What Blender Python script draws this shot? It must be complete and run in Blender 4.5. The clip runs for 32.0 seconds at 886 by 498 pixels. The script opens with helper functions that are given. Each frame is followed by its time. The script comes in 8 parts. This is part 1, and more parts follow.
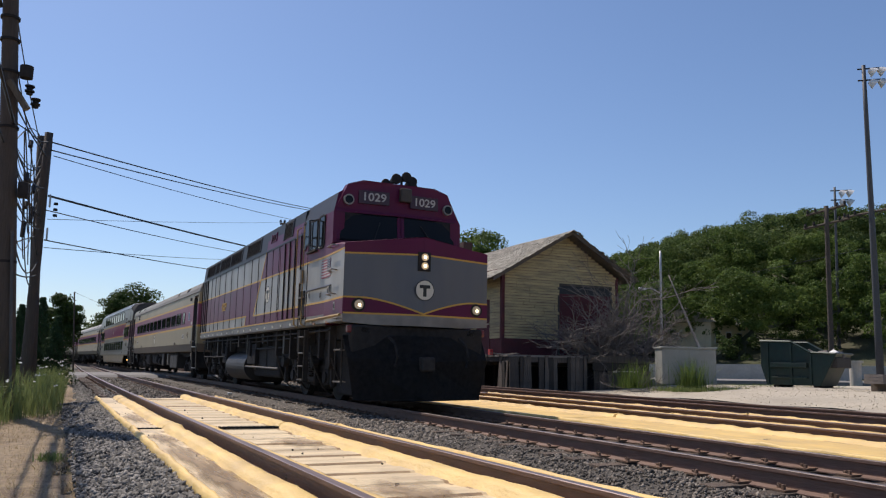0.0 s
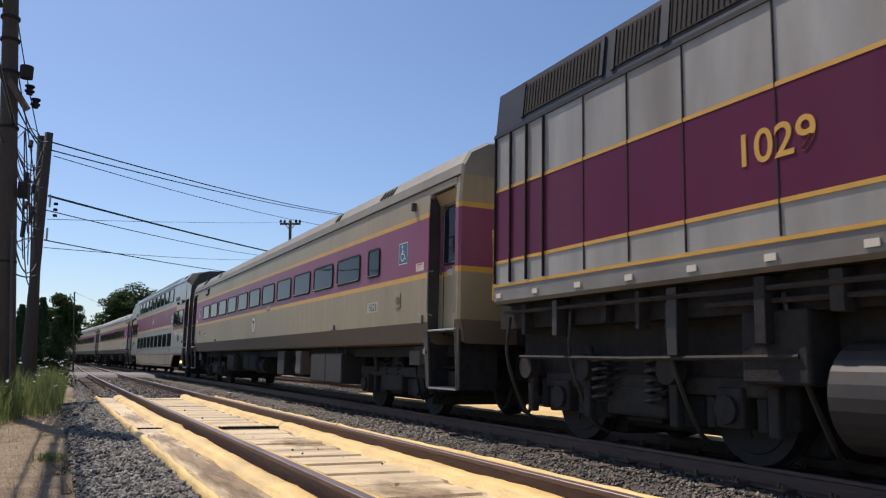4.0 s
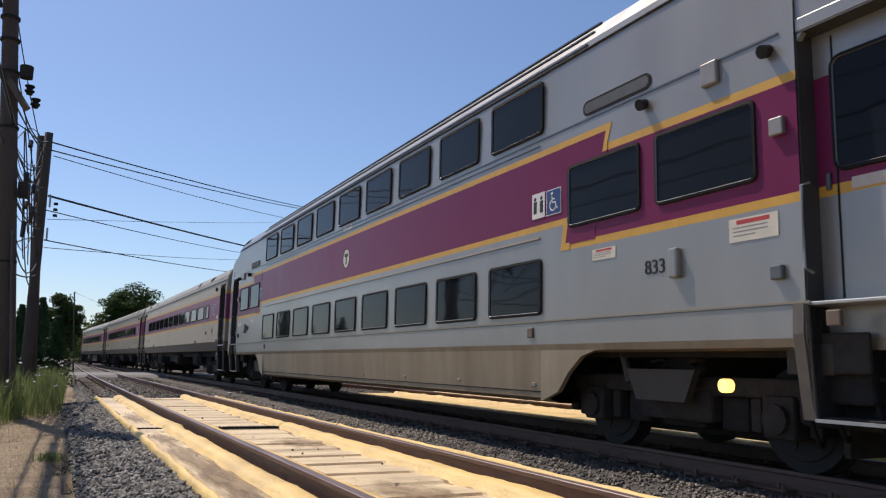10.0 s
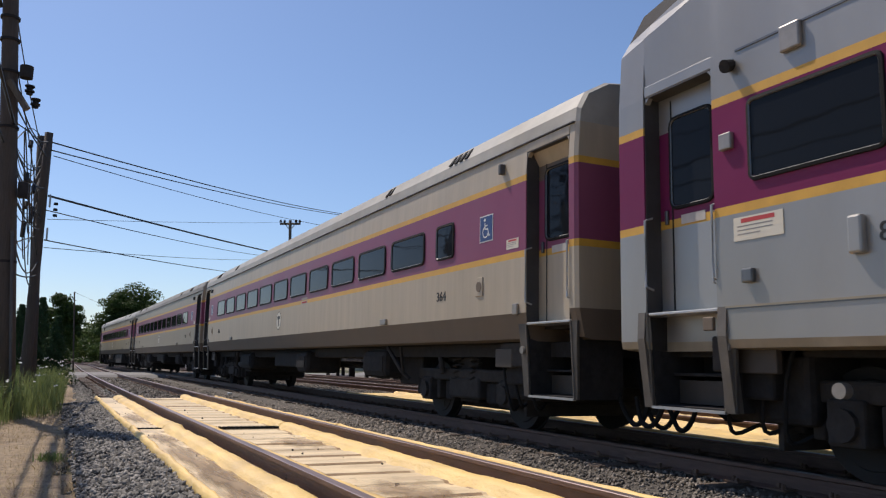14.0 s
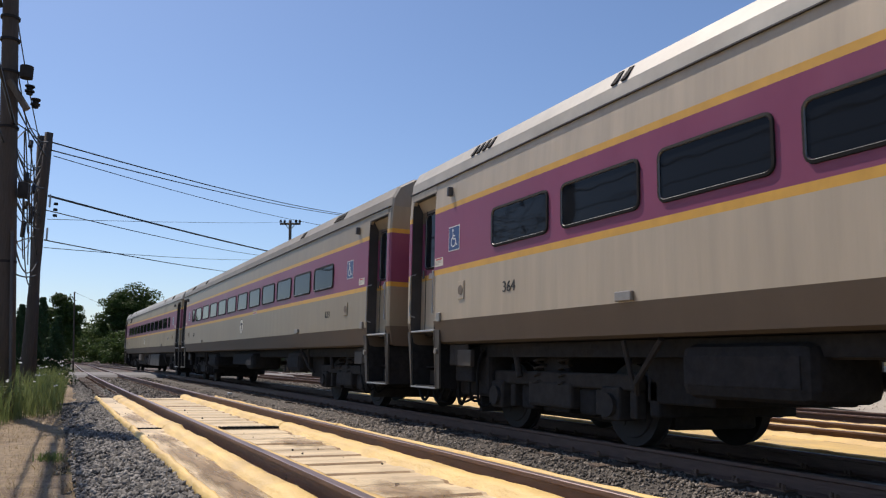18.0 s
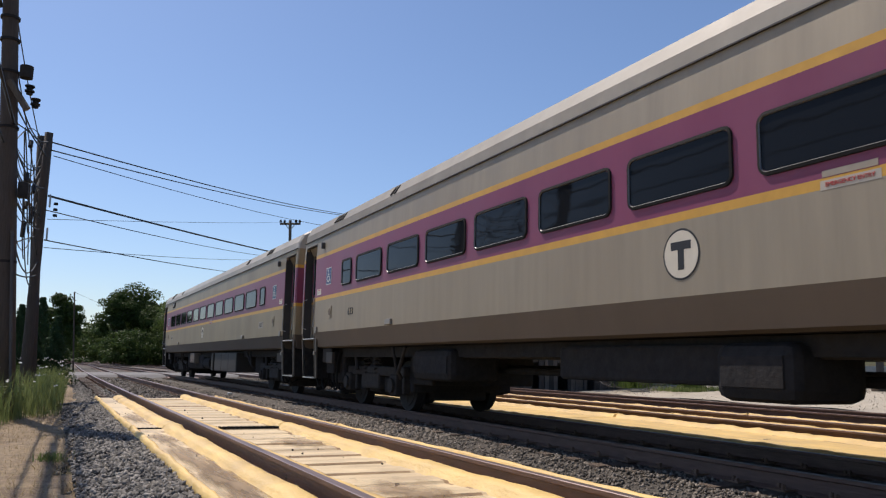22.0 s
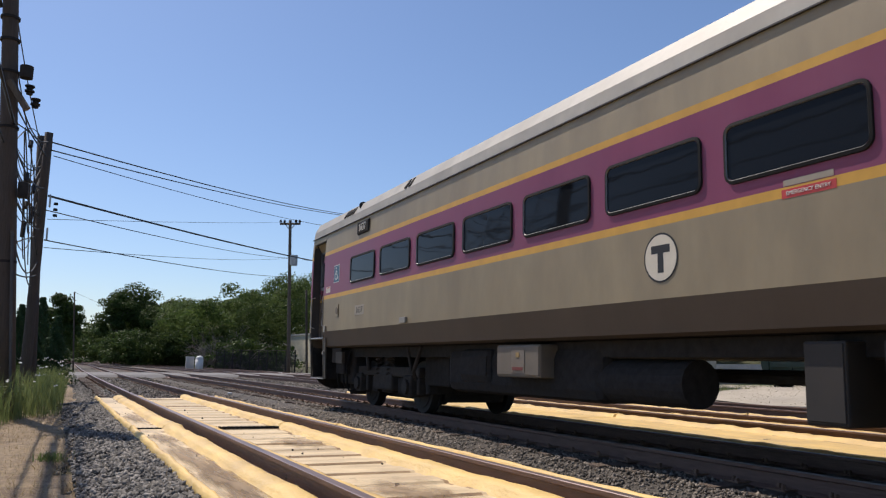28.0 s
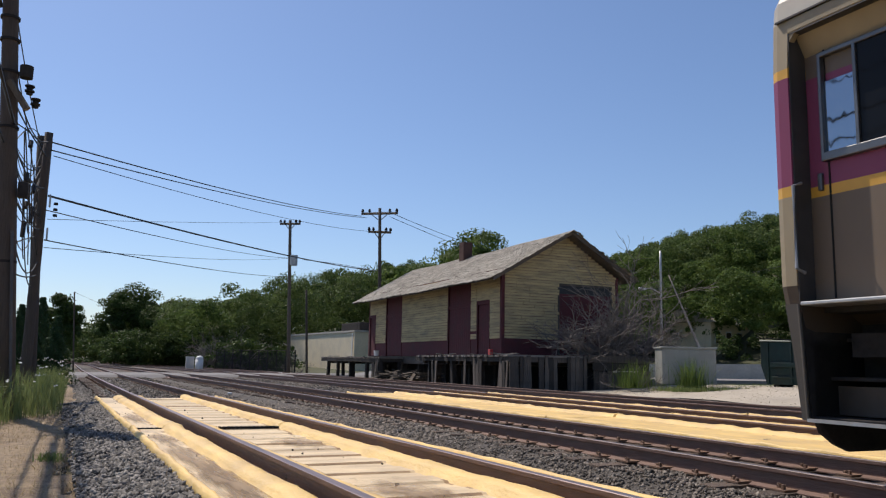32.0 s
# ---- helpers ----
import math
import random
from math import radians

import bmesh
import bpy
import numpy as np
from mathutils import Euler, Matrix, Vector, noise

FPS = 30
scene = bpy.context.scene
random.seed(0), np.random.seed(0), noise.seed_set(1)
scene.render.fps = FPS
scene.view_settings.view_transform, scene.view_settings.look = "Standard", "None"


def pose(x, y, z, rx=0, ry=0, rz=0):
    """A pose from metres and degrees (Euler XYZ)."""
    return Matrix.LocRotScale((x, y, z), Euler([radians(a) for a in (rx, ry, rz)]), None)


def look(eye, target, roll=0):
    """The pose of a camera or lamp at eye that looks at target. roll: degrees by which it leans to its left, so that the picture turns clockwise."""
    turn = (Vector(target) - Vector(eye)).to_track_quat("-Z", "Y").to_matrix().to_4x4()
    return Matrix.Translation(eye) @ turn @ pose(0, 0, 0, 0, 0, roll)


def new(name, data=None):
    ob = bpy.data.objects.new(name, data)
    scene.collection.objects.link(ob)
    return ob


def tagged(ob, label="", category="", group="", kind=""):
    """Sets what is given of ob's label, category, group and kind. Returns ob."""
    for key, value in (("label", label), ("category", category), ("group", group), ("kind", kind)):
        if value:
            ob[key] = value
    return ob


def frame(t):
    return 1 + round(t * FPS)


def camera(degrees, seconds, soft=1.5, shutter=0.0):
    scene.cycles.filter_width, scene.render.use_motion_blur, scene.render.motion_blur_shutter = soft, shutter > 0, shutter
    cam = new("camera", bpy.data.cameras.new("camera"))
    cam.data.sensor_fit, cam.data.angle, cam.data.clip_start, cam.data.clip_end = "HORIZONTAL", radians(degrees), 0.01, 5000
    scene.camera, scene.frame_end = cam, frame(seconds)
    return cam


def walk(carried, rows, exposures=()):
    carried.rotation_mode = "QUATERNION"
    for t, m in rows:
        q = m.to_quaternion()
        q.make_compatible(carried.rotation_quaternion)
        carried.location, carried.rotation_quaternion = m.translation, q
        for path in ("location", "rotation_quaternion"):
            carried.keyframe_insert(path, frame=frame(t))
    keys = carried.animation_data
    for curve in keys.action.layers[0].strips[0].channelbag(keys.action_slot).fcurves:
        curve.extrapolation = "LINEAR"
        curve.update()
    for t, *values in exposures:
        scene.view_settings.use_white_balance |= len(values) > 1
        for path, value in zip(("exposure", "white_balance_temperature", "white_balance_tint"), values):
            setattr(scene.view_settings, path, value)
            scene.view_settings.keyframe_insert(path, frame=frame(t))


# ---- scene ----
# ------------------------------------------------------------ camera
cam = camera(58.49, 32.0, 1.2, 0.06)
YAW, PITCH = 0.43267, 0.14438
EYE = Vector((0.0, 0.0, 0.868))
AIM = EYE + Vector((math.sin(YAW) * math.cos(PITCH), math.cos(YAW) * math.cos(PITCH), math.sin(PITCH)))
walk(cam, [(0.0, look(EYE, AIM, 1.134)), (32.0, look(EYE, AIM, 1.134))], [(0.0, 0.0, 6880, 15), (32.0, 0.0, 6880, 15)])

# ------------------------------------------------------------ light
SUN_AZ, SUN_EL = radians(-20.0), radians(56.0)   # azimuth from +y towards +x
world = bpy.data.worlds.new("world")
scene.world = world
world.use_nodes = True
wn = world.node_tree.nodes
sky = wn.new("ShaderNodeTexSky")
sky.sky_type = "NISHITA"
sky.sun_disc = False
sky.sun_elevation, sky.sun_rotation = SUN_EL, SUN_AZ
sky.altitude, sky.air_density, sky.dust_density, sky.ozone_density = 50, 1.0, 0.6, 7.5
wn["Background"].inputs["Strength"].default_value = 0.126
world.node_tree.links.new(sky.outputs[0], wn["Background"].inputs["Color"])
sun_data = bpy.data.lights.new("sun", "SUN")
sun_data.energy, sun_data.angle, sun_data.color = 4.3, radians(0.53), (1.0, 0.955, 0.88)
sun = new("sun", sun_data)
sun.rotation_euler = Vector((-math.sin(SUN_AZ) * math.cos(SUN_EL), -math.cos(SUN_AZ) * math.cos(SUN_EL), -math.sin(SUN_EL))).to_track_quat("-Z", "Y").to_euler()


# ------------------------------------------------------------ materials
def mat(name, col, rough=0.6, metal=0.0, scale=8.0, var=0.15, bump=0.0, stain=None, stain_scale=0.7, stain_amt=0.0, island=0.0, objvar=0.0, emit=None, stretch=(1, 1, 1), spec=0.5, fine=None):
    """A node material: base colour with grain at two scales, stains, bump."""
    m = bpy.data.materials.new(name)
    m.use_nodes = True
    nt = m.node_tree
    N, L = nt.nodes, nt.links
    b = N["Principled BSDF"]
    b.inputs["Roughness"].default_value, b.inputs["Metallic"].default_value = rough, metal
    b.inputs["Specular IOR Level"].default_value = spec
    tc = N.new("ShaderNodeTexCoord")
    mp = N.new("ShaderNodeMapping")
    mp.inputs["Scale"].default_value = stretch
    L.new(tc.outputs["Object"], mp.inputs[0])
    n1 = N.new("ShaderNodeTexNoise")
    n1.inputs["Scale"].default_value, n1.inputs["Detail"].default_value, n1.inputs["Roughness"].default_value = scale, 6, 0.6
    L.new(mp.outputs[0], n1.inputs["Vector"])
    ramp = N.new("ShaderNodeMapRange")
    ramp.inputs["From Min"].default_value, ramp.inputs["From Max"].default_value = 0.25, 0.75
    ramp.inputs["To Min"].default_value, ramp.inputs["To Max"].default_value = 1 - var, 1 + var
    L.new(n1.outputs[0], ramp.inputs[0])
    mul = N.new("ShaderNodeMix")
    mul.data_type, mul.blend_type = "RGBA", "MULTIPLY"
    mul.inputs[0].default_value = 1.0
    mul.inputs[6].default_value = (*col, 1)
    L.new(ramp.outputs[0], mul.inputs[7])
    out = mul.outputs[2]
    if stain:
        n2 = N.new("ShaderNodeTexNoise")
        n2.inputs["Scale"].default_value, n2.inputs["Detail"].default_value = stain_scale, 8
        L.new(mp.outputs[0], n2.inputs["Vector"])
        r2 = N.new("ShaderNodeMapRange")
        r2.inputs["From Min"].default_value, r2.inputs["From Max"].default_value = 0.45, 0.72
        r2.inputs["To Max"].default_value = stain_amt
        L.new(n2.outputs[0], r2.inputs[0])
        mx = N.new("ShaderNodeMix")
        mx.data_type = "RGBA"
        L.new(r2.outputs[0], mx.inputs[0])
        L.new(out, mx.inputs[6])
        mx.inputs[7].default_value = (*stain, 1)
        out = mx.outputs[2]
    if island or objvar:
        src = N.new("ShaderNodeNewGeometry").outputs["Random Per Island"] if island else N.new("ShaderNodeObjectInfo").outputs["Random"]
        amt = island or objvar
        r3 = N.new("ShaderNodeMapRange")
        r3.inputs["To Min"].default_value, r3.inputs["To Max"].default_value = 1 - amt, 1 + amt
        L.new(src, r3.inputs[0])
        m3 = N.new("ShaderNodeMix")
        m3.data_type, m3.blend_type = "RGBA", "MULTIPLY"
        m3.inputs[0].default_value = 1.0
        L.new(out, m3.inputs[6])
        L.new(r3.outputs[0], m3.inputs[7])
        out = m3.outputs[2]
    L.new(out, b.inputs["Base Color"])
    if bump:
        bn = N.new("ShaderNodeBump")
        bn.inputs["Strength"].default_value, bn.inputs["Distance"].default_value = min(1.0, bump), 0.02
        n4 = N.new("ShaderNodeTexNoise")
        n4.inputs["Scale"].default_value, n4.inputs["Detail"].default_value = fine or scale * 2.5, 4
        L.new(mp.outputs[0], n4.inputs["Vector"])
        L.new(n4.outputs[0], bn.inputs["Height"])
        L.new(bn.outputs[0], b.inputs["Normal"])
    rr = N.new("ShaderNodeMapRange")
    rr.inputs["To Min"].default_value, rr.inputs["To Max"].default_value = max(0.02, rough - 0.08), min(1, rough + 0.1)
    L.new(n1.outputs[0], rr.inputs[0])
    L.new(rr.outputs[0], b.inputs["Roughness"])
    if emit:
        b.inputs["Emission Color"].default_value, b.inputs["Emission Strength"].default_value = (*emit[0], 1), emit[1]
    return m


def leafmat(name, col, col2, trans=0.35):
    m = bpy.data.materials.new(name)
    m.use_nodes = True
    N, L = m.node_tree.nodes, m.node_tree.links
    N.remove(N["Principled BSDF"])
    geo = N.new("ShaderNodeNewGeometry")
    oi = N.new("ShaderNodeObjectInfo")
    tc = N.new("ShaderNodeTexCoord")
    no = N.new("ShaderNodeTexNoise")
    no.inputs["Scale"].default_value, no.inputs["Detail"].default_value = 0.22, 3
    L.new(tc.outputs["Object"], no.inputs["Vector"])
    ad = N.new("ShaderNodeMath")
    ad.operation = "MULTIPLY_ADD"
    ad.inputs[1].default_value = 0.55
    L.new(geo.outputs["Random Per Island"], ad.inputs[0])
    mr = N.new("ShaderNodeMapRange")
    mr.inputs["From Min"].default_value, mr.inputs["From Max"].default_value = 0.3, 0.7
    mr.inputs["To Min"].default_value, mr.inputs["To Max"].default_value = -0.1, 0.55
    L.new(no.outputs[0], mr.inputs[0])
    L.new(mr.outputs[0], ad.inputs[2])
    mx = N.new("ShaderNodeMix")
    mx.data_type = "RGBA"
    mx.inputs[6].default_value, mx.inputs[7].default_value = (*col, 1), (*col2, 1)
    L.new(ad.outputs[0], mx.inputs[0])
    d = N.new("ShaderNodeBsdfPrincipled")
    d.inputs["Roughness"].default_value = 0.55
    d.inputs["Specular IOR Level"].default_value = 0.1
    t = N.new("ShaderNodeBsdfTranslucent")
    ms = N.new("ShaderNodeMixShader")
    ms.inputs[0].default_value = trans
    L.new(mx.outputs[2], d.inputs["Base Color"])
    L.new(mx.outputs[2], t.inputs["Color"])
    L.new(d.outputs[0], ms.inputs[1])
    L.new(t.outputs[0], ms.inputs[2])
    L.new(ms.outputs[0], N["Material Output"].inputs["Surface"])
    return m


M_BALLAST = mat("ballast", (0.09, 0.077, 0.063), 0.9, scale=35, var=0.55, bump=1.0, stain=(0.09, 0.07, 0.055), stain_scale=0.5, stain_amt=0.5)
M_STONE = mat("ballast_stone", (0.16, 0.147, 0.13), 0.85, scale=30, var=0.3, bump=0.4, island=0.75)
M_STONEDK = mat("brown_ballast_stone", (0.145, 0.123, 0.1), 0.85, scale=30, var=0.3, bump=0.4, island=0.75)
M_ROTWOOD = mat("rotten_dark_timber", (0.1, 0.082, 0.068), 0.95, scale=10, var=0.4, bump=0.8, stretch=(3, 3, 0.3), objvar=0.5)
M_ENDWALL = mat("shade_and_grime_dark", (0.05, 0.047, 0.046), 0.6, scale=4, var=0.3, stain=(0.03, 0.026, 0.024), stain_scale=1.5, stain_amt=0.6)
M_BOXDK = mat("brown_equipment_box", (0.034, 0.028, 0.024), 0.65, scale=4, var=0.2, stain=(0.05, 0.04, 0.032), stain_scale=1.5, stain_amt=0.5)
M_BOXTAN = mat("tan_equipment_panel", (0.17, 0.14, 0.108), 0.6, scale=4, var=0.15, stain=(0.1, 0.08, 0.06), stain_scale=1.5, stain_amt=0.5)
M_PURPLEBI = mat("deep_purple_band_paint", (0.18, 0.021, 0.078), 0.35, 0.0, scale=1.4, var=0.08, stain=(0.15, 0.032, 0.085), stain_scale=0.7, stain_amt=0.5, spec=0.16)
M_TANK = mat("grimy_tank_paint", (0.04, 0.035, 0.031), 0.55, 0.1, scale=4, var=0.3, stain=(0.06, 0.045, 0.035), stain_scale=2.0, stain_amt=0.6)
M_DIRT = mat("dry_dirt", (0.31, 0.228, 0.14), 0.95, scale=16, var=0.5, bump=1.0, stain=(0.13, 0.085, 0.055), stain_scale=2.2, stain_amt=0.85, fine=90)
M_SAND = mat("pale_gravel", (0.45, 0.39, 0.3), 0.95, scale=7, var=0.2, bump=0.7, stain=(0.3, 0.26, 0.21), stain_scale=0.35, stain_amt=0.6, fine=50)
M_ASPHALT = mat("worn_asphalt", (0.2, 0.19, 0.18), 0.9, scale=12, var=0.2, bump=0.4, stain=(0.14, 0.13, 0.125), stain_amt=0.5)
M_GRASSGROUND = mat("weedy_ground", (0.06, 0.066, 0.03), 0.95, scale=5, var=0.4, bump=0.8, stain=(0.07, 0.06, 0.04), stain_scale=0.4, stain_amt=0.7)
M_RAIL = mat("rusty_rail_steel", (0.15, 0.088, 0.066), 0.62, 0.2, scale=25, var=0.3, bump=0.3, stretch=(1, 0.15, 1))
M_RAILHEAD = mat("worn_rail_head", (0.2, 0.15, 0.14), 0.42, 0.6, scale=12, var=0.25, stretch=(1, 0.08, 1))
M_RAILBRIGHT = mat("polished_rail_head", (0.17, 0.135, 0.12), 0.45, 0.55, scale=12, var=0.2, stretch=(1, 0.08, 1))
M_TIE = mat("weathered_tie_wood", (0.105, 0.075, 0.055), 0.9, scale=9, var=0.4, bump=0.9, stretch=(1, 6, 4), objvar=0.35)
M_PLATE = mat("rusty_tie_plate", (0.19, 0.115, 0.075), 0.85, 0.1, scale=30, var=0.35, bump=0.5)
M_PANBROWN = mat("brown_pan_lines_and_grime", (0.32, 0.21, 0.115), 0.8, scale=9, var=0.4, bump=0.4, stain=(0.42, 0.29, 0.15), stain_scale=4.0, stain_amt=0.9)
M_PANFLOOR = mat("bleached_pan_floor", (0.68, 0.53, 0.32), 0.6, scale=5, var=0.16, bump=0.5, stain=(0.42, 0.31, 0.19), stain_scale=1.6, stain_amt=0.8, stretch=(0.6, 1.5, 1), fine=45)
M_PANLIP = mat("yellow_pan_lip", (0.74, 0.5, 0.17), 0.55, scale=4, var=0.17, bump=0.5, stain=(0.5, 0.33, 0.14), stain_scale=2.2, stain_amt=0.7, stretch=(1, 0.5, 1), fine=40)
M_PUDDLE = mat("brown_oily_grime", (0.25, 0.165, 0.095), 0.75, scale=4, var=0.45, stain=(0.36, 0.26, 0.15), stain_scale=3.0, stain_amt=0.8)


def soft_edge(m):
    """Lets a film of grime thin out towards its rim, by its own space."""
    N, L = m.node_tree.nodes, m.node_tree.links
    tc = N.new("ShaderNodeTexCoord")
    ln = N.new("ShaderNodeVectorMath")
    ln.operation = "LENGTH"
    L.new(tc.outputs["Object"], ln.inputs[0])
    no = N.new("ShaderNodeTexNoise")
    no.inputs["Scale"].default_value, no.inputs["Detail"].default_value = 2.6, 7
    L.new(tc.outputs["Object"], no.inputs["Vector"])
    sb = N.new("ShaderNodeMath")
    sb.operation = "MULTIPLY_ADD"
    sb.inputs[1].default_value = 2.4
    L.new(no.outputs[0], sb.inputs[0])
    neg = N.new("ShaderNodeMath")
    neg.operation = "MULTIPLY"
    neg.inputs[1].default_value = -1.0
    L.new(ln.outputs["Value"], neg.inputs[0])
    L.new(neg.outputs[0], sb.inputs[2])
    mr = N.new("ShaderNodeMapRange")
    mr.inputs["From Min"].default_value, mr.inputs["From Max"].default_value, mr.inputs["To Max"].default_value = 0.3, 1.1, 0.7
    L.new(sb.outputs[0], mr.inputs[0])
    L.new(mr.outputs[0], N["Principled BSDF"].inputs["Alpha"])


soft_edge(M_PUDDLE)
M_STEEL = mat("dusty_brushed_steel", (0.325, 0.274, 0.2), 0.5, 0.25, scale=5.0, var=0.13, bump=0.06, stain=(0.27, 0.215, 0.15), stain_scale=0.55, stain_amt=0.35, stretch=(1, 1, 0.1))
M_STEELCLEAN = mat("washed_brushed_steel", (0.47, 0.39, 0.29), 0.5, 0.25, scale=5.0, var=0.13, bump=0.06, stain=(0.36, 0.29, 0.2), stain_scale=0.55, stain_amt=0.35, stretch=(1, 1, 0.1))
M_STEELLOW = mat("darker_brushed_steel", (0.175, 0.133, 0.0967), 0.6, 0.3, scale=2.0, var=0.12, bump=0.06, stain=(0.17, 0.12, 0.08), stain_scale=0.8, stain_amt=0.5, stretch=(1, 1, 0.3))
M_SILVER = mat("silver_grey_paint", (0.33, 0.318, 0.3), 0.33, 0.45, scale=1.5, var=0.08, stain=(0.26, 0.225, 0.18), stain_scale=0.6, stain_amt=0.55, stretch=(1, 1, 0.3))
M_LABELTAN = mat("faded_tan_label", (0.2, 0.165, 0.13), 0.6, scale=8, var=0.12)
# Same grey paint twice: darker for the shaded nose front, paler for lit sides
M_LOCOSHADED = mat("shaded_nose_grey_paint", (0.12, 0.123, 0.134), 0.42, 0.15, scale=3, var=0.08, stain=(0.16, 0.145, 0.13), stain_scale=1.0, stain_amt=0.5, stretch=(1, 1, 0.25))
M_LOCOLIT = mat("lit_side_grey_paint", (0.365, 0.352, 0.325), 0.45, 0.1, scale=3, var=0.13, stain=(0.18, 0.15, 0.112), stain_scale=1.1, stain_amt=0.75, stretch=(1, 1, 0.22))
M_ROOF = mat("dusty_painted_roof", (0.27, 0.245, 0.205), 0.6, 0.05, scale=3, var=0.14, stain=(0.19, 0.165, 0.13), stain_scale=0.9, stain_amt=0.6)
M_ROOFPALE = mat("pale_painted_roof", (0.4, 0.375, 0.325), 0.55, 0.05, scale=3, var=0.14, stain=(0.27, 0.24, 0.195), stain_scale=0.9, stain_amt=0.6)
M_PURPLE = mat("purple_band_paint", (0.235, 0.06, 0.12), 0.4, 0.0, scale=1.4, var=0.1, stain=(0.22, 0.0852, 0.135), stain_scale=0.7, stain_amt=0.5, spec=0.25, stretch=(1, 1, 0.4))
M_PURPLEDK = mat("maroon_purple_paint", (0.118, 0.017, 0.055), 0.38, 0.0, scale=1.4, var=0.12, stain=(0.12, 0.035, 0.06), stain_scale=0.9, stain_amt=0.6, spec=0.14, stretch=(1, 1, 0.3))
M_GOLD = mat("yellow_stripe_paint", (0.62, 0.34, 0.05), 0.45, scale=4, var=0.12)
M_STEELDIRTY = mat("brown_dusted_steel", (0.35, 0.284, 0.18), 0.5, 0.2, scale=5.0, var=0.14, bump=0.06, stain=(0.215, 0.168, 0.105), stain_scale=0.55, stain_amt=0.4, stretch=(1, 1, 0.12))
M_STEELSOILED = mat("soiled_brushed_steel", (0.31, 0.25, 0.158), 0.5, 0.2, scale=3.0, var=0.14, bump=0.06, stain=(0.2, 0.155, 0.1), stain_scale=1.1, stain_amt=0.55, stretch=(1, 1, 0.4))
M_SKIRTDARK = mat("darker_lower_steel", (0.115, 0.0861, 0.064), 0.6, 0.3, scale=2.0, var=0.15, bump=0.06, stain=(0.0852, 0.062, 0.045), stain_scale=0.8, stain_amt=0.5, stretch=(1, 1, 0.3))
M_BLACK = mat("black_underframe", (0.031, 0.029, 0.029), 0.85, scale=9, var=0.4, bump=0.3, stain=(0.042, 0.034, 0.027), stain_scale=2.0, stain_amt=0.5, spec=0.2)
M_DARKROOF = mat("dark_roof_paint", (0.03, 0.032, 0.038), 0.5, scale=4, var=0.2, spec=0.3)
M_UNDER = mat("dusty_underframe_steel", (0.05, 0.044, 0.04), 0.8, 0.1, scale=7, var=0.35, bump=0.3, spec=0.2)
M_WHEEL = mat("wheel_steel", (0.021, 0.019, 0.018), 0.75, 0.1, scale=15, var=0.3)
M_RUBBER = mat("black_rubber", (0.016, 0.016, 0.016), 0.75, scale=12, var=0.2, spec=0.2)
M_PATCH = mat("dull_number_patch", (0.44, 0.4, 0.34), 0.5, scale=8, var=0.1)
M_PATCHDK = mat("faded_number_patch", (0.33, 0.285, 0.225), 0.5, scale=8, var=0.1)
M_ALU = mat("dull_aluminium_trim", (0.15, 0.15, 0.15), 0.35, 0.7, scale=10, var=0.15)
M_FRAME = mat("dull_window_frame", (0.3, 0.27, 0.24), 0.4, 0.5, scale=10, var=0.15)
M_WHITE = mat("white_paint", (0.72, 0.7, 0.66), 0.5, scale=8, var=0.07)
M_CREAM = mat("cream_decal", (0.66, 0.61, 0.5), 0.5, scale=8, var=0.07)
M_INK = mat("black_decal", (0.015, 0.014, 0.014), 0.5, scale=8, var=0.1)
M_BLUE = mat("blue_sign", (0.015, 0.05, 0.17), 0.4, scale=8, var=0.06)
M_FLAGRED = mat("faded_red_decal", (0.3, 0.05, 0.065), 0.5, scale=8, var=0.12)
M_FLAGWHITE = mat("dusty_white_decal", (0.5, 0.46, 0.42), 0.5, scale=8, var=0.12)
M_FLAGBLUE = mat("faded_navy_decal", (0.03, 0.035, 0.075), 0.5, scale=8, var=0.12)
M_RED = mat("red_sign", (0.5, 0.05, 0.045), 0.45, scale=8, var=0.08)
M_LOCOSILL = mat("grimy_sill_paint", (0.22, 0.205, 0.185), 0.5, 0.1, scale=4, var=0.2, stain=(0.12, 0.1, 0.085), stain_scale=1.5, stain_amt=0.7, stretch=(1, 0.5, 1))
M_REDDK = mat("dull_red_lamp", (0.16, 0.02, 0.022), 0.3, scale=8, var=0.1)
M_BOARDDK = mat("dark_number_board", (0.045, 0.014, 0.026), 0.4, scale=8, var=0.1)
M_GOLDDK = mat("worn_yellow_rail_paint", (0.4, 0.26, 0.09), 0.55, scale=14, var=0.35, stain=(0.2, 0.15, 0.1), stain_scale=5, stain_amt=0.8)
M_AMBERDULL = mat("orange_reflector", (0.5, 0.17, 0.03), 0.3, scale=8, var=0.1)
M_LENS = mat("lamp_lens", (0.5, 0.42, 0.28), 0.15, emit=((1.0, 0.7, 0.36), 0.28))
M_LAMPCORE = mat("lamp_filament_glow", (0.8, 0.7, 0.5), 0.2, emit=((1.0, 0.8, 0.5), 2.2))
M_DITCH = mat("ditch_lamp_lens", (0.35, 0.3, 0.24), 0.15, emit=((1.0, 0.75, 0.42), 0.12))
M_TEAL = mat("faded_teal_sign", (0.025, 0.11, 0.19), 0.45, scale=8, var=0.1)
M_STEPSIDE = mat("grimy_step_plate", (0.07, 0.057, 0.047), 0.6, 0.2, scale=4, var=0.25, stain=(0.07, 0.055, 0.045), stain_scale=2.0, stain_amt=0.6)
M_STEPPLATE = mat("grimy_step_well_steel", (0.1, 0.087, 0.074), 0.55, 0.25, scale=4, var=0.25, stain=(0.06, 0.05, 0.042), stain_scale=2.0, stain_amt=0.6)
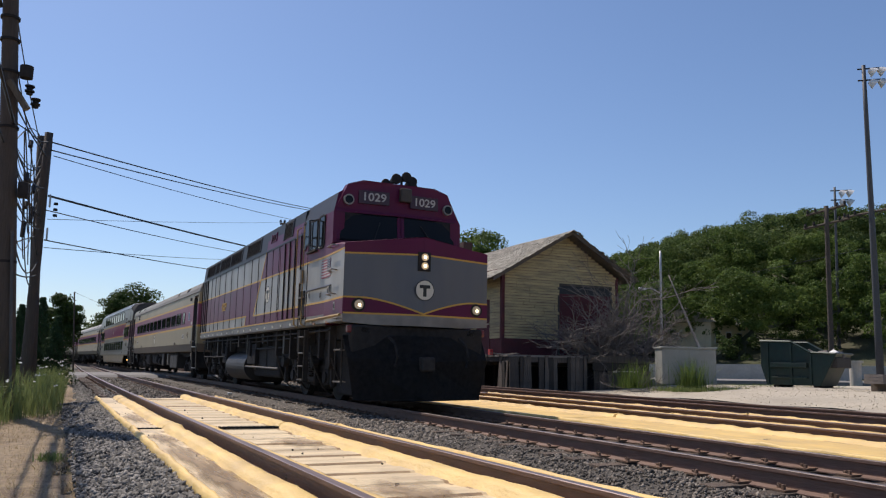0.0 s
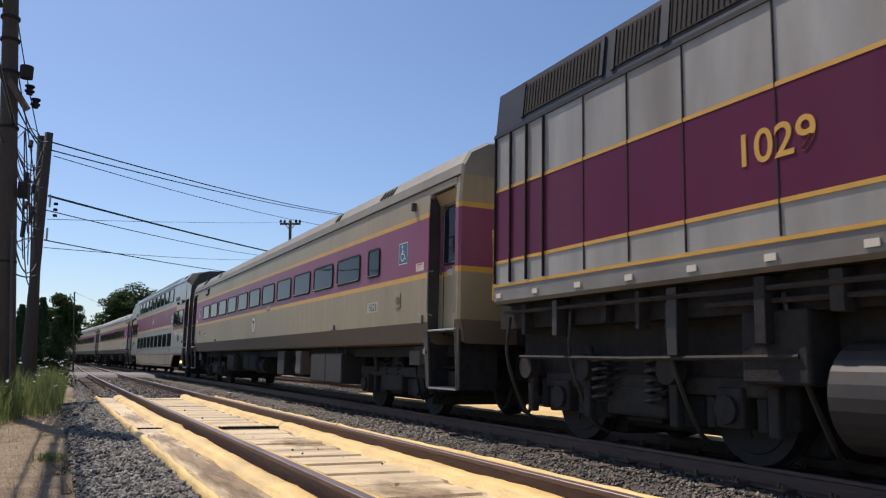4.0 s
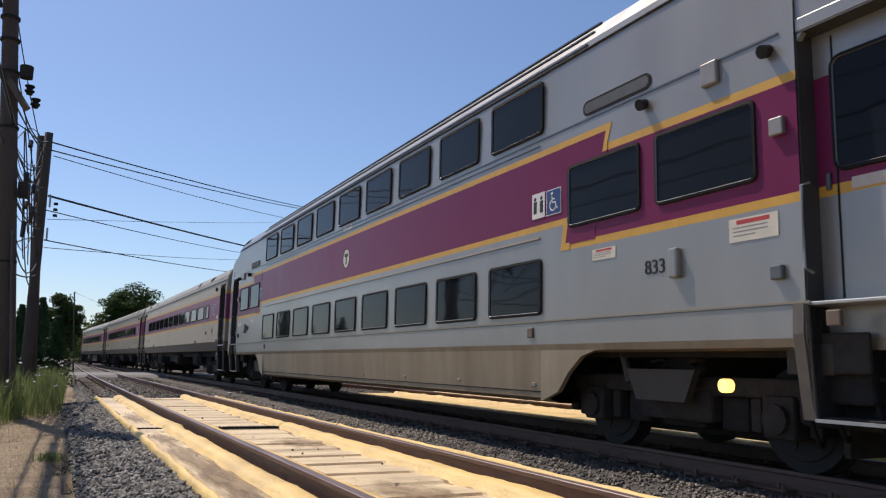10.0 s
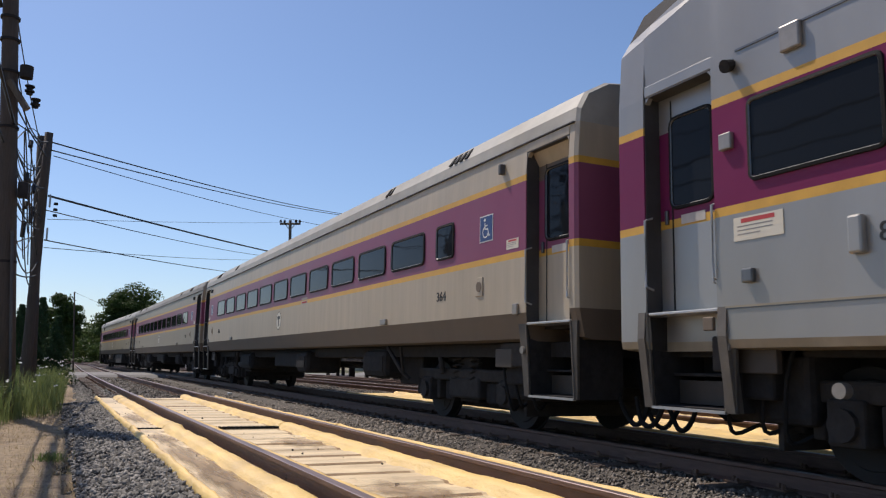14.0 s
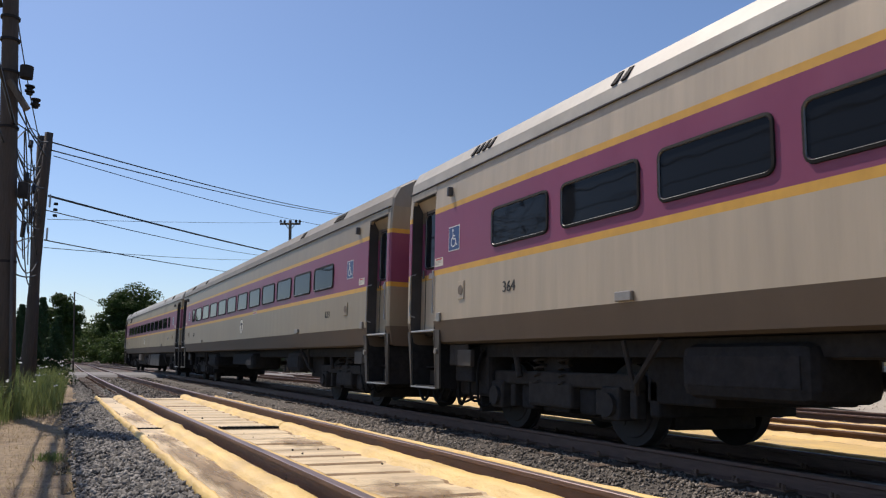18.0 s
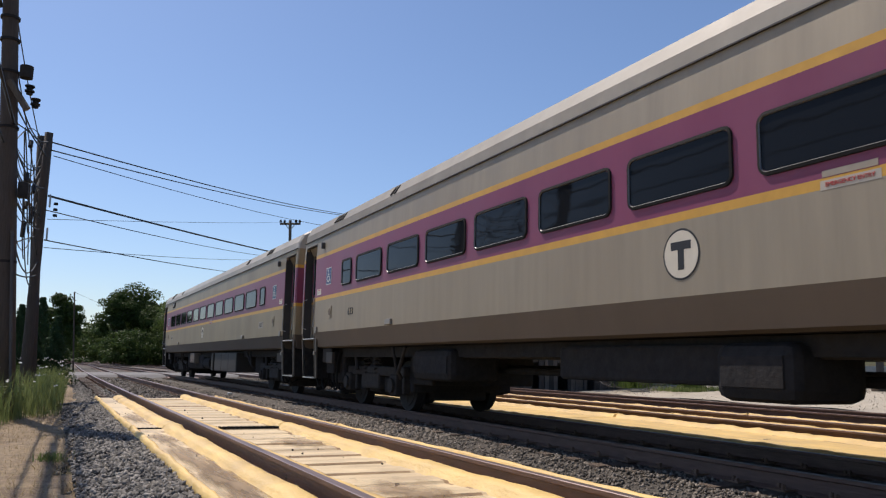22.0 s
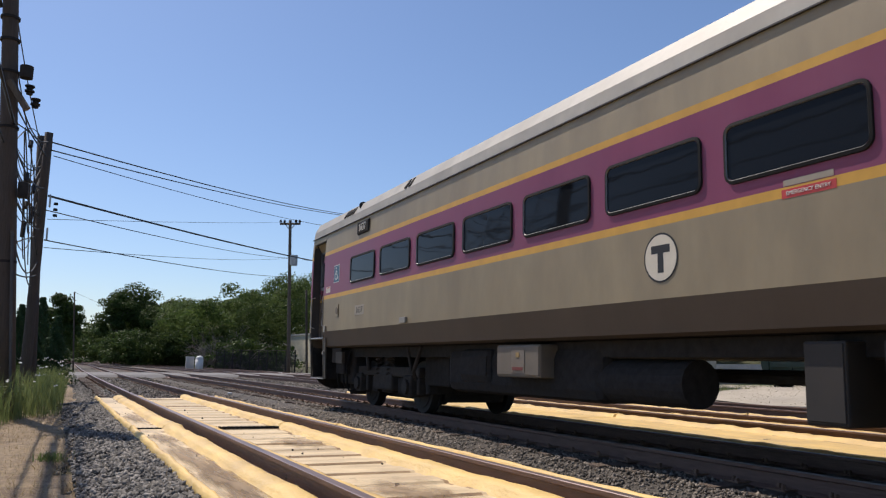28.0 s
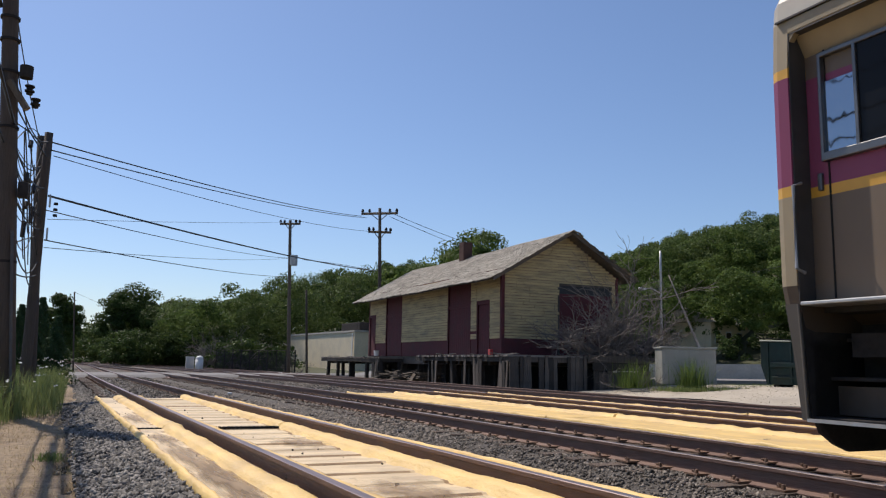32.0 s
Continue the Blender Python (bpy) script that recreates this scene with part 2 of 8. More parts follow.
M_STEPEDGE = mat("worn_step_edge", (0.15, 0.13, 0.108), 0.5, 0.3, scale=6, var=0.25)
M_MAST = mat("dark_mast_steel", (0.09, 0.09, 0.095), 0.6, 0.3, scale=8, var=0.2)
# lower double-deck body: browner than the silver above it
M_SILVERLOW = mat("brown_streaked_silver", (0.33, 0.262, 0.178), 0.5, 0.2, scale=5, var=0.2, stain=(0.209, 0.154, 0.0986), stain_scale=1.2, stain_amt=0.6, stretch=(1, 1, 0.12))
M_AMBER = mat("amber_lamp", (0.8, 0.5, 0.15), 0.2, emit=((1.0, 0.55, 0.15), 2.5))
M_WOODPOLE = mat("creosoted_pole_wood", (0.082, 0.064, 0.053), 0.9, scale=14, var=0.3, bump=0.7, stretch=(4, 4, 0.25))
M_GREYWOOD = mat("weathered_grey_wood", (0.1, 0.08, 0.062), 0.9, scale=10, var=0.35, bump=0.8, stretch=(3, 3, 0.3), objvar=0.4)
M_CLAP = mat("faded_yellow_clapboard", (0.5, 0.39, 0.2), 0.8, scale=5, var=0.15, bump=0.3, stain=(0.2, 0.165, 0.115), stain_scale=1.6, stain_amt=0.75, stretch=(0.6, 0.6, 4), objvar=0.1)
M_MAROONWOOD = mat("faded_maroon_wood", (0.1, 0.022, 0.026), 0.85, scale=6, var=0.25, bump=0.4, stain=(0.062, 0.028, 0.027), stain_scale=1.5, stain_amt=0.6)
M_SHINGLE = mat("weathered_roof_shingle", (0.26, 0.235, 0.2), 0.95, scale=8, var=0.2, bump=0.6, stain=(0.17, 0.15, 0.13), stain_scale=0.7, stain_amt=0.6, objvar=0.16)
M_CONCRETE = mat("pale_concrete", (0.5, 0.46, 0.4), 0.9, scale=5, var=0.13, bump=0.3, stain=(0.36, 0.32, 0.27), stain_amt=0.5)
M_CABINET = mat("weathered_grey_cabinet", (0.3, 0.3, 0.265), 0.7, scale=4, var=0.12, stain=(0.22, 0.2, 0.16), stain_scale=1.0, stain_amt=0.5)
M_CREAMWALL = mat("cream_block_wall", (0.76, 0.65, 0.46), 0.85, scale=4, var=0.08, stain=(0.5, 0.44, 0.34), stain_amt=0.4)
M_GREENBIN = mat("dark_green_painted_steel", (0.008, 0.03, 0.026), 0.5, 0.1, scale=5, var=0.3, stain=(0.04, 0.04, 0.032), stain_scale=1.5, stain_amt=0.35)
M_GREENPALE = mat("paler_green_hopper_steel", (0.075, 0.085, 0.062), 0.6, 0.1, scale=5, var=0.3, stain=(0.14, 0.11, 0.08), stain_scale=1.5, stain_amt=0.6)
M_GALV = mat("galvanised_steel", (0.42, 0.42, 0.42), 0.45, 0.6, scale=8, var=0.15)
M_BRICKDK = mat("sooty_brick", (0.085, 0.042, 0.034), 0.9, scale=14, var=0.3, bump=0.5)
M_WIRE = mat("black_cable", (0.014, 0.014, 0.016), 0.6, scale=5, var=0.1)
M_BARK = mat("tree_bark", (0.1, 0.078, 0.058), 0.95, scale=9, var=0.35, bump=0.8, stretch=(3, 3, 0.5))
M_DEADWOOD = mat("dead_grey_twigs", (0.16, 0.137, 0.122), 0.9, scale=9, var=0.3)
M_DEADPALE = mat("bleached_dead_trunk", (0.36, 0.31, 0.26), 0.9, scale=6, var=0.3, stain=(0.2, 0.17, 0.14), stain_scale=2.0, stain_amt=0.6)
M_LEAF = leafmat("broad_leaves", (0.045, 0.08, 0.02), (0.15, 0.21, 0.053), 0.42)
M_LEAFDK = leafmat("dark_glossy_leaves", (0.028, 0.05, 0.015), (0.088, 0.132, 0.037), 0.34)
M_LEAF2 = leafmat("far_leaves", (0.036, 0.062, 0.021), (0.15, 0.205, 0.06), 0.36)
M_CONIFER = leafmat("dark_needles", (0.024, 0.048, 0.021), (0.060, 0.105, 0.039), 0.15)
M_GRASS = leafmat("grass_blades", (0.095, 0.145, 0.045), (0.27, 0.3, 0.115), 0.4)
M_DRYGRASS = leafmat("dry_grass", (0.3, 0.22, 0.12), (0.42, 0.33, 0.19), 0.3)
M_FLOWER = mat("white_flower_heads", (0.75, 0.74, 0.7), 0.8, scale=5, var=0.1)


def glassmat(name, col, rough=0.04):
    m = bpy.data.materials.new(name)
    m.use_nodes = True
    b = m.node_tree.nodes["Principled BSDF"]
    b.inputs["Base Color"].default_value = (*col, 1)
    b.inputs["Roughness"].default_value = rough
    b.inputs["IOR"].default_value = 1.2
    b.inputs["Specular IOR Level"].default_value = 0.5
    n = m.node_tree.nodes.new("ShaderNodeTexNoise")
    n.inputs["Scale"].default_value = 1.2
    bn = m.node_tree.nodes.new("ShaderNodeBump")
    bn.inputs["Strength"].default_value, bn.inputs["Distance"].default_value = 0.15, 0.02
    m.node_tree.links.new(n.outputs[0], bn.inputs["Height"])
    m.node_tree.links.new(bn.outputs[0], b.inputs["Normal"])
    return m


M_GLASS = glassmat("dark_tinted_glass", (0.012, 0.014, 0.017))
M_SKYGLASS = glassmat("sky_reflecting_glass", (0.3, 0.34, 0.38), 0.03)
M_SKYGLASS.node_tree.nodes["Principled BSDF"].inputs["Metallic"].default_value = 0.9
M_CABGLASS = glassmat("cab_glass", (0.015, 0.017, 0.02))


# ------------------------------------------------------------ mesh helpers
def mesh_ob(name, verts, faces, mats, parent=None, label="", midx=None, smooth=False):
    me = bpy.data.meshes.new(name)
    me.from_pydata([tuple(v) for v in verts], [], faces)
    for m in (mats if isinstance(mats, (list, tuple)) else [mats]):
        me.materials.append(m)
    if midx is not None:
        me.polygons.foreach_set("material_index", midx)
    if smooth:
        me.polygons.foreach_set("use_smooth", [True] * len(me.polygons))
    me.update()
    ob = new(name, me)
    if parent:
        ob.parent = parent
    if label:
        ob["label"] = label
    return ob


def part(name, bm, material, parent, label="", smooth=False):
    """Links a bmesh as one mesh object under a thing or part."""
    me = bpy.data.meshes.new(name)
    bmesh.ops.recalc_face_normals(bm, faces=bm.faces)
    bm.to_mesh(me)
    bm.free()
    me.materials.append(material)
    if smooth:
        me.polygons.foreach_set("use_smooth", [True] * len(me.polygons))
    ob = new(name, me)
    if parent:
        ob.parent = parent
    if label:
        ob["label"] = label
    return ob


def empty(name, m=None, parent=None):
    ob = new(name)
    ob.empty_display_size = 0.2
    if m is not None:
        ob.matrix_basis = m
    if parent:
        ob.parent = parent
    return ob


def box(bm, x0, x1, y0, y1, z0, z1, bev=0.0, m=None):
    vs = [bm.verts.new(v) for v in ((x0, y0, z0), (x1, y0, z0), (x1, y1, z0), (x0, y1, z0), (x0, y0, z1), (x1, y0, z1), (x1, y1, z1), (x0, y1, z1))]
    fs = [bm.faces.new([vs[i] for i in f]) for f in ((3, 2, 1, 0), (4, 5, 6, 7), (0, 1, 5, 4), (1, 2, 6, 5), (2, 3, 7, 6), (3, 0, 4, 7))]
    if bev:
        es = {e for f in fs for e in f.edges}
        r = bmesh.ops.bevel(bm, geom=list(es), offset=bev, segments=2, affect="EDGES", profile=0.5)
        vs = list({v for f in r["faces"] for v in f.verts} | {v for v in vs if v.is_valid})
    if m is not None:
        bmesh.ops.transform(bm, matrix=m, verts=vs)
    return bm


def bx(*a, **k):
    return box(bmesh.new(), *a, **k)


def cyl(bm, p, q, r, r2=None, seg=12):
    p, q = Vector(p), Vector(q)
    d = q - p
    m = Matrix.Translation((p + q) / 2) @ d.to_track_quat("Z", "Y").to_matrix().to_4x4()
    bmesh.ops.create_cone(bm, cap_ends=True, segments=seg, radius1=r, radius2=r if r2 is None else r2, depth=d.length, matrix=m)
    return bm


def smooth_line(pts, n=5):
    """Points of a soft curve through the given ones."""
    P = [Vector(p) for p in pts]
    P = [2 * P[0] - P[1]] + P + [2 * P[-1] - P[-2]]
    out = []
    for a, b, c, d in zip(P, P[1:], P[2:], P[3:]):
        for k in range(n):
            t = k / n
            out.append(0.5 * (2 * b + (c - a) * t + (2 * a - 5 * b + 4 * c - d) * t * t + (3 * b - a - 3 * c + d) * t ** 3))
    return out + [P[-2]]


def tube(bm, pts, r, seg=6, r_end=None):
    pts = [Vector(p) for p in pts]
    rings = []
    n = len(pts)
    for i, p in enumerate(pts):
        d = (pts[min(i + 1, n - 1)] - pts[max(i - 1, 0)]).normalized()
        q = d.to_track_quat("Z", "Y")
        rr = r if r_end is None else r + (r_end - r) * i / (n - 1)
        rings.append([bm.verts.new(p + q @ Vector((math.cos(2 * math.pi * k / seg) * rr, math.sin(2 * math.pi * k / seg) * rr, 0))) for k in range(seg)])
    for a, b in zip(rings, rings[1:]):
        for k in range(seg):
            bm.faces.new((a[k], a[(k + 1) % seg], b[(k + 1) % seg], b[k]))
    bm.faces.new(rings[0][::-1])
    bm.faces.new(rings[-1])
    return bm


def loft(name, secs, mats, edge_m=None, parent=None, label="", smooth=False, caps=True, cap_m=None):
    """A skin over closed outlines; secs: lists of 3D points. edge_m: the material of each outline edge. Caps are strips across."""
    n = len(secs[0])
    verts = [v for s in secs for v in s]
    faces, mi = [], []
    em = edge_m or [0] * n
    for j in range(len(secs) - 1):
        for i in range(n):
            a, b = j * n + i, j * n + (i + 1) % n
            faces.append((a, b, b + n, a + n))
            mi.append(em[i])
    if caps:
        for base, rev in ((0, False), ((len(secs) - 1) * n, True)):
            for i in range(n // 2 - 1 if n % 2 == 0 else n // 2):
                q = [base + i, base + i + 1, base + n - 2 - i, base + n - 1 - i]
                q = list(dict.fromkeys(q))
                faces.append(tuple(q if rev else q[::-1]))
                mi.append(em[i] if cap_m is None else cap_m)
    ob = mesh_ob(name, verts, faces, mats, parent, label, mi, smooth)
    bm = bmesh.new()
    bm.from_mesh(ob.data)
    bmesh.ops.recalc_face_normals(bm, faces=bm.faces)
    bm.to_mesh(ob.data)
    bm.free()
    return ob


def text_part(name, body, size, m, material, parent, label="", depth=0.004, squeeze=1.0, bold=0.0):
    cu = bpy.data.curves.new(name, "FONT")
    cu.body, cu.size, cu.extrude, cu.align_x, cu.align_y = body, size, depth, "CENTER", "CENTER"
    cu.offset = bold
    tmp = bpy.data.objects.new(name, cu)
    scene.collection.objects.link(tmp)
    bpy.context.view_layer.update()
    me = bpy.data.meshes.new_from_object(tmp.evaluated_get(bpy.context.evaluated_depsgraph_get()))
    bpy.data.objects.remove(tmp)
    me.materials.clear()
    me.materials.append(material)
    me.transform(Matrix.Diagonal((squeeze, 1, 1, 1)))
    ob = new(name, me)
    ob.matrix_basis = m
    ob.parent = parent
    if label:
        ob["label"] = label
    return ob


# the camera-side of a car: text upright on the plane facing -x, reading towards -y
def on_side(x, y, z):
    return Matrix(((0, 0, -1, x), (-1, 0, 0, y), (0, 1, 0, z), (0, 0, 0, 1)))


def on_front(x, y, z):
    return Matrix(((1, 0, 0, x), (0, 0, -1, y), (0, 1, 0, z), (0, 0, 0, 1)))


# ------------------------------------------------------------ the ground and the tracks
def hill(x, y):
    t = min(1.0, max(0.0, (x - 16) / 80.0)) * min(1.0, max(0.0, (y + 120) / 60.0)) * min(1, max(0, (math.hypot(x, y) - 62) / 45))
    return 15.5 * t * t * (3 - 2 * t)


def grid_sheet(name, xs, ys, zf, material, smooth=True):
    verts = [(x, y, zf(x, y)) for y in ys for x in xs]
    n = len(xs)
    faces = [(j * n + i, j * n + i + 1, (j + 1) * n + i + 1, (j + 1) * n + i) for j in range(len(ys) - 1) for i in range(n - 1)]
    return mesh_ob(name, verts, faces, material, smooth=smooth)


def spread(a, b, step, grow=1.0):
    out, s = [a], step
    while out[-1] < b:
        out.append(min(b, out[-1] + s))
        s *= grow
    return out


gx = [-v for v in spread(30, 1800, 12, 1.35)[::-1]] + spread(-25, 190, 5) + spread(200, 1800, 20, 1.4)
gy = [-v for v in spread(30, 1800, 12, 1.35)[::-1]] + spread(-25, 260, 5) + spread(275, 2500, 25, 1.4)
tagged(grid_sheet("ground", gx, gy, lambda x, y: -0.34 + hill(x, y), M_GRASSGROUND), "weedy grass and bare earth running to the wooded hill", "ground", kind="structure")

K2 = 0.000366


def bend(y):
    return -K2 * y * y if y > 0 else 0.0


def x1(y):
    return 2.46 - 0.0225 * y + 0.0001 * y * y if y < 112 else 1.2 - 0.0 * y


def x2(y):
    return 6.594 + bend(y)


def x3(y):
    return 11.35 + bend(y)


def x4(y):
    return 15.35 + bend(y)


def z1(y):
    return 0.105 * min(1.0, max(0.0, (46 - y) / 40.0))


def flat(y):
    return 0.0


def bumpy(x, y, a=0.03, s=0.8):
    return a * noise.noise(Vector((x * s, y * s, 3.1))) + a * 0.5 * noise.noise(Vector((x * s * 3.7, y * s * 3.7, 9.4)))


def drain(u):
    """How far the bed sinks between the near siding and the main track."""
    return 0.13 * min(1.0, max(0.0, (u - 3.5) / 0.6)) if u < 4.75 else max(0.03, 0.13 - 0.22 * (u - 4.75)) if u < 7.8 else 0.0


def shoulder(x, y):
    """Ballast heaped against the outer edge of the near pans."""
    d = x1(y) - 1.5 - x
    return z1(y) - 0.15 - 0.2 * d + bumpy(x, y, 0.02, 1.3) if -0.06 < d < 0.7 and y < 20.2 else -9.0


# ballast bed, following the bend of the tracks
def bed():
    us = [i * 0.225 for i in range(0, 28)] + [6.3 + i * 0.45 for i in range(0, 33)]
    ys = spread(-14, 45, 0.5) + spread(46, 250, 4)
    verts = []
    for y in ys:
        for u in us:
            x = 0.12 + u + bend(y) * min(1, u / 4)
            edge = min(1.0, u / 0.9)
            z = -0.31 + 0.14 * edge + bumpy(x, y, 0.025, 1.3)
            if u < 3.6:
                z += z1(y) * edge
            else:
                z -= drain(u)
            z = max(z, shoulder(x, y))
            verts.append((x, y, z))
    n = len(us)
    faces = [(j * n + i, j * n + i + 1, (j + 1) * n + i + 1, (j + 1) * n + i) for j in range(len(ys) - 1) for i in range(n - 1)]
    return mesh_ob("ballast_bed", verts, faces, M_BALLAST, smooth=True)


ballast = tagged(bed(), "dark grey crushed-stone ballast bed under the tracks", "ballast", kind="structure")

dirt_x = spread(-60, -6, 6) + spread(-5.6, -0.6, 0.3) + spread(-0.5, 0.6, 0.1)
tagged(grid_sheet("dirt_path", dirt_x, spread(-14, 30, 0.4) + spread(32, 60, 2), lambda x, y: -0.235 + bumpy(x, y, 0.03, 0.9) - (0.2 if x > 0.12 + 0.32 * noise.noise(Vector((1, y * 0.7, 0))) + 0.15 * noise.noise(Vector((4, y * 2.3, 0))) else 0), M_DIRT), "dry brown trodden dirt path beside the ballast", "dirt", kind="structure")


def yard_edge(y):
    return 19.4 + 0.6 * noise.noise(Vector((0, y * 0.4, 1))) + bend(y)


ysd = spread(-14, 28, 1.0)
verts, faces = [], []
for j, y in enumerate(ysd):
    for i in range(30):
        x = yard_edge(y) + i * 1.1 + max(0, i - 14) * 1.2
        verts.append((x, y, -0.19 + bumpy(x, y, 0.04, 0.4) + 0.36 * min(1, max(0, (x - 18.5) / 6.5))))
for j in range(len(ysd) - 1):
    for i in range(29):
        a = j * 30 + i
        faces.append((a, a + 1, a + 31, a + 30))
tagged(mesh_ob("gravel_yard", verts, faces, M_SAND, smooth=True), "pale sandy gravel yard beside the sidings", "gravel", kind="structure")

# grade crossing road beyond the platform
cross = [(-60, 47.0), (0, 50.0), (10, 55.5), (22, 61.0), (60, 72.0), (110, 84)]
verts, faces = [], []
for k, (x, y) in enumerate(cross):
    for w in (-4.9, -4.2, -1.5, 1.5, 4.2, 4.9):
        verts.append((x, y + w, -0.03 + (hill(x, y) if x > 40 else 0) + (0.0 if abs(w) < 2 else -0.04 if abs(w) < 4.5 else -0.28)))
for k in range(len(cross) - 1):
    for i in range(5):
        faces.append((k * 6 + i, k * 6 + i + 1, k * 6 + i + 7, k * 6 + i + 6))
tagged(mesh_ob("crossing_road", verts, faces, M_ASPHALT), "pale worn asphalt road over the level crossing", "road", kind="structure")
# street in front of the wooded hill
tagged(loft("street", [[(28, 46, 0.1), (31, 52.5, 0.14), (31, 52.5, -0.3), (28, 46, -0.3)], [(46, 40, 0.14), (49, 45.5, 0.18), (49, 45.5, -0.3), (46, 40, -0.3)], [(90, 27, 0.2), (94, 33, 0.24), (94, 33, -0.3), (90, 27, -0.3)]], [M_ASPHALT]), "grey sunlit street at the foot of the hill", "road", kind="structure")

RAILP = [(-0.075, -0.185), (-0.075, -0.172), (-0.012, -0.15), (-0.012, -0.045), (-0.036, -0.034), (-0.036, -0.004), (-0.03, 0.0), (0.03, 0.0), (0.036, -0.004), (0.036, -0.034), (0.012, -0.045), (0.012, -0.15), (0.075, -0.172), (0.075, -0.185)]
RAILE = [0] * 5 + [1, 1, 1] + [0] * 6


def track(xf, zf, head, label, ys):
    t = tagged(empty("railway_track"), label, "track", "parallel railway tracks", "structure")
    for off in (-0.7525, 0.7525):
        secs = [[(xf(y) + off + px, y, zf(y) + pz) for px, pz in RAILP] for y in ys]
        loft("rail", secs, [M_RAIL, head], RAILE, t)
    return t


ytr = spread(-14, 60, 3) + spread(64, 240, 6)
tr1 = track(x1, z1, M_RAILHEAD, "brown rusty siding rails with yellow drip pans", [y for y in ytr if y < 112])
tr2 = track(x2, flat, M_RAILBRIGHT, "main track rails with polished heads on wooden ties", ytr)
tr3 = track(x3, flat, M_RAILHEAD, "rusty siding rails with yellow drip pans", ytr)
tr4 = track(x4, flat, M_RAIL, "dark rusty siding rails beside the freight platform", ytr)

tie_me = None
pl_v, pl_f = [], []


def add_box(V, F, x0, x1_, y0, y1, z0, z1_):
    b = len(V)
    V += [(x0, y0, z0), (x1_, y0, z0), (x1_, y1, z0), (x0, y1, z0), (x0, y0, z1_), (x1_, y0, z1_), (x1_, y1, z1_), (x0, y1, z1_)]
    F += [(b + 3, b + 2, b + 1, b), (b + 4, b + 5, b + 6, b + 7), (b, b + 1, b + 5, b + 4), (b + 1, b + 2, b + 6, b + 5), (b + 2, b + 3, b + 7, b + 6), (b + 3, b, b + 4, b + 7)]


for tr, xf, zf, ya, yb in ((tr2, x2, flat, 1.5, 46), (tr3, x3, flat, 24, 52), (tr1, x1, z1, 20.6, 45), (tr4, x4, flat, 14, 52)):
    y = ya
    while y < yb:
        if tie_me is None:
            tb = bx(-1.28, 1.28, -0.11, 0.11, -0.1, 0.0, bev=0.012)
            ob = part("tie", tb, M_TIE, tr)
            tie_me = ob.data
        else:
            ob = new("tie", tie_me)
            ob.parent = tr
        ob.location = (xf(y) + random.uniform(-0.05, 0.05), y + random.uniform(-0.03, 0.03), zf(y) - 0.172 + random.uniform(-0.012, 0.006))
        ob.rotation_euler = (0, 0, random.uniform(-0.02, 0.02))
        for off in (-0.7525, 0.7525):
            xx, zz = xf(y) + off, zf(y) - 0.166
            add_box(pl_v, pl_f, xx - 0.19, xx + 0.19, y - 0.09, y + 0.09, zz, zz + 0.016)
            for sx, sy in ((-0.1, 0.05), (0.1, -0.05), (-0.15, -0.04), (0.14, 0.05)):
                add_box(pl_v, pl_f, xx + sx - 0.015, xx + sx + 0.015, y + sy - 0.014, y + sy + 0.014, zz + 0.01, zz + 0.038 + random.uniform(0, 0.02))
        y += 0.53
tagged(mesh_ob("tie_plates", pl_v, pl_f, M_PLATE), "rusty tie plates and spikes along the rails", "tie plates", kind="stuff")


def lip(cx, base, w, h, n=5):
    return [(cx - w / 2 * math.cos(math.pi * k / n), base + h * math.sin(math.pi * k / n)) for k in range(n + 1)]


